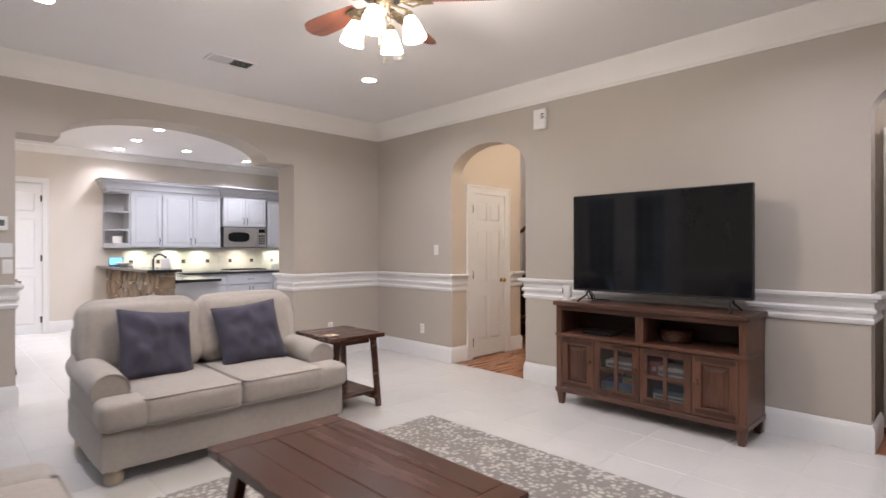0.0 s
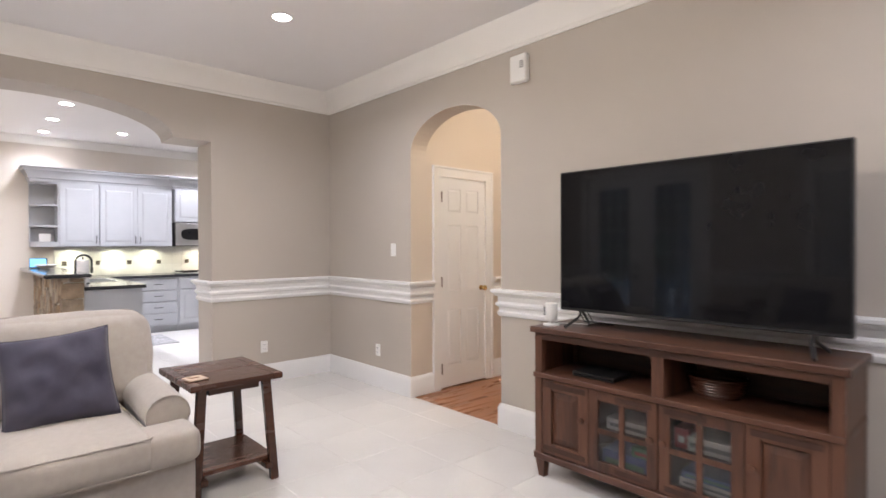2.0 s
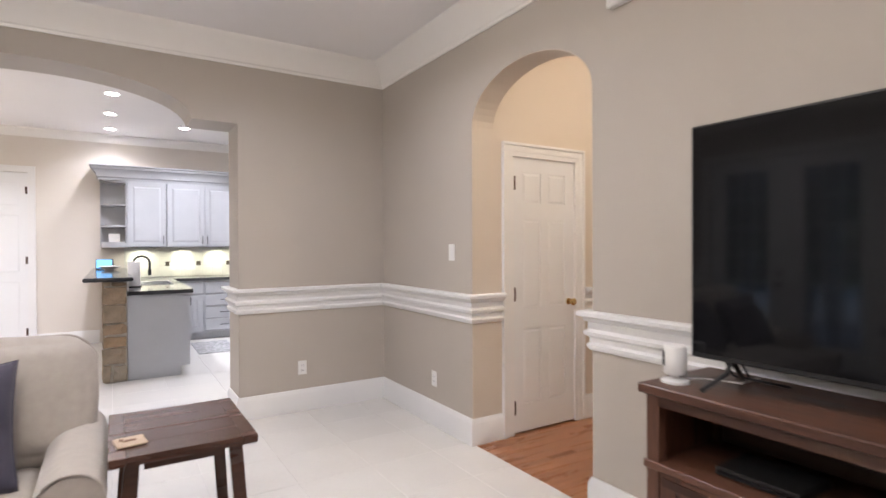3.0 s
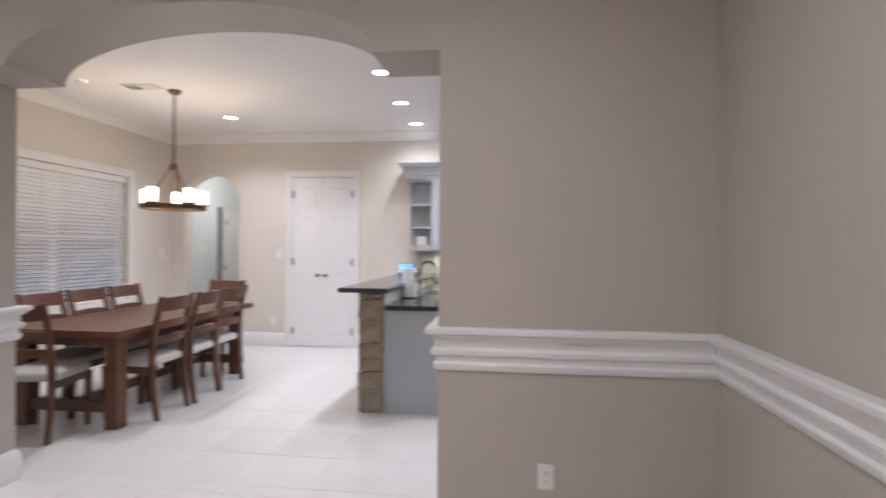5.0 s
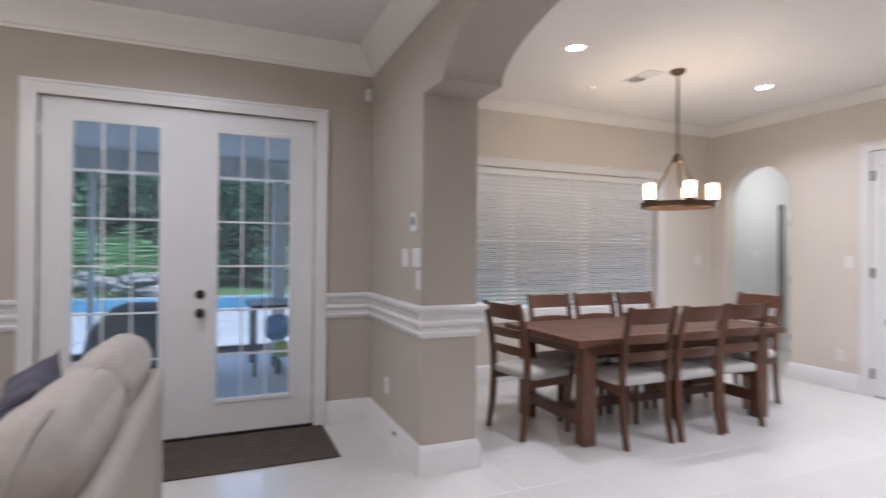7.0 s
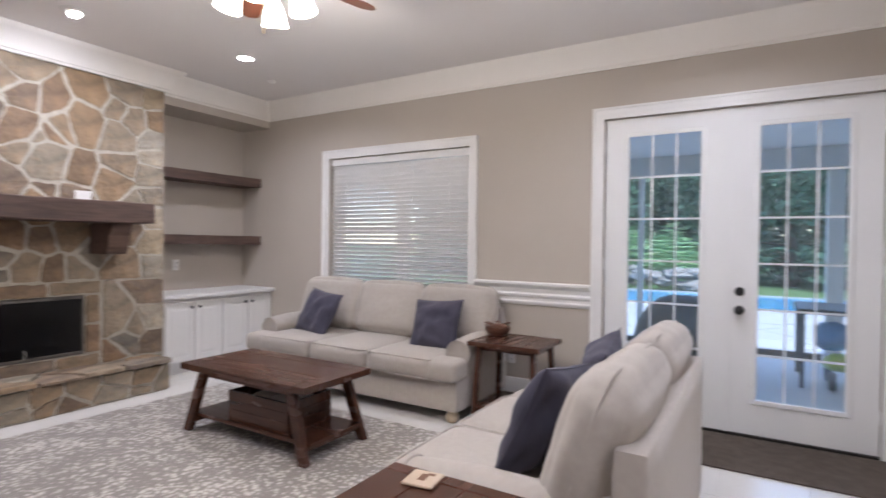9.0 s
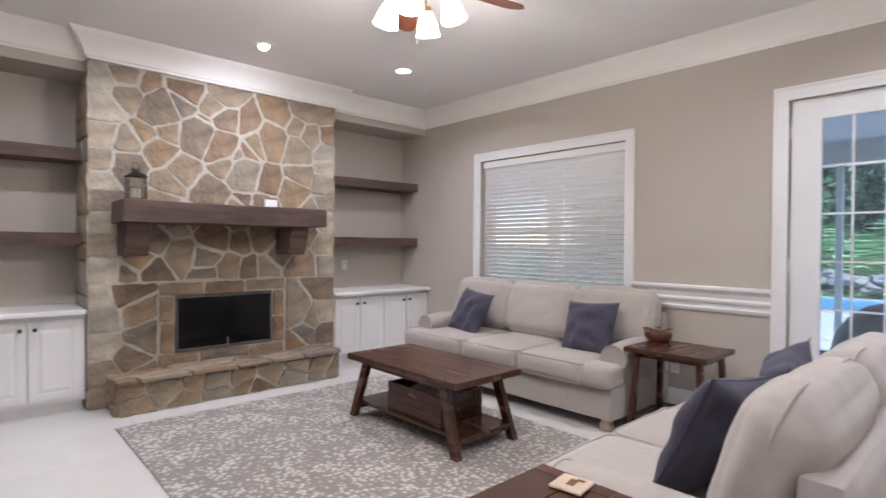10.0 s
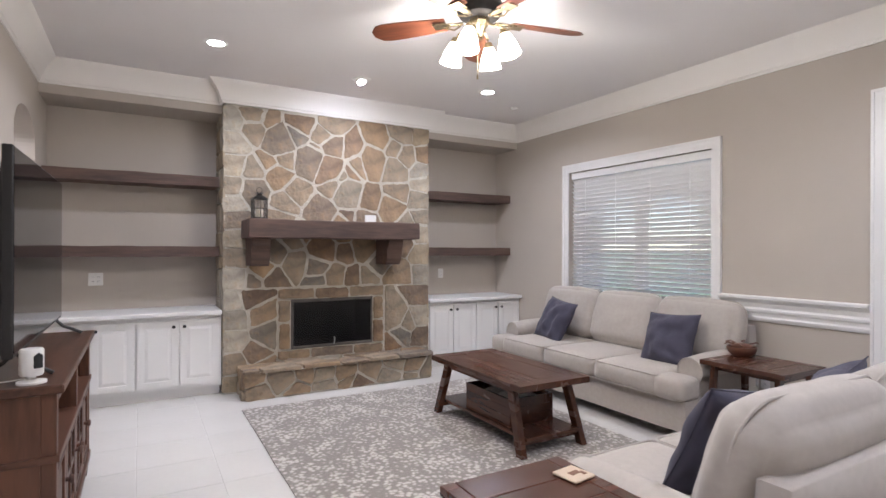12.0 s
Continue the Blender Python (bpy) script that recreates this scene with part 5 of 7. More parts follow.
# ---- dining table and chairs ----
def dining_table():
    root = thing("dining_table", pose(0.365, 8.30, 0), "large dark walnut dining table with square legs and a trestle", "table")
    w, d, h = 1.03, 2.12, 0.77
    top = part("tabletop", boxes((-w / 2 + 0.003, -d / 2 + 0.003, h - 0.045, w / 2 - 0.003, d / 2 - 0.003, h - 0.004)), DINING_WOOD, root)
    for s in (-1, 1):
        y0, y1 = sorted((s * d / 2, s * (d / 2 - 0.14)))
        part("end_board", boxes((-w / 2, y0, h - 0.05, w / 2, y1, h), bevel=0.004), DINING_WOOD, top)
    for k in range(6):
        pw = w / 6
        part("plank", boxes((-w / 2 + pw * k + 0.001, -d / 2 + 0.141, h - 0.03, -w / 2 + pw * (k + 1) - 0.001, d / 2 - 0.141, h - 0.0005), bevel=0.0015), DINING_WOOD, top)
    for s in (-1, 1):
        part("apron", boxes((s * (w / 2 - 0.11) - 0.012, -d / 2 + 0.14, h - 0.135, s * (w / 2 - 0.11) + 0.012, d / 2 - 0.14, h - 0.05)), DINING_WOOD, root)
        part("apron", boxes((-w / 2 + 0.124, s * (d / 2 - 0.13) - 0.012, h - 0.135, w / 2 - 0.124, s * (d / 2 - 0.13) + 0.012, h - 0.05)), DINING_WOOD, root)
        for t in (-1, 1):
            cx, cy = s * (w / 2 - 0.13), t * (d / 2 - 0.16)
            part("leg", boxes((cx - 0.055, cy - 0.055, 0, cx + 0.055, cy + 0.055, h - 0.05), bevel=0.006), DINING_WOOD, root)
        part("foot_rail", boxes((-w / 2 + 0.16, s * (d / 2 - 0.16) - 0.03, 0.12, w / 2 - 0.16, s * (d / 2 - 0.16) + 0.03, 0.21), bevel=0.005), DINING_WOOD, root)
    part("stretcher", boxes((-0.035, -d / 2 + 0.19, 0.13, 0.035, d / 2 - 0.19, 0.20), bevel=0.005), DINING_WOOD, root)
    return root


dining_table()


def dining_chair():
    root = thing("dining_chair", pose(0, 0, 0), "dark walnut ladder-back dining chair with a pale upholstered seat", "chair", "chairs round the dining table")
    # front at +y, back at -y
    def post(x):
        bm, rings = bmesh.new(), []
        for z, y, t in ((0, -0.255, 0.034), (0.2, -0.222, 0.04), (0.44, -0.205, 0.044), (0.6, -0.213, 0.042), (0.8, -0.245, 0.038), (1.0, -0.295, 0.032)):
            rings.append([bm.verts.new((x + a * 0.016, y + b * t / 2, z)) for a, b in ((-1, -1), (1, -1), (1, 1), (-1, 1))])
        for a, b in zip(rings, rings[1:]):
            for i in range(4):
                bm.faces.new((a[i], a[(i + 1) % 4], b[(i + 1) % 4], b[i]))
        bm.faces.new(rings[0]), bm.faces.new(rings[-1])
        return bm
    for s in (-1, 1):
        part("back_leg", post(s * 0.205), DINING_WOOD, root)
        part("front_leg", leg(bmesh.new(), (s * 0.205, 0.19, 0), (s * 0.205, 0.195, 0.43), (0.03, 0.03), (0.044, 0.044)), DINING_WOOD, root)
        part("side_rail", boxes((s * 0.205 - 0.012, -0.185, 0.375, s * 0.205 + 0.012, 0.173, 0.43)), DINING_WOOD, root)
    part("front_rail", boxes((-0.183, 0.185, 0.375, 0.183, 0.209, 0.43)), DINING_WOOD, root)

    def slat(z0, z1, name, y, lean, crown=0.0):
        bm, n = bmesh.new(), 8
        cols = []
        for i in range(n + 1):
            u = 2 * i / n - 1
            yy, zz = y - 0.028 * (1 - u * u), crown * (1 - u * u)
            cols.append([bm.verts.new(p) for p in ((u * 0.19, yy - 0.009, z0), (u * 0.19, yy + 0.009, z0), (u * 0.19, yy + 0.009 - lean, z1 + zz), (u * 0.19, yy - 0.009 - lean, z1 + zz))])
        for a, b in zip(cols, cols[1:]):
            for i in range(4):
                bm.faces.new((a[i], a[(i + 1) % 4], b[(i + 1) % 4], b[i]))
        bm.faces.new(cols[0]), bm.faces.new(cols[-1])
        part(name, bm, DINING_WOOD, root, "", True, 40)
    slat(0.875, 0.985, "crest_rail", -0.262, 0.022, 0.004)
    slat(0.735, 0.795, "slat", -0.232, 0.010, 0.008)
    slat(0.605, 0.665, "slat", -0.214, 0.008, 0.008)
    part("seat", soft(0.45, 0.42, 0.075, 0.03, 0.008, 6, 0.001, 3, pose(0, 0.0, 0.462)), WHITE_SEAT, root, "pale grey upholstery", True, 80)
    return root


chair = dining_chair()
spots = [(0.70, 7.80, 90), (0.71, 8.29, 91), (0.69, 8.78, 89), (0.04, 7.76, -90), (0.03, 8.27, -91), (0.04, 8.77, -89), (0.29, 7.235, 8), (0.35, 9.48, 181)]
chair.matrix_world = pose(*spots[0][:2], 0.0, 0, 0, spots[0][2])
for x, y, a in spots[1:]:
    copy_thing(chair, pose(x, y, 0.0, 0, 0, a))


# ---- chandelier ----
def chandelier():
    cx, cy = CHAND
    root = thing("chandelier", pose(cx, cy, 1.78), "rustic bronze ring chandelier with lit glass shades", "chandelier")
    r = 0.295
    bm, n = bmesh.new(), 48
    prof = [(r - 0.014, 0.0), (r + 0.014, 0.0), (r + 0.014, 0.045), (r - 0.014, 0.045)]
    rings = [[bm.verts.new((a * math.cos(2 * math.pi * k / n), a * math.sin(2 * math.pi * k / n), z)) for a, z in prof] for k in range(n)]
    for k in range(n):
        a, b = rings[k], rings[(k + 1) % n]
        for i in range(4):
            bm.faces.new((a[i], a[(i + 1) % 4], b[(i + 1) % 4], b[i]))
    part("ring", bm, BRONZE, root, "aged bronze ring", True, 40)
    for k in range(3):
        a = radians(80 + 120 * k)
        part("arm", tube(bmesh.new(), [(r * math.cos(a), r * math.sin(a), 0.03), (0.17 * math.cos(a), 0.17 * math.sin(a), 0.20), (0.03 * math.cos(a), 0.03 * math.sin(a), 0.44)], 0.010, 8), BRONZE, root, "", True)
    part("hub", lathe(bmesh.new(), [(0, 0.40), (0.035, 0.41), (0.04, 0.45), (0.02, 0.48), (0, 0.48)], 16), BRONZE, root, "", True)
    part("rod", tube(bmesh.new(), [(0, 0, 0.47), (0, 0, 1.20)], 0.009, 8), BRONZE, root, "", True)
    part("canopy", lathe(bmesh.new(), [(0, 1.175), (0.035, 1.18), (0.062, 1.20), (0.064, 1.218), (0, 1.218)], 24), BRONZE, root, "", True)
    for k in range(5):
        a = radians(45 + 72 * k)
        m = pose(0.28 * math.cos(a), 0.28 * math.sin(a), 0.045)
        cup = part("candle_cup", lathe(bmesh.new(), [(0, 0), (0.04, 0.0), (0.05, 0.012), (0.05, 0.02), (0, 0.02)], 18, m), BRONZE, root, "", True)
        part("shade", lathe(bmesh.new(), [(0.040, 0.022), (0.044, 0.035), (0.044, 0.145), (0.042, 0.158), (0.038, 0.158), (0.040, 0.145), (0.040, 0.035), (0.036, 0.022)], 20, m), SHADE2, cup, "lit seeded glass", True).visible_shadow = False
    return root


chandelier()


# ---- ceiling fan ----
def ceiling_fan():
    root = thing("ceiling_fan", pose(*FAN, 0.075), "brass and bronze ceiling fan with cherry blades and lit glass shades", "fan")
    part("canopy", lathe(bmesh.new(), [(0, 2.924), (0.085, 2.924), (0.085, 2.905), (0.07, 2.895), (0, 2.895)], 24), NICKEL, root, "", True)
    part("motor", lathe(bmesh.new(), [(0, 2.90), (0.06, 2.898), (0.125, 2.885), (0.14, 2.85), (0.14, 2.82), (0.12, 2.785), (0.07, 2.77), (0, 2.77)], 32), IRON, root, "dark bronze motor housing", True).location.z = -0.06
    part("downrod", tube(bmesh.new(), [(0, 0, 2.83), (0, 0, 2.90)], 0.014, 12), NICKEL, root, "", True)
    part("switch_housing", lathe(bmesh.new(), [(0, 2.77), (0.075, 2.77), (0.08, 2.74), (0.06, 2.715), (0.062, 2.69), (0.045, 2.665), (0.03, 2.64), (0.018, 2.625), (0, 2.62)], 24), NICKEL, root, "", True)
    for k in range(5):
        m = pose(0, 0, -0.06, 0, 0, 24 + 72 * k)
        bm, n = bmesh.new(), 12
        top, bot = [], []
        for i in range(n + 1):
            u = i / n
            x = 0.21 + 0.49 * u
            w = (0.052 + 0.024 * math.sin(min(1, u * 1.25) * math.pi / 2)) * (1 if u < 0.82 else math.sqrt(max(0.02, 1 - ((u - 0.82) / 0.19) ** 2)))
            for lst, z in ((top, 2.771), (bot, 2.764)):
                lst.append([bm.verts.new((x, -w, z - 0.018 * w / 0.07)), bm.verts.new((x, w, z + 0.018 * w / 0.07))])
        for a, b, c, d in zip(top, top[1:], bot, bot[1:]):
            bm.faces.new((a[0], a[1], b[1], b[0])), bm.faces.new((c[0], c[1], d[1], d[0]))
            bm.faces.new((a[0], b[0], d[0], c[0])), bm.faces.new((a[1], b[1], d[1], c[1]))
        bm.faces.new((top[0][0], top[0][1], bot[0][1], bot[0][0])), bm.faces.new((top[-1][0], top[-1][1], bot[-1][1], bot[-1][0]))
        blade = part("blade", bm, BLADE, root, "cherry-stained wooden blade")
        blade.matrix_local = m
        bm = boxes((0.10, -0.018, 2.756, 0.2, 0.018, 2.763), (0.2, -0.045, 2.755, 0.29, 0.045, 2.762), bevel=0.002)
        for y in (-0.028, 0.028):
            tube(bm, [(0.12, y * 0.4, 2.752), (0.17, y * 1.5, 2.745), (0.22, y, 2.754)], 0.006, 6)
        part("blade_iron", bm, NICKEL, blade, "brass bracket")
    for k in range(4):
        a = radians(35 + 90 * k)
        arm = part("lamp_arm", tube(bmesh.new(), [(0.05 * math.cos(a), 0.05 * math.sin(a), 2.68), (0.10 * math.cos(a), 0.10 * math.sin(a), 2.655), (0.14 * math.cos(a), 0.14 * math.sin(a), 2.64), (0.15 * math.cos(a), 0.15 * math.sin(a), 2.61)], 0.009, 8), NICKEL, root, "", True)
        m = pose(0.155 * math.cos(a), 0.155 * math.sin(a), 2.615) @ Matrix.Rotation(radians(-14), 4, Vector((-math.sin(a), math.cos(a), 0)))
        part("fitter", lathe(bmesh.new(), [(0, 0.012), (0.022, 0.01), (0.03, -0.01), (0.03, -0.022), (0, -0.022)], 16, m), NICKEL, arm, "", True)
        sh = part("shade", lathe(bmesh.new(), [(0.028, -0.02), (0.04, -0.045), (0.056, -0.09), (0.062, -0.125), (0.07, -0.15), (0.066, -0.15), (0.058, -0.125), (0.052, -0.09), (0.036, -0.045), (0.024, -0.02)], 24, m), SHADE, arm, "lit frosted glass", True)
        sh.visible_shadow = False
    for dx, z in ((0.02, 2.345), (-0.02, 2.42)):
        bm = tube(bmesh.new(), [(dx, 0.01, 2.63), (dx, 0.01, z + 0.03)], 0.0018, 5)
        lathe(bm, [(0, 0), (0.006, 0.004), (0.005, 0.028), (0, 0.032)], 8, pose(dx, 0.01, z))
        part("pull_chain", bm, NICKEL, root)
    return root


ceiling_fan()


# ---- ceiling fittings ----
def downlight(x, y, z):
    root = thing("recessed_light", pose(x, y, z), "round white recessed ceiling light, switched on", "light", "recessed ceiling lights")
    part("trim_ring", lathe(bmesh.new(), [(0.062, -0.006), (0.072, -0.007), (0.085, -0.003), (0.086, -0.0005), (0.062, -0.0005)], 28), PLASTIC, root, "", True)
    part("lens", lathe(bmesh.new(), [(0, -0.004), (0.0615, -0.004)], 28), BULB, root, "glowing lens").visible_shadow = False
    return root


for x, y in SPOTS_LIVING:
    downlight(x, y, CEIL)
for x, y in SPOTS_KITCHEN:
    downlight(x, y, CEIL2)
root = thing("eyeball_light", pose(2.13, 0.74, CEIL), "white swivelling ceiling spotlight aimed at the chimney", "light")
part("trim_ring", lathe(bmesh.new(), [(0.05, -0.008), (0.075, -0.008), (0.09, -0.001), (0.05, -0.001)], 28), PLASTIC, root, "", True)
part("eyeball", lathe(bmesh.new(), [(0.05, 0.0), (0.052, -0.02), (0.044, -0.036), (0.038, -0.03)], 24, pose(0, 0, 0, 18)), PLASTIC, root, "", True)
part("lens", lathe(bmesh.new(), [(0, -0.028), (0.038, -0.030)], 24, pose(0, 0, 0, 18)), BULB, root, "glowing lens").visible_shadow = False


def ceiling_vent(x, y, z, w, d, turn=0):
    root = thing("ceiling_vent", pose(x, y, z, 0, 0, turn), "white louvred ceiling air vent", "vent", "ceiling vents")
    part("backing", boxes((-w / 2, -d / 2, -0.003, w / 2, d / 2, -0.001)), IRON, root)
    part("frame", boxes((-w / 2 - 0.02, -d / 2 - 0.02, -0.012, -w / 2, d / 2 + 0.02, -0.0005), (w / 2, -d / 2 - 0.02, -0.012, w / 2 + 0.02, d / 2 + 0.02, -0.0005), (-w / 2, -d / 2 - 0.02, -0.011, w / 2, -d / 2, -0.0005), (-w / 2, d / 2, -0.011, w / 2, d / 2 + 0.02, -0.0005)), PLASTIC, root)
    n = 14
    for k in range(n):
        u = -w / 2 + w * (k + 0.5) / n
        part("slat", box(bmesh.new(), -0.010, -d / 2, -0.001, 0.010, d / 2, 0.001, m=pose(u, 0, -0.009, 0, 38 if k < n / 2 else -38)), PLASTIC, root)
    return root


ceiling_vent(2.19, 4.99, CEIL, 0.36, 0.17)
ceiling_vent(0.10, 8.53, CEIL2, 0.30, 0.13)
for x, y, z in ((0.28, 0.66, CEIL), (-0.35, 8.3, CEIL2), (3.2, 3.9, CEIL)):
    root = thing("smoke_detector", pose(x, y, z), "small round white ceiling sensor", "detector", "ceiling sensors")
    part("body", lathe(bmesh.new(), [(0, -0.024), (0.022, -0.024), (0.032, -0.014), (0.042, -0.006), (0.045, -0.0005), (0, -0.0005)], 24), PLASTIC, root, "", True)


# ---- switches, sockets, wall boxes ----
def plate(name, m, w, h, style, label, category):
    """A wall plate that faces -y in its own frame."""
    root = thing(name, m, label, category, "wall plates")
    part("cover", boxes((-w / 2, -0.006, -h / 2, w / 2, 0, h / 2), bevel=0.002), PLASTIC, root)
    n = max(1, round(w / 0.075))
    for k in range(n):
        x = (k - (n - 1) / 2) * 0.046
        if style == "switch":
            part("rocker", boxes((x - 0.016, -0.010, -0.033, x + 0.016, -0.006, 0.033), bevel=0.002), TRIM, root)
        elif style == "outlet":
            for z in (-0.02, 0.02):
                o = part("socket", boxes((x - 0.016, -0.009, z - 0.014, x + 0.016, -0.006, z + 0.014), bevel=0.002), TRIM, root)
                part("slots", boxes((x - 0.008, -0.0095, z - 0.004, x - 0.005, -0.009, z + 0.006), (x + 0.005, -0.0095, z - 0.004, x + 0.008, -0.009, z + 0.006)), BLACK, o)
    return root


N_, E_, S_, W_ = 0, -90, 180, 90
plate("light_switch", pose(XE, 4.967, 1.33, 0, 0, E_), 0.075, 0.12, "switch", "white rocker light switch on the greige wall", "switch")
plate("wall_outlet", pose(XE, 5.22, 0.356, 0, 0, E_), 0.072, 0.115, "outlet", "white wall outlet above the baseboard", "outlet")
plate("wall_outlet", pose(3.922, YN, 0.363, 0, 0, N_), 0.072, 0.115, "outlet", "white wall outlet above the baseboard", "outlet")
plate("wall_outlet", pose(0.107, YN, 0.39, 0, 0, N_), 0.072, 0.115, "outlet", "white wall outlet above the baseboard", "outlet")
plate("light_switch", pose(0.506, YN, 1.333, 0, 0, N_), 0.12, 0.12, "switch", "white double light switch by the arch", "switch")
plate("light_switch", pose(0.725, YN, 1.336, 0, 0, N_), 0.15, 0.12, "switch", "white triple light switch by the arch", "switch")
plate("wall_control", pose(0.765, YN, 1.197, 0, 0, N_), 0.07, 0.12, "switch", "white wall control below the switches", "switch")
plate("wall_outlet", pose(0.516, -0.59, 1.09, 0, 0, S_), 0.075, 0.12, "outlet", "white wall outlet in the alcove", "outlet")
plate("wall_outlet", pose(4.296, -0.59, 1.107, 0, 0, S_), 0.12, 0.12, "outlet", "white double wall outlet in the alcove", "outlet")
plate("wall_outlet", pose(XW, 2.985, 0.365, 0, 0, W_), 0.072, 0.115, "outlet", "white wall outlet behind the end table", "outlet")
plate("wall_outlet", pose(XW, 3.075, 0.365, 0, 0, W_), 0.072, 0.115, "outlet", "white wall outlet behind the end table", "outlet")
plate("light_switch", pose(0.523, YK, 1.305, 0, 0, N_), 0.075, 0.12, "switch", "white light switch beside the pantry doors", "switch")
plate("wall_outlet", pose(0.44, YK, 0.352, 0, 0, N_), 0.072, 0.115, "outlet", "white wall outlet beside the pantry doors", "outlet")
plate("light_switch", pose(XD, 10.6, 1.30, 0, 0, W_), 0.075, 0.12, "switch", "white light switch beside the wide window", "switch")
root = thing("thermostat", pose(0.72, YN, 1.56), "white wall thermostat with a small grey display", "thermostat")
part("body", boxes((-0.045, -0.026, -0.06, 0.045, 0, 0.06), bevel=0.006), PLASTIC, root)
part("display", boxes((-0.024, -0.0275, -0.02, 0.024, -0.0262, 0.03)), mat("grey_display", (0.16, 0.18, 0.17), (0.12, 0.14, 0.13), 0.2), root, "grey display")
root = thing("alarm_box", pose(XE, 3.437, 2.635, 0, 0, E_), "white plastic alarm siren box high on the wall", "alarm")
part("body", boxes((-0.075, -0.05, -0.10, 0.075, 0, 0.10), bevel=0.010), PLASTIC, root)
part("grille", boxes(*[(0.02, -0.0515, z, 0.055, -0.0495, z + 0.006) for z in (0.0, 0.014, 0.028, 0.042)]), IRON, root)
root = thing("corner_sensor", pose(XW + 0.02, YN - 0.02, 2.64, 0, 0, 45), "small white alarm sensor in the room's corner", "sensor")
part("body", boxes((-0.03, -0.045, -0.05, 0.03, 0.0, 0.05), bevel=0.010), PLASTIC, root)
# flat bronze plate stands in for the door stop, filed under outlets
root = thing("wall_outlet", pose(0.354, YN - 0.021, 0.12), "small flat bronze door stop on the baseboard", "outlet")
part("cover", boxes((-0.03, -0.004, -0.012, 0.03, 0, 0.012), bevel=0.002), BRONZE, root)


# ---- small things in the living room ----
root = thing("door_mat", pose(-0.02, 4.86, 0), "dark brown woven doormat in front of the double doors", "mat")
part("mat_body", boxes((-0.33, -0.90, 0.001, 0.355, 0.87, 0.012), bevel=0.004), MAT_PILE, root)
root = thing("lantern", pose(2.945, 0.20, 1.683), "small black metal candle lantern standing on the mantel", "lantern")
w = 0.06
part("base", boxes((-w - 0.006, -w - 0.006, 0, w + 0.006, w + 0.006, 0.018), bevel=0.003), IRON, root)
for sx in (-1, 1):
    for sy in (-1, 1):
        part("post", boxes((sx * w - 0.005, sy * w - 0.005, 0.018, sx * w + 0.005, sy * w + 0.005, 0.19)), IRON, root)
for s in (-1, 1):
    part("pane", boxes((-w, s * w - 0.001, 0.018, w, s * w + 0.001, 0.19)), PANE, root, "clear glass")
    part("crossbar", boxes((-0.0025, s * w - 0.003, 0.018, 0.0025, s * w + 0.003, 0.19), (-w, s * w - 0.0025, 0.10, w, s * w + 0.0025, 0.105)), IRON, root)
    part("crossbar", boxes((s * w - 0.003, -0.0025, 0.018, s * w + 0.003, 0.0025, 0.19)), IRON, root)
bm = leg(bmesh.new(), (0, 0, 0.19), (0, 0, 0.225), (0.15, 0.15), (0.06, 0.06))
part("roof", bm, IRON, root)
part("chimney_cap", boxes((-0.022, -0.022, 0.225, 0.022, 0.022, 0.245), (-0.032, -0.032, 0.245, 0.032, 0.032, 0.251)), IRON, root)
part("handle", tube(bmesh.new(), [(0.026 * math.cos(2 * math.pi * k / 20), 0, 0.277 + 0.026 * math.sin(2 * math.pi * k / 20)) for k in range(20)], 0.003, 6, True), IRON, root, "", True)
part("candle", lathe(bmesh.new(), [(0, 0.018), (0.032, 0.018), (0.032, 0.095), (0.028, 0.098), (0, 0.094)], 20), mat("ivory_wax", (0.7, 0.64, 0.52), (0.66, 0.6, 0.48), 0.5), root, "ivory candle", True)
root = thing("mantel_box", pose(1.815, 0.20, 1.683), "small plain white box standing on the mantel", "box")
part("body", boxes((-0.06, -0.012, 0, 0.06, 0.012, 0.078), bevel=0.004), PLASTIC, root)
part("face", boxes((-0.05, 0.0122, 0.008, 0.05, 0.0135, 0.07)), TRIM, root)
root = thing("decorative_basket", pose(0.03, 3.12, 0.62), "brown bird-shaped ceramic bowl on the end table", "bowl")
CLAY = mat("brown_glazed_clay", (0.16, 0.062, 0.034), (0.07, 0.028, 0.018), 0.4, 12, 60, 0.4)
part("bowl", lathe(bmesh.new(), [(0, 0), (0.065, 0), (0.092, 0.025), (0.102, 0.055), (0.099, 0.07), (0.09, 0.07), (0.09, 0.05), (0.066, 0.018), (0, 0.014)], 28), CLAY, root, "", True)
part("lid", lathe(bmesh.new(), [(0.078, 0.072), (0.055, 0.086), (0.02, 0.093), (0, 0.094)], 24), CLAY, root, "", True)
for a in (20, 140, 200, 260, 320):
    r = radians(a)
    part("twig", tube(bmesh.new(), [(0.05 * math.cos(r), 0.05 * math.sin(r), 0.086), (0.10 * math.cos(r), 0.10 * math.sin(r), 0.098), (0.125 * math.cos(r + 0.2), 0.125 * math.sin(r + 0.2), 0.088)], 0.006, 6), CLAY, root, "", True)
root = thing("coaster", pose(2.632, 4.085, 0.631, 0, 0, 8), "square pale coaster with a brown motif on the end table", "coaster")
part("tile_body", boxes((-0.052, -0.052, 0, 0.052, 0.052, 0.009), bevel=0.003), mat("sandstone", (0.55, 0.44, 0.33), (0.48, 0.37, 0.27), 0.7), root)
part("motif", boxes((-0.025, -0.012, 0.0092, 0.02, 0.012, 0.0102), (-0.035, 0.004, 0.0092, -0.02, 0.03, 0.0101)), mat("brown_print", (0.16, 0.07, 0.035), (0.13, 0.06, 0.03), 0.7), root)
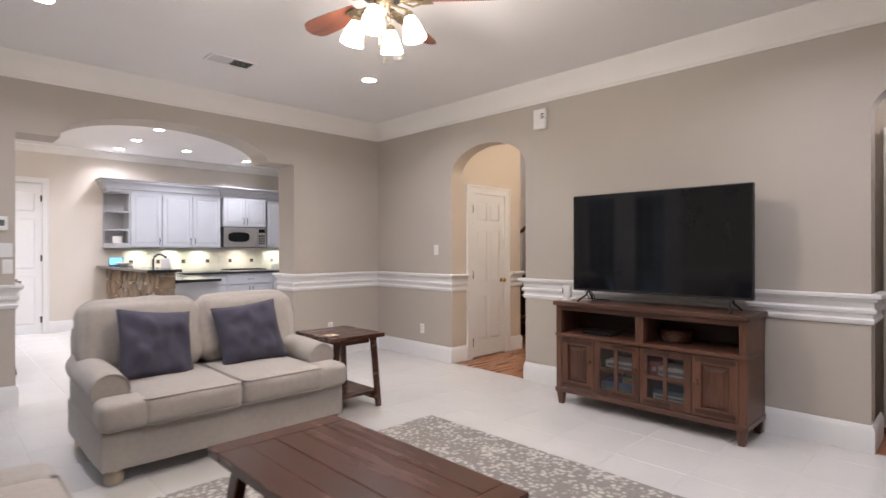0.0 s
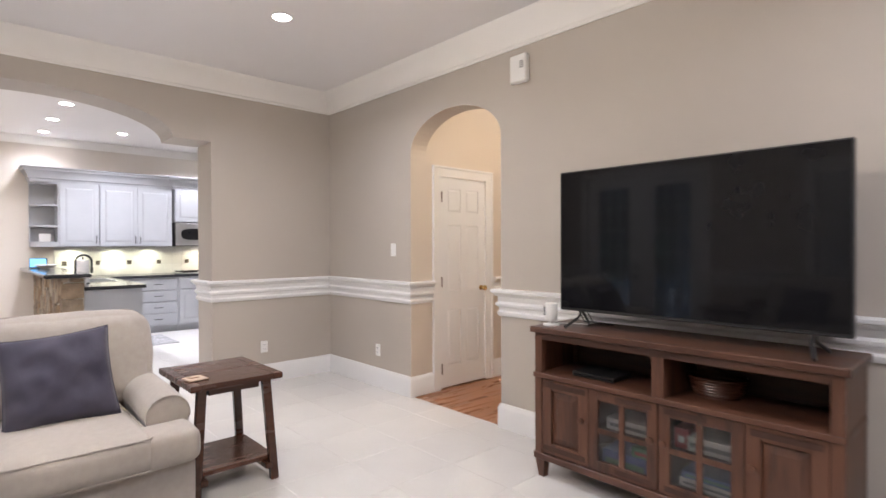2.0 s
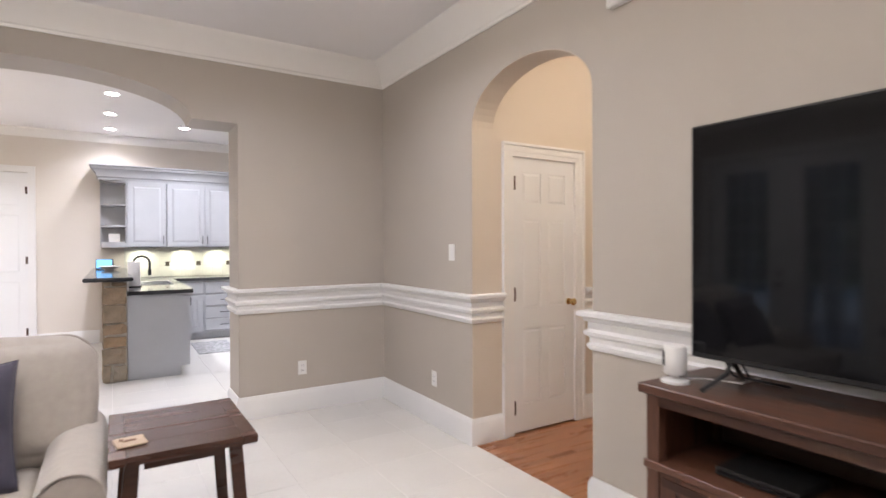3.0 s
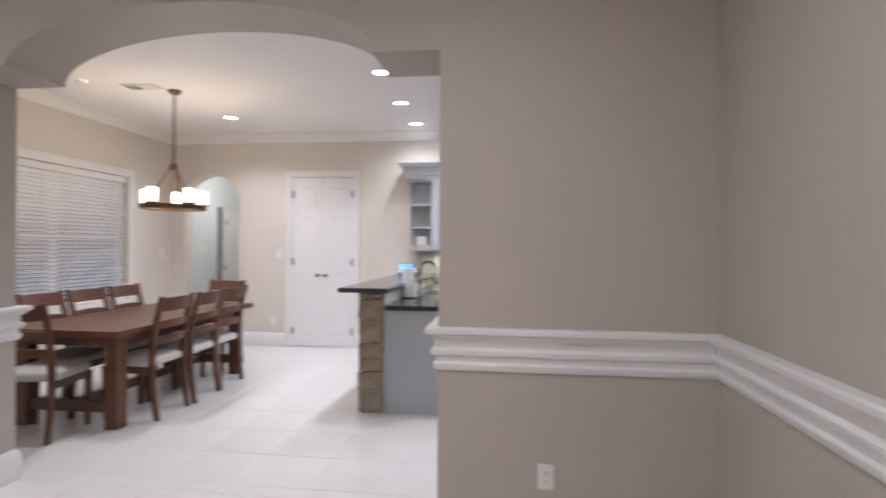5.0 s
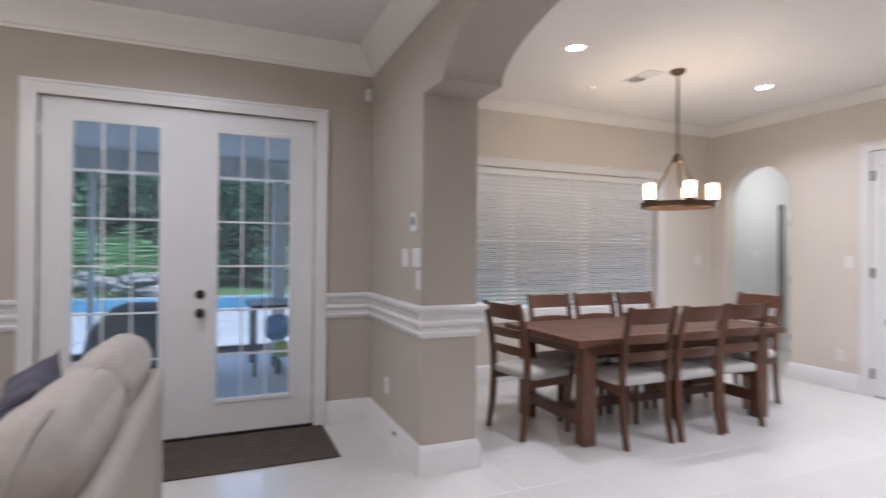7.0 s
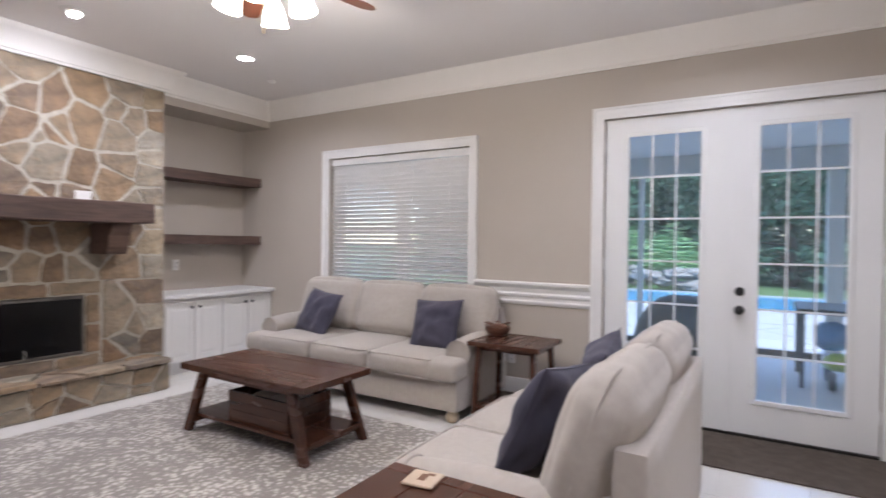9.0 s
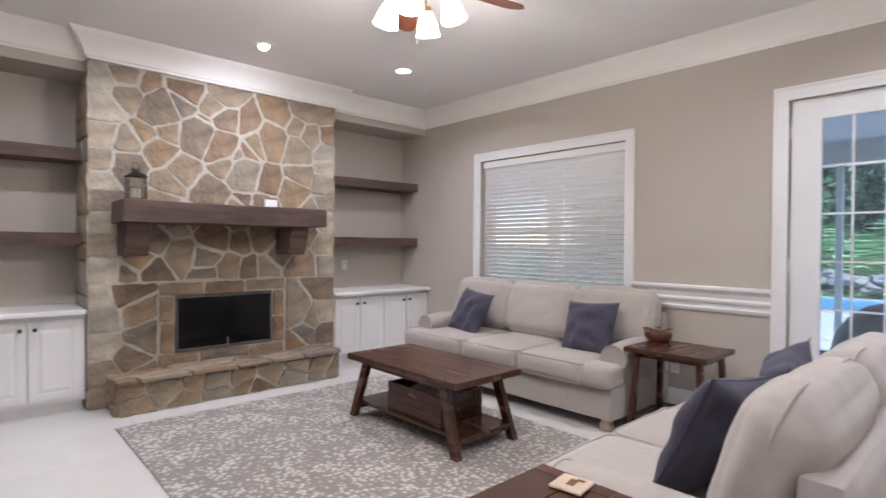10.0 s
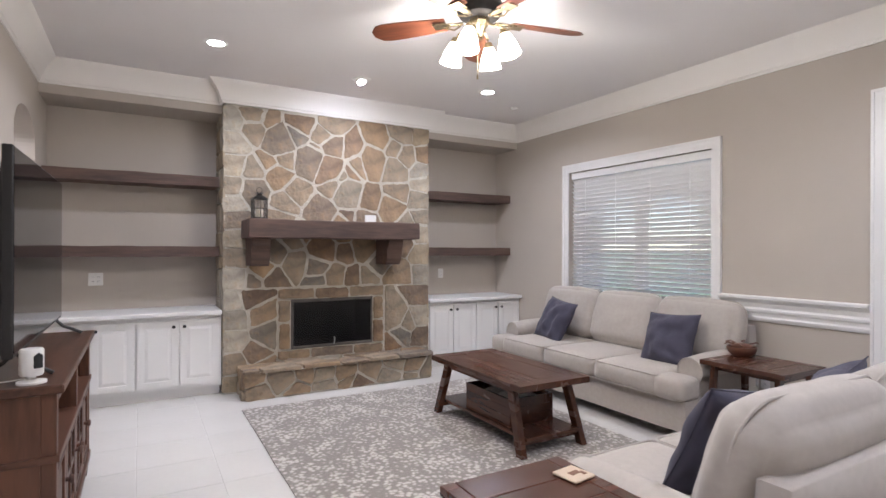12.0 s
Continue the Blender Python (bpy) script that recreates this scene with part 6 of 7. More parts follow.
# crate under the coffee table
root = thing("storage_crate", pose(1.45, 2.13, 0.138), "dark wooden storage crate holding folded throws", "crate")
for r in ((-0.20, -0.29, 0, 0.20, 0.29, 0.012),):
    part("bottom", boxes(r), TABLE_WOOD, root)
for s in (-1, 1):
    for z in (0.012, 0.075, 0.138):
        part("slat", boxes((s * 0.19 - 0.008, -0.29, z, s * 0.19 + 0.008, 0.29, z + 0.0625), bevel=0.001), TABLE_WOOD, root)
        part("slat", boxes((-0.18, s * 0.28 - 0.008, z, 0.18, s * 0.28 + 0.008, z + 0.0625), bevel=0.001), TABLE_WOOD, root)
root = thing("folded_throw", pose(1.45, 2.13, 0.151), "crumpled cream knitted throw lying in the crate", "blanket")
part("fold", soft(0.29, 0.26, 0.15, 0.06, 0.014, 12, 0.012, 4, pose(0, 0.11, 0.095)), WHITE_SEAT, root, "", True, 90)
part("fold", soft(0.26, 0.20, 0.14, 0.05, 0.014, 12, 0.012, 8, pose(0.01, -0.07, 0.09, 0, 0, 12)), FABRIC, root, "", True, 90)
# camera on the console, receiver and bowl in the bays, games behind the glass
root = thing("security_camera", pose(4.285, 2.90, 0.889, 0, 0, 40), "small white round indoor security camera on the console", "camera")
part("stand", lathe(bmesh.new(), [(0, 0), (0.036, 0), (0.036, 0.006), (0.012, 0.012), (0.009, 0.022), (0, 0.022)], 24), PLASTIC, root, "", True)
part("body", lathe(bmesh.new(), [(0, 0.022), (0.026, 0.022), (0.029, 0.028), (0.029, 0.092), (0.026, 0.098), (0, 0.098)], 24), PLASTIC, root, "", True)
bm = bmesh.new()
slab(bm, [(u * 0.011, 0.06 + v) for u, v in ((-1, -0.015), (1, -0.015), (1, 0.02), (0, 0.028), (-1, 0.02))], "y", 0.026, 0.031)
part("lens_window", bm, BLACK, root)
part("cable", tube(bmesh.new(), [(0, -0.02, 0.01), (0.05, -0.08, 0.003), (0.02, -0.16, 0.003), (0.1, -0.22, 0.003)], 0.002, 6), PLASTIC, root, "white cable", True)
root.scale = (1.35, 1.35, 1.35)
root = thing("set_top_box", pose(4.38, 2.62, 0.616), "flat black media player in the console bay", "player")
part("case", boxes((-0.10, -0.13, 0.0, 0.10, 0.13, 0.028), bevel=0.003), BLACK, root)
part("front_strip", boxes((-0.1015, -0.12, 0.008, -0.1, 0.12, 0.018)), SCREEN, root)
root = thing("basket", pose(4.45, 2.02, 0.616), "brown woven bowl in the console bay", "basket")
bm = bmesh.new()
for k in range(7):
    rr, z = 0.085 + 0.012 * math.sqrt(k), 0.008 + 0.014 * k
    tube(bm, [(rr * math.cos(2 * math.pi * i / 28), 1.2 * rr * math.sin(2 * math.pi * i / 28), z) for i in range(28)], 0.008, 6, True)
part("weave", bm, TABLE_WOOD, root, "", True)
part("base", lathe(bmesh.new(), [(0, 0.001), (0.095, 0.001), (0.095, 0.006), (0, 0.006)], 20), CLAY, root)
GAME = [mat("game_box_" + n, c, None, 0.5) for n, c in (("white", (0.62, 0.6, 0.56)), ("blue", (0.06, 0.11, 0.26)), ("red", (0.35, 0.05, 0.05)), ("grey", (0.2, 0.2, 0.2)), ("green", (0.08, 0.2, 0.12)))]
for y, z, l, h, c in ((1.98, 0.371, 0.24, 0.07, 0), (2.12, 0.371, 0.07, 0.10, 2), (2.0, 0.146, 0.28, 0.045, 3), (2.0, 0.192, 0.26, 0.04, 0), (2.0, 0.233, 0.24, 0.035, 1), (2.40, 0.371, 0.25, 0.06, 0), (2.42, 0.146, 0.26, 0.11, 1), (2.33, 0.257, 0.1, 0.05, 4)):
    root = thing("board_game_box", pose(4.37, y, z), "cardboard board game box behind the console's glass door", "box", "board games")
    part("carton", boxes((-0.10, -l / 2, 0, 0.10, l / 2, h), bevel=0.002), GAME[c], root)
    part("printed_band", boxes((-0.1015, -l / 2 + 0.02, h * 0.3, -0.1, l / 2 - 0.02, h * 0.62)), GAME[(c + 3) % 5], root)


# ---- kitchen ----
def base_cabinet(x0, x1, depth, fronts, label, h=0.88, y_back=YK, face=-1):
    """A base unit; fronts: 'door', 'drawers' or 'plain'. Its doors look towards -y, or +y with face 1."""
    root = thing("base_cabinet", pose((x0 + x1) / 2, y_back, 0, 0, 0, 180 if face < 0 else 0), label, "cabinet", "kitchen base cabinets")
    w = (x1 - x0) / 2 - 0.001
    part("body", boxes((-w, 0.002, 0.10, w, depth, h), (-w, 0.002, 0, w, depth - 0.07, 0.10)), GREY_CAB, root)
    if fronts == "drawers":
        hs = [0.13, 0.315, 0.5, 0.685]
        for z in hs:
            d = part("drawer", boxes((-w + 0.02, depth, z, w - 0.02, depth + 0.018, z + 0.165), bevel=0.004), GREY_CAB, root)
            part("handle", tube(bmesh.new(), [(-0.06, depth + 0.018, z + 0.085), (-0.05, depth + 0.04, z + 0.085), (0.05, depth + 0.04, z + 0.085), (0.06, depth + 0.018, z + 0.085)], 0.006, 6), BLACK, d, "dark bar handle", True)
    elif fronts == "door":
        for a, b, s in ((-w + 0.015, -0.004, 1), (0.004, w - 0.015, -1)):
            raised_door(root, a, b, 0.13, 0.66, depth, GREY_CAB, ((b if s > 0 else a) - s * 0.03, 0.58), BLACK, handle=True)
        d = part("drawer", boxes((-w + 0.02, depth, 0.685, w - 0.02, depth + 0.018, 0.85), bevel=0.004), GREY_CAB, root)
        part("handle", tube(bmesh.new(), [(-0.06, depth + 0.018, 0.77), (-0.05, depth + 0.04, 0.77), (0.05, depth + 0.04, 0.77), (0.06, depth + 0.018, 0.77)], 0.006, 6), BLACK, d, "dark bar handle", True)
    return root


def upper_cabinet(x0, x1, z0, z1, doors, label, depth=0.335):
    root = thing("wall_cabinet", pose((x0 + x1) / 2, YK - 0.002, 0, 0, 0, 180), label, "cabinet", "kitchen wall cabinets")
    w = (x1 - x0) / 2 - 0.001
    part("body", boxes((-w, 0, z0, w, depth, z1)), GREY_CAB, root)
    dw = (2 * w - 0.01) / doors
    for k in range(doors):
        a = -w + 0.005 + dw * k
        # mirrored: the doors are seen from the far side
        s = (1 if k % 2 == 0 else -1) if doors > 1 else 1
        kx = a + dw - 0.035 if s > 0 else a + 0.035
        raised_door(root, a + 0.004, a + dw - 0.004, z0 + 0.012, z1 - 0.012, depth, GREY_CAB, (kx if doors > 1 else a + 0.035, z0 + 0.11), BLACK, handle=True)
    return root


upper_cabinet(2.765, 3.262, 1.37, 2.315, 1, "grey raised-panel kitchen wall cabinet with one door")
upper_cabinet(3.266, 4.29, 1.37, 2.315, 2, "grey raised-panel kitchen wall cabinet with two doors")
upper_cabinet(4.32, 5.18, 1.775, 2.335, 2, "short grey wall cabinet above the microwave", 0.37)
upper_cabinet(5.21, 6.2, 1.37, 2.315, 2, "grey raised-panel kitchen wall cabinet with two doors")
root = thing("open_shelf_unit", pose(2.60, YK - 0.002, 0, 0, 0, 180), "grey open end shelf unit with rounded shelves", "shelf")
part("back", boxes((-0.163, 0, 1.37, 0.163, 0.012, 2.315)), GREY_CAB, root)
part("side", boxes((-0.163, 0.012, 1.37, -0.145, 0.335, 2.315)), GREY_CAB, root)
part("stile", boxes((0.145, 0.0, 1.37, 0.163, 0.05, 2.315)), GREY_CAB, root)
for z in (1.37, 1.66, 1.965, 2.285):
    bm = bmesh.new()
    arc = [(-0.145 + 0.30 * math.cos(radians(a)), 0.012 + 0.318 * math.sin(radians(a))) for a in range(0, 91, 9)]
    slab(bm, [(-0.145, 0.012)] + arc, "z", z, z + (0.075 if z < 1.4 else 0.022 if z < 2.2 else 0.03))
    part("shelf", bm, GREY_CAB, root)
root = thing("photo_frame", pose(2.61, 10.66, 1.446, -12, 0, 170), "small pale framed card standing on the open shelf", "frame")
part("frame", boxes((-0.07, -0.006, 0, 0.07, 0.006, 0.12), bevel=0.003), PLASTIC, root)
part("card", boxes((-0.055, -0.0075, 0.014, 0.055, -0.0062, 0.106)), TRIM, root)
CAB_CROWN = [(0, 2.315), (0.006, 2.315), (0.012, 2.345), (0.03, 2.36), (0.032, 2.40), (0.065, 2.45), (0.085, 2.465), (0.09, 2.50), (0.11, 2.505), (0.11, 2.52), (0, 2.52)]
bm = sweep(bmesh.new(), [(2.43, YK), (2.43, 10.505), (4.305, 10.505), (4.305, 10.47), (5.195, 10.47), (5.195, 10.505), (6.25, 10.505)][::-1], CAB_CROWN)
root = thing("cabinet_crown", pose(0, 0, 0), "grey crown moulding along the kitchen wall cabinets", "moulding")
part("moulding", bm, GREY_CAB, root, "", True)
part("cabinet_top", boxes((2.435, 10.51, 2.318, 6.25, YK - 0.003, 2.335)), GREY_CAB, root)
# microwave and range
root = thing("microwave", pose(4.75, YK - 0.01, 1.375, 0, 0, 180), "stainless over-range microwave with a dark oval window", "microwave")
part("case", boxes((-0.425, 0, 0, 0.425, 0.37, 0.395), bevel=0.004), BLACK, root)
d = part("door", boxes((-0.24, 0.37, 0.012, 0.42, 0.395, 0.385), bevel=0.005), SATIN, root)
bm = bmesh.new()
slab(bm, [(0.13 + 0.21 * math.copysign(abs(math.cos(a)) ** 0.6, math.cos(a)), 0.2 + 0.095 * math.copysign(abs(math.sin(a)) ** 0.7, math.sin(a))) for a in [2 * math.pi * k / 36 for k in range(36)]], "y", 0.393, 0.398)
part("window", bm, SCREEN, d, "dark oval window")
part("handle", tube(bmesh.new(), [(-0.20, 0.395, 0.05), (-0.205, 0.425, 0.07), (-0.205, 0.43, 0.2), (-0.205, 0.425, 0.33), (-0.20, 0.395, 0.35)], 0.010, 8), SATIN, d, "", True)
part("control_panel", boxes((-0.42, 0.37, 0.012, -0.25, 0.394, 0.385), bevel=0.003), SATIN, root)
part("display", boxes((-0.40, 0.394, 0.29, -0.27, 0.3955, 0.36)), SCREEN, root)
part("keypad", boxes(*[(-0.395 + 0.045 * i, 0.394, 0.06 + 0.05 * j, -0.36 + 0.045 * i, 0.396, 0.095 + 0.05 * j) for i in range(3) for j in range(4)]), BLACK, root)
base_cabinet(3.30, 3.72, 0.60, "door", "grey kitchen base cabinet with doors")
base_cabinet(3.72, 4.30, 0.60, "drawers", "grey kitchen base cabinet with four drawers")
base_cabinet(4.30, 5.20, 0.62, "door", "grey base cabinet beneath the cooktop")
base_cabinet(5.20, 6.20, 0.60, "door", "grey kitchen base cabinet with doors")
for a, b in ((3.9, 4.75), (4.75, 5.6), (5.6, 6.5)):
    base_cabinet(a, b, 0.56, "door", "grey base cabinet along the arch wall", 0.86, YNB, 1)
root = thing("countertop", pose(0, 0, 0), "polished black granite worktop along the arch wall", "worktop")
part("granite", boxes((3.86, YNB + 0.002, 0.86, 6.55, YNB + 0.60, 0.90), bevel=0.008), GRANITE, root)
root = thing("countertop", pose(0, 0, 0), "polished black granite worktop with sink beneath the wall cabinets", "worktop")
bm = bmesh.new()
slab(bm, [(2.72, 8.02), (3.32, 8.02), (3.32, 10.20), (6.25, 10.20), (6.25, YK - 0.003), (2.72, YK - 0.003)], "z", 0.88, 0.92)
part("granite", bm, GRANITE, root)
root = thing("cooktop", pose(4.75, 10.5, 0.921), "gas cooktop with black iron grates", "cooktop")
part("plate", boxes((-0.38, -0.25, 0, 0.38, 0.25, 0.012), bevel=0.003), STEEL, root)
for k in range(3):
    x = -0.25 + 0.25 * k
    bm = bmesh.new()
    for dx in (-0.1, 0, 0.1):
        box(bm, x + dx - 0.005, -0.22, 0.03, x + dx + 0.005, 0.22, 0.042)
    for dy in (-0.2, 0, 0.2):
        box(bm, x - 0.11, dy - 0.005, 0.018, x + 0.11, dy + 0.005, 0.036)
    box(bm, x - 0.11, -0.21, 0.012, x - 0.10, -0.20, 0.03), box(bm, x + 0.10, 0.20, 0.012, x + 0.11, 0.21, 0.03)
    part("grate", bm, IRON, root)


# peninsula with raised stone bar
def peninsula():
    rng = random.Random(5)
    root = thing("bar_counter", pose(0, 0, 0), "raised breakfast bar faced with flagstones under black granite", "bar")
    x0, x1, y0, y1, h = 2.49, 2.705, 8.03, YK - 0.003, 1.03
    part("core", boxes((x0 + 0.02, y0 + 0.02, 0, x1, y1, h)), MORTAR, root, "pale mortar")
    for c in cells(y0, 0, y1, h, 0.15, 0.27, rng, 0.4):
        stone(root, c, lambda u, v, d: (x0 + 0.02 - d, u, v), 0.022, rng, 0.012)
    z = 0.0
    while z < h - 0.02:
        t = min(rng.uniform(0.11, 0.2), h - z)
        if t < 0.07:
            t = h - z
        cut = x0 + rng.uniform(0.06, 0.16)
        for a, b in ((x0 - 0.005, cut), (cut, x1)) if rng.random() < 0.6 else ((x0 - 0.005, x1),):
            stone(root, [(a, z), (b, z), (b, z + t), (a, z + t)], lambda u, v, d: (u, y0 + 0.02 - d, v), 0.024, rng, 0.007)
        z += t
    part("bar_top", boxes((2.33, 7.93, h, 2.76, y1, h + 0.04), bevel=0.012), GRANITE, root, "polished black granite bar top")
    c = thing("base_cabinet", pose(0, 0, 0), "plain grey end panel of the kitchen peninsula", "cabinet", "kitchen base cabinets")
    part("end_panel", boxes((2.708, 8.06, 0, 3.18, 8.08, 0.878), (3.18, 8.06, 0.10, 3.29, 8.08, 0.878)), GREY_CAB, c)
    part("body", boxes((2.708, 8.08, 0.10, 3.29, 10.19, 0.878), (2.708, 8.08, 0, 3.2, 10.19, 0.10)), GREY_CAB, c)
    s = thing("backsplash_bar", pose(0, 0, 0), "white tiled upstand behind the peninsula worktop", "backsplash")
    part("upstand", boxes((2.707, 8.04, 0.922, 2.722, 10.2, h)), TRIM, s)


peninsula()
root = thing("faucet", pose(2.80, 9.35, 0.92), "oil-rubbed bronze gooseneck kitchen faucet", "faucet")
part("spout", tube(bmesh.new(), [(0, 0, 0), (0, 0, 0.25)] + [(0.09 - 0.09 * math.cos(radians(a)), 0, 0.25 + 0.09 * math.sin(radians(a))) for a in range(15, 181, 15)] + [(0.18, 0, 0.18)], 0.014, 10), BLACK, root, "", True)
part("spray_head", lathe(bmesh.new(), [(0, 0.10), (0.018, 0.10), (0.02, 0.15), (0.016, 0.18), (0, 0.18)], 14, pose(0.18, 0, 0)), BLACK, root, "", True)
part("lever", tube(bmesh.new(), [(0, 0.015, 0.06), (0, 0.06, 0.09), (0, 0.09, 0.12)], 0.007, 8), BLACK, root, "", True)
root = thing("sink", pose(3.03, 9.35, 0.922), "dark undermounted kitchen sink set in granite", "sink")
part("rim", boxes((-0.19, -0.38, 0, 0.19, -0.36, 0.003), (-0.19, 0.36, 0, 0.19, 0.38, 0.003), (-0.19, -0.36, 0, -0.17, 0.36, 0.003), (0.17, -0.36, 0, 0.19, 0.36, 0.003)), STEEL, root)
part("basin", boxes((-0.17, -0.36, 0, 0.17, 0.36, 0.0015)), BLACK, root)
root = thing("paper_towel", pose(2.79, 8.72, 0.92), "white paper towel roll on a black metal holder", "paper towel")
part("roll", lathe(bmesh.new(), [(0.02, 0.012), (0.062, 0.012), (0.063, 0.02), (0.063, 0.28), (0.061, 0.288), (0.02, 0.288)], 24), TRIM, root, "", True)
part("holder", lathe(bmesh.new(), [(0, 0), (0.075, 0), (0.075, 0.008), (0.007, 0.011), (0.007, 0.31), (0.012, 0.318), (0, 0.325)], 18), IRON, root, "", True)
root = thing("smart_display", pose(2.50, 10.25, 1.071, 0, 0, -14), "small tabletop display with a glowing blue screen", "display")
bm = bmesh.new()
slab(bm, [(-0.06, 0), (0.05, 0), (-0.02, 0.14), (-0.045, 0.14)], "x", -0.10, 0.10)
part("case", bm, BLACK, root)
part("screen", box(bmesh.new(), -0.09, -0.002, -0.055, 0.09, 0.0, 0.06, m=pose(0, -0.058, 0.075, -6)), glow("blue_screen", (0.12, 0.38, 0.75), 0.45), root, "lit blue screen")
root = thing("serving_bowl", pose(2.55, 10.0, 1.071), "shallow pale bowl standing on the bar", "bowl")
part("bowl", lathe(bmesh.new(), [(0, 0), (0.05, 0), (0.06, 0.01), (0.13, 0.05), (0.125, 0.053), (0.055, 0.016), (0, 0.012)], 26), WHITE_SEAT, root, "", True)
root = thing("kitchen_mat", pose(3.75, 9.55, 0), "grey patterned kitchen floor mat", "mat")
part("mat_body", boxes((-0.24, -0.45, 0.001, 0.24, 0.45, 0.009), bevel=0.003), mat("grey_patterned_mat", (0.10, 0.10, 0.11), (0.42, 0.42, 0.42), 0.9, 22, 200, 0.3), root)
# backsplash of small tiles with dark accents
root = thing("backsplash", pose(0, YK - 0.004, 0), "cream tiled backsplash with small dark accent tiles", "backsplash")
part("grout_bed", boxes((2.73, 0, 0.921, 6.2, 0.0035, 1.369)), GROUT, root)
me_t, me_d = link_mesh("tile", boxes((-0.0725, -0.006, -0.0725, 0.0725, 0, 0.0725), bevel=0.002), SPLASH), link_mesh("accent_tile", boxes((-0.033, -0.010, -0.033, 0.033, 0, 0.033), bevel=0.002), DARK_TILE)
for i in range(23):
    for j in range(3):
        ob = new("tile", me_t)
        ob.parent, ob.location = root, (2.81 + 0.149 * i, 0, 0.997 + 0.149 * j)
for x in (2.86, 3.30, 3.73, 4.17, 4.61, 5.05, 5.49, 5.93):
    ob = new("accent_tile", me_d)
    ob.parent, ob.location = root, (x, -0.001, 1.116)
for x in (3.36, 3.62, 5.30):
    plate("wall_outlet", pose(x, YK - 0.0105, 1.075, 0, 0, 0), 0.12 if x > 3.5 and x < 4 else 0.075, 0.12, "outlet", "white outlet on the tiled backsplash", "outlet")
root = thing("range_knob_jar", pose(5.45, 10.65, 0.921), "small white canister on the worktop", "canister")
part("jar", lathe(bmesh.new(), [(0, 0), (0.05, 0), (0.052, 0.01), (0.052, 0.11), (0.045, 0.12), (0, 0.122)], 20), PLASTIC, root, "", True)


# ---- hall and foyer beyond the arch ----
def staircase():
    root = thing("staircase", pose(8.0, 5.9, 0), "white staircase with dark treads and slim balusters", "stairs")
    for k in range(15):
        y = -0.26 * k
        z = 0.18 * (k + 1) + 0.55
        part("tread", boxes((0, y - 0.29, z - 0.04, 1.0, y, z), bevel=0.006), TABLE_WOOD, root, "dark wood tread")
        part("riser", boxes((0.02, y - 0.03, z - 0.18, 1.0, y - 0.012, z - 0.04)), TRIM, root)
        for dy in (0.07, 0.20):
            part("baluster", lathe(bmesh.new(), [(0.018, 0), (0.018, 0.15), (0.012, 0.2), (0.018, 0.45), (0.012, 0.7), (0.015, 0.88)], 8, pose(0.04, y - dy, z)), TRIM, root)
    bm = bmesh.new()
    slab(bm, [(0, 0.4), (0, 0.75), (-3.9, 0.75 + 3.9 * 0.692), (-3.9, 0.4 + 3.9 * 0.692)], "x", -0.005, 0.015)
    part("stringer", bm, TRIM, root)
    part("handrail", tube(bmesh.new(), [(0.04, 0, 1.6), (0.04, -3.9, 1.6 + 3.9 * 0.692)], 0.03, 10), TABLE_WOOD, root, "dark wood handrail", True)
    part("wall_below", boxes((0.02, -3.9, 0, 0.03, 0, 0.42)), CREAM_WALL, root)
    return root


stairs = staircase()
stairs.matrix_world = pose(7.6, 6.0, 0.0)
root = thing("bookcase", pose(6.5, 5.15, 0), "dark wooden hall cabinet with open shelves", "cabinet")
part("side", boxes((-0.2, -0.2, 0, -0.17, 0.2, 0.94)), TABLE_WOOD, root)
part("side", boxes((0.17, -0.2, 0, 0.2, 0.2, 0.94)), TABLE_WOOD, root)
part("top", boxes((-0.22, -0.22, 0.94, 0.22, 0.22, 0.97), bevel=0.004), TABLE_WOOD, root)
for z in (0.05, 0.35, 0.65):
    part("shelf", boxes((-0.17, -0.19, z, 0.17, 0.2, z + 0.02)), TABLE_WOOD, root)
part("back", boxes((-0.17, 0.19, 0.0, 0.17, 0.2, 0.94)), TABLE_WOOD, root)
# invented fittings out of view, to go with the hall lamp and the fills
for x, y, z, n in ((5.5, 3.3, 3.0, "hall"), (7.2, 3.2, 5.0, "foyer"), (-0.5, 12.0, 2.9, "corridor"), (5.15, 0.3, 3.0, "study")):
    drop = 1.25 if n == "foyer" else 0.0
    root = thing("ceiling_lamp", pose(x, y, z - drop), "unseen round ceiling lamp with a brass rim, added out of view", "lamp", "ceiling lamps")
    part("rim", lathe(bmesh.new(), [(0.14, -0.03), (0.155, -0.03), (0.155, -0.001), (0.14, -0.001)], 28), BRASS, root, "", True)
    part("rod", tube(bmesh.new(), [(0, 0, -0.002), (0, 0, max(0.001, drop))], 0.01, 8), BRASS, root)
    part("bowl", lathe(bmesh.new(), [(0.14, -0.02), (0.13, -0.08), (0.08, -0.12), (0, -0.135)], 28), SHADE2, root, "lit glass bowl", True).visible_shadow = False


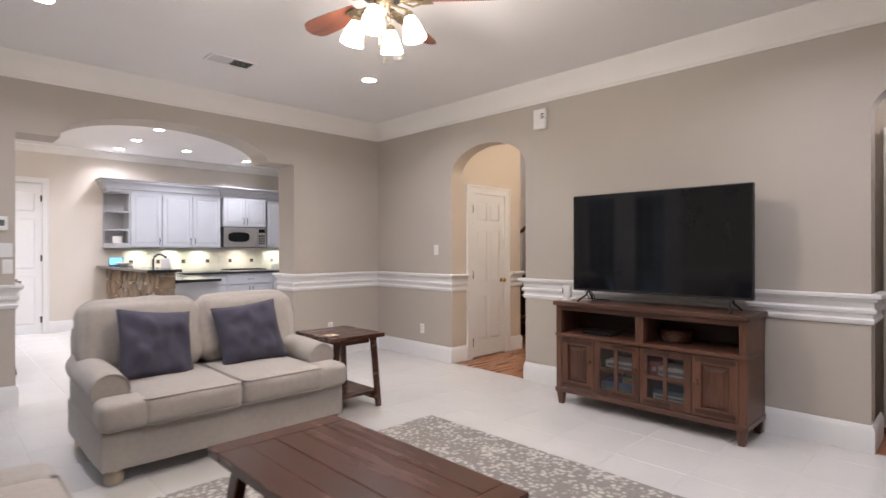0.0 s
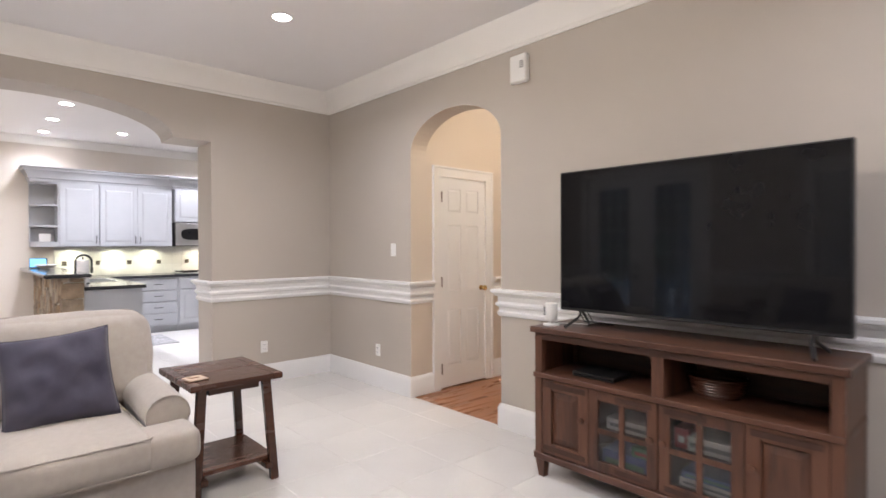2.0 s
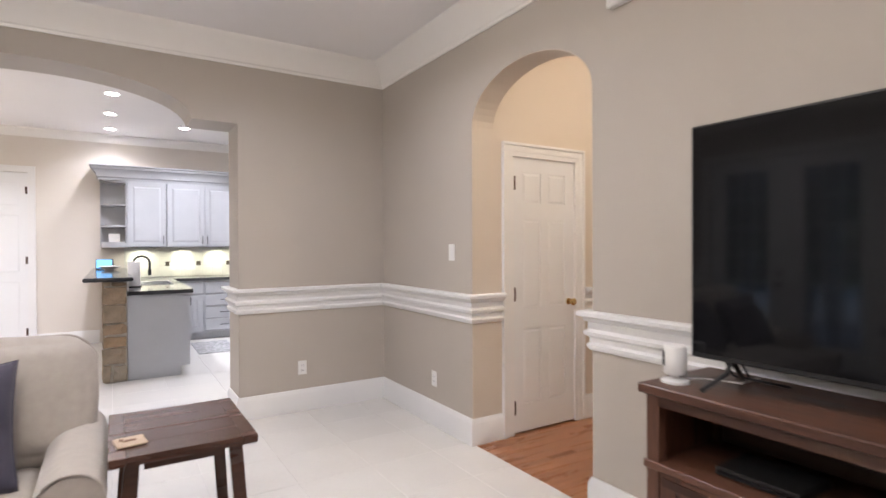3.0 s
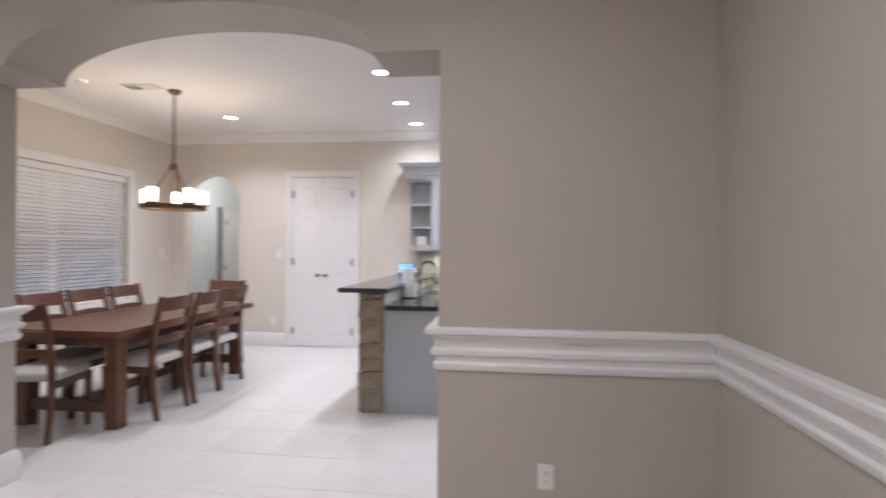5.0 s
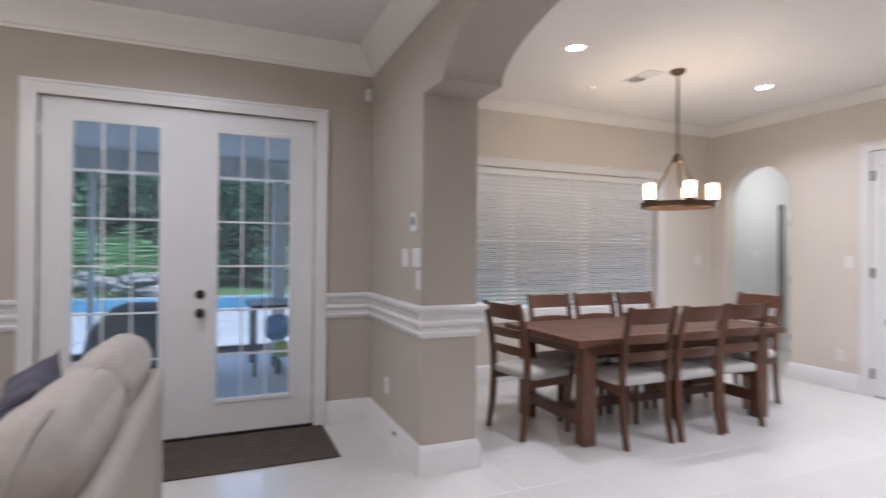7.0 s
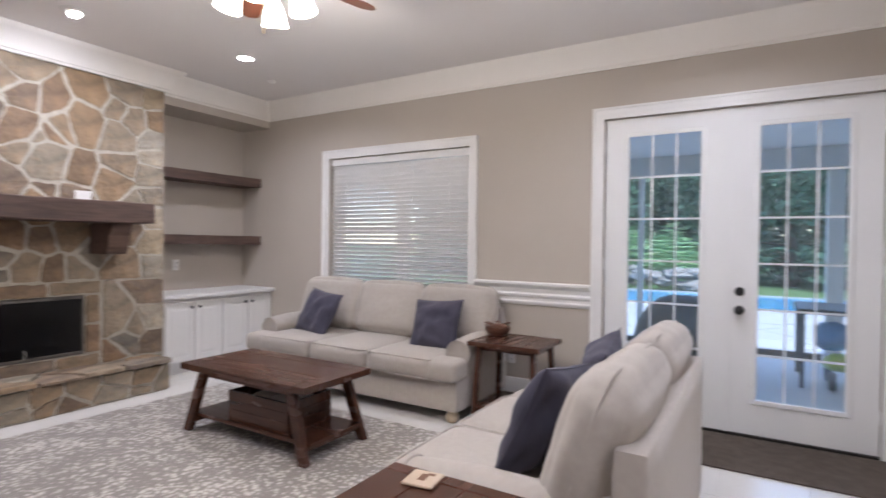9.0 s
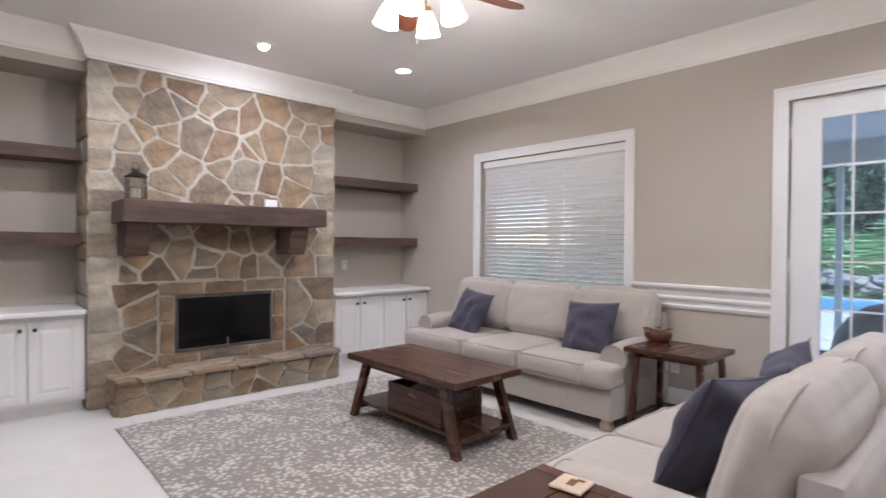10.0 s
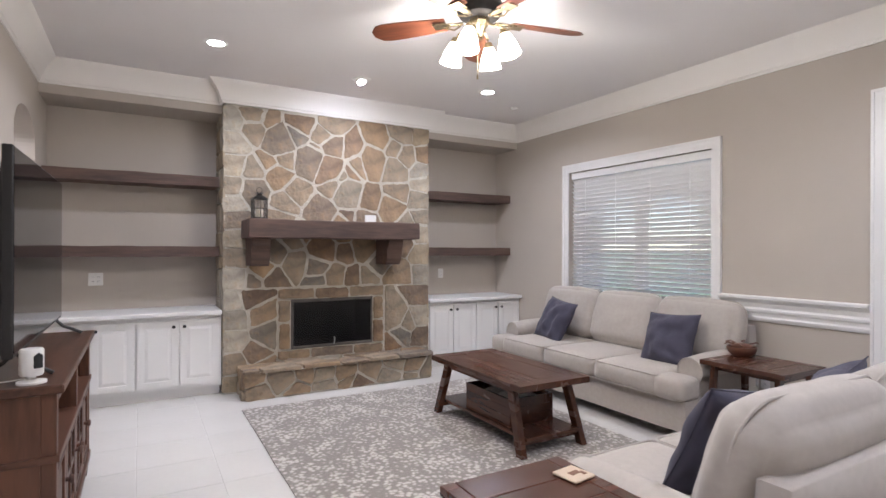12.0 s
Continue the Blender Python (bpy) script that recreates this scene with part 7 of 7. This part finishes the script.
# ---- corridor beyond the dining room ----
plate("thermostat", pose(-1.3, 11.93, 1.37, 0, 0, 90), 0.10, 0.10, "plain", "white thermostat on the corridor wall", "thermostat")
root = thing("wall_mirror", pose(-1.299, 12.45, 0.35, 0, 0, 90), "narrow dark-framed mirror hanging on the corridor wall", "mirror")
part("frame", boxes((-0.05, -0.02, 0, -0.035, 0, 1.75), (0.035, -0.02, 0, 0.05, 0, 1.75), (-0.035, -0.02, 1.735, 0.035, 0, 1.75), (-0.035, -0.02, 0, 0.035, 0, 0.015)), BLACK, root)
part("glass", boxes((-0.035, -0.008, 0.015, 0.035, -0.004, 1.735)), mat("mirror_glass", (0.8, 0.8, 0.8), (0.78, 0.78, 0.78), 0.03, metal=1.0, rvar=0.01, bump=0.0), root, "mirror glass")


# ---- patio, pool and garden beyond the doors ----
PAVER = mat("pale_stone_paver", (0.36, 0.36, 0.36), (0.26, 0.26, 0.26), 0.75, 1.5, 30, 0.3, piece=0.2)
SLAB_M = mat("patio_concrete", (0.47, 0.46, 0.44), (0.36, 0.35, 0.34), 0.6, 1.4, 40, 0.2)
PATIO_PAINT = mat("pale_grey_patio_paint", (0.70, 0.71, 0.71), (0.65, 0.66, 0.66), 0.6, 2, 60, 0.1)
ROCK = mat("grey_boulder", (0.30, 0.28, 0.26), (0.16, 0.15, 0.14), 0.9, 3, 20, 0.9, piece=0.3, distance=0.03)
BARK = mat("grey_brown_bark", (0.10, 0.08, 0.06), (0.05, 0.04, 0.03), 0.95, 6, 40, 0.9, stretch=(1, 1, 0.2), distance=0.02)
LEAF = mat("dark_green_leaf", (0.05, 0.12, 0.078), (0.11, 0.205, 0.135), 0.5, 0.8, 6, 0.0, piece=0.15)
FERN = mat("light_green_frond", (0.14, 0.28, 0.12), (0.26, 0.42, 0.20), 0.5, 1.5, 10, 0.0)
WATER = mat("pool_water", (0.05, 0.26, 0.46), (0.09, 0.34, 0.55), 0.06, 2, 12, 0.25, rvar=0.02, distance=0.02)
COVER = mat("grey_brown_cover_cloth", (0.075, 0.068, 0.062), (0.045, 0.041, 0.038), 0.8, 5, 120, 0.4)
LIME = mat("lime_plastic", (0.30, 0.42, 0.05), (0.25, 0.36, 0.04), 0.4)
BLUE = mat("sky_blue_cloth", (0.10, 0.26, 0.50), (0.07, 0.19, 0.40), 0.8)
setting("patio", boxes((-4.0, -1.0, -0.25, -0.60, 10.6, -0.02)), SLAB_M, "grey concrete patio slab")
setting("patio_ceiling", boxes((-4.2, -1.0, 2.62, -1.362, 10.6, 2.74), (-1.362, -1.0, 2.62, -0.602, 6.11, 2.74)), PATIO_PAINT, "pale painted patio ceiling")
setting("patio_beam", boxes((-4.15, -1.0, 2.36, -3.9, 10.6, 2.62)), PATIO_PAINT, "pale painted patio beam")
for y in (0.9, 5.75, 8.8):
    root = thing("patio_column", pose(-4.02, y, -0.25), "square pale painted patio column", "column", "patio columns")
    part("shaft", boxes((-0.09, -0.09, 0.1, 0.09, 0.09, 2.61), bevel=0.008), PATIO_PAINT, root)
    part("plinth", boxes((-0.12, -0.12, 0, 0.12, 0.12, 0.34), bevel=0.01), PATIO_PAINT, root)
for y in (2.2, 3.48, 7.1):
    root = thing("screen_post", pose(-4.02, y, -0.02), "slim pale metal post of the patio screen", "post", "screen posts")
    part("bar", boxes((-0.03, -0.035, 0, 0.03, 0.035, 2.38), bevel=0.004), PATIO_PAINT, root)
setting("patio_kerb", boxes((-4.06, -1.0, -0.02, -3.99, 10.6, 0.06)), IRON, "dark sill along the patio's edge")
deck = setting("pavement", boxes((-12.0, -6.0, -0.6, -4.0, 14.0, -0.29)), GROUT, "pale stone pool deck")
rng = random.Random(8)
for c in cells(-12.0, -5.0, -4.0, 13.0, 1.0, 0.95, rng, 0.3):
    p = shrink(c, 0.012)
    if len(p) > 2:
        part("paver", slab(bmesh.new(), p, "z", -0.29, -0.27 + rng.uniform(-0.003, 0.003)), PAVER, deck)
setting("water", boxes((-16.6, -5.0, -0.9, -12.3, 14.0, -0.285)), WATER, "blue swimming pool water")
setting("pool_coping", boxes((-12.3, -5.0, -0.6, -12.0, 14.0, -0.25), (-16.9, -5.0, -0.6, -16.6, 14.0, -0.25)), PAVER, "pale stone pool coping")


def boulder(x, y, z, r, seed):
    bm = bmesh.new()
    bmesh.ops.create_icosphere(bm, subdivisions=3, radius=1)
    for v in bm.verts:
        n = noise.noise(v.co * 1.3 + Vector((seed * 3.7, 0, 0))) * 0.45 + noise.noise(v.co * 3 + Vector((0, seed, 0))) * 0.16
        v.co = Vector((v.co.x * 1.2, v.co.y * 1.5, v.co.z * 0.6)) * (1 + n) * r
    ob = new("boulder", link_mesh("boulder", bm, ROCK, True, 30))
    ob.location = (x, y, z)
    return tagged(ob, "rough grey boulder stacked beside the pool", "rock", "poolside boulders")


for k in range(26):
    boulder(-17.2 - rng.uniform(0, 1.2), rng.uniform(-3.0, 3.0), -0.22 + max(0, rng.uniform(-0.2, 0.75) - 0.0), rng.uniform(0.22, 0.42), k)


def frond_plant(x, y, h, seed):
    rg = random.Random(seed)
    root = thing("palm_shrub", pose(x, y, -0.31), "light green arching palm shrub behind the rocks", "shrub", "palm shrubs")
    bm = bmesh.new()
    for k in range(26):
        a, lift = rg.uniform(0, 6.28), rg.uniform(0.5, 1.2)
        L, n = h * rg.uniform(0.8, 1.25), 9
        pts = [(L * 0.62 * t * math.cos(a), L * 0.62 * t * math.sin(a), h * (1.6 * lift * t - 0.9 * t * t) + 0.05) for t in [i / n for i in range(n + 1)]]
        for i in range(1, n + 1):
            p, d = Vector(pts[i]), (Vector(pts[i]) - Vector(pts[i - 1])).normalized()
            side = d.cross(Vector((0, 0, 1))).normalized()
            for s in (-1, 1):
                tip = p + side * s * 0.30 * h * (1.1 - i / n * 0.6) + d * 0.12 - Vector((0, 0, 0.06))
                v = [bm.verts.new(p - d * 0.035), bm.verts.new(p + d * 0.035), bm.verts.new(tip)]
                bm.faces.new(v)
    part("fronds", bm, FERN, root)
    part("stem", lathe(bmesh.new(), [(0.12, 0), (0.08, 0.2), (0.03, 0.45), (0, 0.5)], 8), BARK, root)
    return root


for k in range(11):
    frond_plant(-18.8 - rng.uniform(0, 1.5), -3.2 + 0.62 * k + rng.uniform(-0.3, 0.3), rng.uniform(1.9, 2.7), k)


def tree(x, y, h, seed, spread=2.2, low=0.12):
    rg = random.Random(seed)
    root = thing("tree", pose(x, y, -0.31), "tall dark green leafy tree at the garden's edge", "tree", "garden trees")
    bm = tube(bmesh.new(), [(0, 0, 0), (0.1, 0.05, h * 0.3), (-0.05, 0.1, h * 0.6), (0.1, 0, h * 0.92)], [0.24, 0.19, 0.12, 0.03], 8)
    tips = []
    for k in range(16):
        z0, a = h * rg.uniform(low, 0.85), rg.uniform(0, 6.28)
        L = spread * rg.uniform(0.6, 1.15) * (1.15 - 0.6 * z0 / h)
        tip = Vector((L * math.cos(a), L * math.sin(a), z0 + L * rg.uniform(0.0, 0.5)))
        tube(bm, [(0, 0, z0), tip * 0.5 + Vector((0, 0, z0 * 0.5 + 0.1)), tip], [0.07, 0.045, 0.015], 5)
        tips.append(tip)
    part("trunk", bm, BARK, root)
    verts, faces = [], []
    for tip in tips:
        for q in range(13):
            c = tip * rg.uniform(0.55, 1.08) + Vector((rg.gauss(0, 0.45), rg.gauss(0, 0.45), rg.gauss(0, 0.4)))
            c.z = max(0.25, c.z)
            for j in range(30):
                o = c + Vector((rg.gauss(0, 0.27), rg.gauss(0, 0.27), rg.gauss(0, 0.2)))
                u = Vector((rg.uniform(-1, 1), rg.uniform(-1, 1), rg.uniform(-0.6, 0.6))).normalized()
                w = u.cross(Vector((rg.uniform(-1, 1), rg.uniform(-1, 1), 1))).normalized()
                s = rg.uniform(0.10, 0.19)
                n = len(verts)
                verts += [o - u * s, o + w * s * 0.45, o + u * s, o - w * s * 0.45]
                faces.append((n, n + 1, n + 2, n + 3))
    me = bpy.data.meshes.new("crown")
    me.from_pydata([tuple(v) for v in verts], [], faces)
    me.materials.append(LEAF)
    ob = new("crown", me)
    ob.parent = root
    return root


first = tree(-22.5, -4.5, 8.0, 1, 2.8, 0.04)
second = tree(-23.5, -1.0, 9.0, 2, 3.0, 0.05)
for k in range(18):
    x, y = -22.0 - rng.uniform(0, 4.5), -11.0 + 1.9 * k + rng.uniform(-0.5, 0.5)
    copy_thing(first if k % 2 else second, pose(x, y, -0.31, 0, 0, rng.uniform(0, 360)))
for k in range(22):
    copy_thing(first if k % 3 else second, pose(-26.5 - rng.uniform(0, 1.5), -14 + 1.7 * k, -0.31, 0, 0, rng.uniform(0, 360)))
for k in range(18):
    copy_thing(second if k % 2 else first, pose(-17.0 - rng.uniform(0, 3.5) - 2.5 * (k % 3), 18 + 1.6 * k, -0.31, 0, 0, rng.uniform(0, 360)))
for k in range(10):
    copy_thing(second if k % 2 else first, pose(-29.0 - rng.uniform(0, 3), -12 + 3.1 * k, -0.31, 0, 0, rng.uniform(0, 360)))


def grill():
    root = thing("covered_grill", pose(-2.9, 4.22, -0.02), "grill under a dark grey cloth cover on the patio", "grill")
    bm, n = bmesh.new(), 14
    rings = []
    for z, sx, sy in ((0, 0.36, 0.60), (0.25, 0.35, 0.58), (0.5, 0.33, 0.53), (0.66, 0.29, 0.42), (0.76, 0.22, 0.31), (0.80, 0.10, 0.2)):
        ring = []
        for i in range(36):
            a = 2 * math.pi * i / 36
            k = 1 + 0.025 * math.sin(7 * a) * (1 - z)
            ring.append(bm.verts.new((sx * k * math.copysign(abs(math.cos(a)) ** 0.5, math.cos(a)), sy * k * math.copysign(abs(math.sin(a)) ** 0.5, math.sin(a)), z)))
        rings.append(ring)
    for a, b in zip(rings, rings[1:]):
        for i in range(36):
            bm.faces.new((a[i], a[(i + 1) % 36], b[(i + 1) % 36], b[i]))
    bm.faces.new(rings[-1])
    part("cover", bm, COVER, root, "", True, 60)
    part("hem", tube(bmesh.new(), [(0.37 * math.copysign(abs(math.cos(a)) ** 0.5, math.cos(a)), 0.61 * math.copysign(abs(math.sin(a)) ** 0.5, math.sin(a)), 0.02) for a in [2 * math.pi * i / 36 for i in range(36)]], 0.012, 6, True), COVER, root, "", True)


grill()
root = thing("patio_table", pose(-2.75, 5.62, -0.02), "dark metal patio table with slim legs", "table")
part("top", boxes((-0.45, -0.33, 0.74, 0.45, 0.6, 0.79), bevel=0.006), IRON, root)
for sx in (-0.40, 0.40):
    for sy in (-0.28, 0.55):
        part("leg", boxes((sx - 0.02, sy - 0.02, 0, sx + 0.02, sy + 0.02, 0.74)), IRON, root)
root = thing("ride_on_toy", pose(-2.6, 5.75, -0.02), "lime green plastic ride-on toy under the patio table", "toy")
part("body", soft(0.6, 0.40, 0.16, 0.06, 0.01, 6, 0.0, 2, pose(0, 0, 0.24, 0, -12)), LIME, root, "", True, 80)
for sx in (-0.22, 0.22):
    for sy in (-0.16, 0.16):
        part("wheel", lathe(bmesh.new(), [(0, -0.03), (0.08, -0.03), (0.09, -0.02), (0.09, 0.02), (0.08, 0.03), (0, 0.03)], 18, pose(sx, sy, 0.09, 90)), BLACK, root, "black wheel", True)
root = thing("beach_towel", pose(-2.55, 5.60, 0.40), "crumpled sky blue towel on the toy", "towel")
part("cloth", soft(0.24, 0.26, 0.22, 0.07, 0.02, 8, 0.03, 6, pose(0, 0, 0.09)), BLUE, root, "", True, 90)


# ---- floors: tiles laid last ----
def floors():
    slab_bm = boxes((-1.36, -0.8, -0.25, 4.70, 11.05, -0.002), (4.70, 6.3, -0.25, 6.8, 11.05, -0.002), (-1.5, 11.05, -0.25, 0.9, 13.6, -0.002), (0.9, 11.05, -0.25, 1.7, 11.4, -0.002))
    floor = setting("floor", slab_bm, GROUT, "cream square floor tiles with thin pale joints")
    P, J, x_, y_ = 0.4575, 0.0011, 3.945 - 11 * 0.4575, 1.115 - 4 * 0.4575
    share = {}

    def piece_mesh(w, d):
        key = (round(w, 3), round(d, 3))
        if key not in share:
            bm = bmesh.new()
            a, b = w / 2 - J, d / 2 - J
            lo = [bm.verts.new((sx * a, sy * b, -0.006)) for sx, sy in ((-1, -1), (1, -1), (1, 1), (-1, 1))]
            md = [bm.verts.new((sx * a, sy * b, -0.0015)) for sx, sy in ((-1, -1), (1, -1), (1, 1), (-1, 1))]
            hi = [bm.verts.new((sx * (a - 0.0015), sy * (b - 0.0015), 0)) for sx, sy in ((-1, -1), (1, -1), (1, 1), (-1, 1))]
            bm.faces.new(hi)
            for p, q in ((lo, md), (md, hi)):
                for i in range(4):
                    bm.faces.new((p[i], p[(i + 1) % 4], q[(i + 1) % 4], q[i]))
            share[key] = link_mesh("tile", bm, TILE)
        return share[key]

    rest = bmesh.new()
    for zone in ((XW, -0.588, 4.70, YNB), (XD, YNB, 6.6, YK), (XD - 0.2, YK, 0.65, 13.4)):
        i0, i1 = math.floor((zone[0] - x_) / P), math.ceil((zone[2] - x_) / P)
        j0, j1 = math.floor((zone[1] - y_) / P), math.ceil((zone[3] - y_) / P)
        for i in range(i0, i1):
            for j in range(j0, j1):
                a, b = max(zone[0], x_ + i * P), min(zone[2], x_ + (i + 1) * P)
                c, d = max(zone[1], y_ + j * P), min(zone[3], y_ + (j + 1) * P)
                if b - a < 0.02 or d - c < 0.02:
                    continue
                if a > 4.72 or c > 10.8 or (c > 8.6 and a > 2.7) or d < 0.0:
                    box(rest, a + J, c + J, -0.005, b - J, d - J, 0)
                else:
                    ob = new("tile", piece_mesh(b - a, d - c))
                    ob.parent = floor
                    ob.location = ((a + b) / 2, (c + d) / 2, 0)
    part("outlying_tiles", rest, TILE, floor)["kind"] = "stuff"
    base = setting("floor_hall", boxes((4.70, -0.9, -0.25, 9.2, 6.2, -0.006)), OAK, "red oak strip floor of the hall")
    rng, y = random.Random(4), 1.0
    me = {}
    while y < 5.9:
        x = 4.702 + 0.0
        while x < 7.9:
            l = rng.choice((0.5, 0.7, 0.9, 1.1))
            l = min(l, 7.95 - x)
            if l not in me:
                me[l] = link_mesh("plank", boxes((0.0006, 0.0006, -0.01, l - 0.0006, 0.0564, -0.001)), OAK)
            ob = new("plank", me[l])
            ob.parent = base
            ob.location = (x, y, 0)
            x += l
        y += 0.057 if y > 3.2 else 0.5
    

floors()
ground = setting("ground", boxes((-400, -400, -0.45, 400, 400, -0.305)), mat("lawn_soil", (0.08, 0.15, 0.05), (0.055, 0.11, 0.035), 0.95, 2, 60, 0.5), "green lawn reaching the horizon")
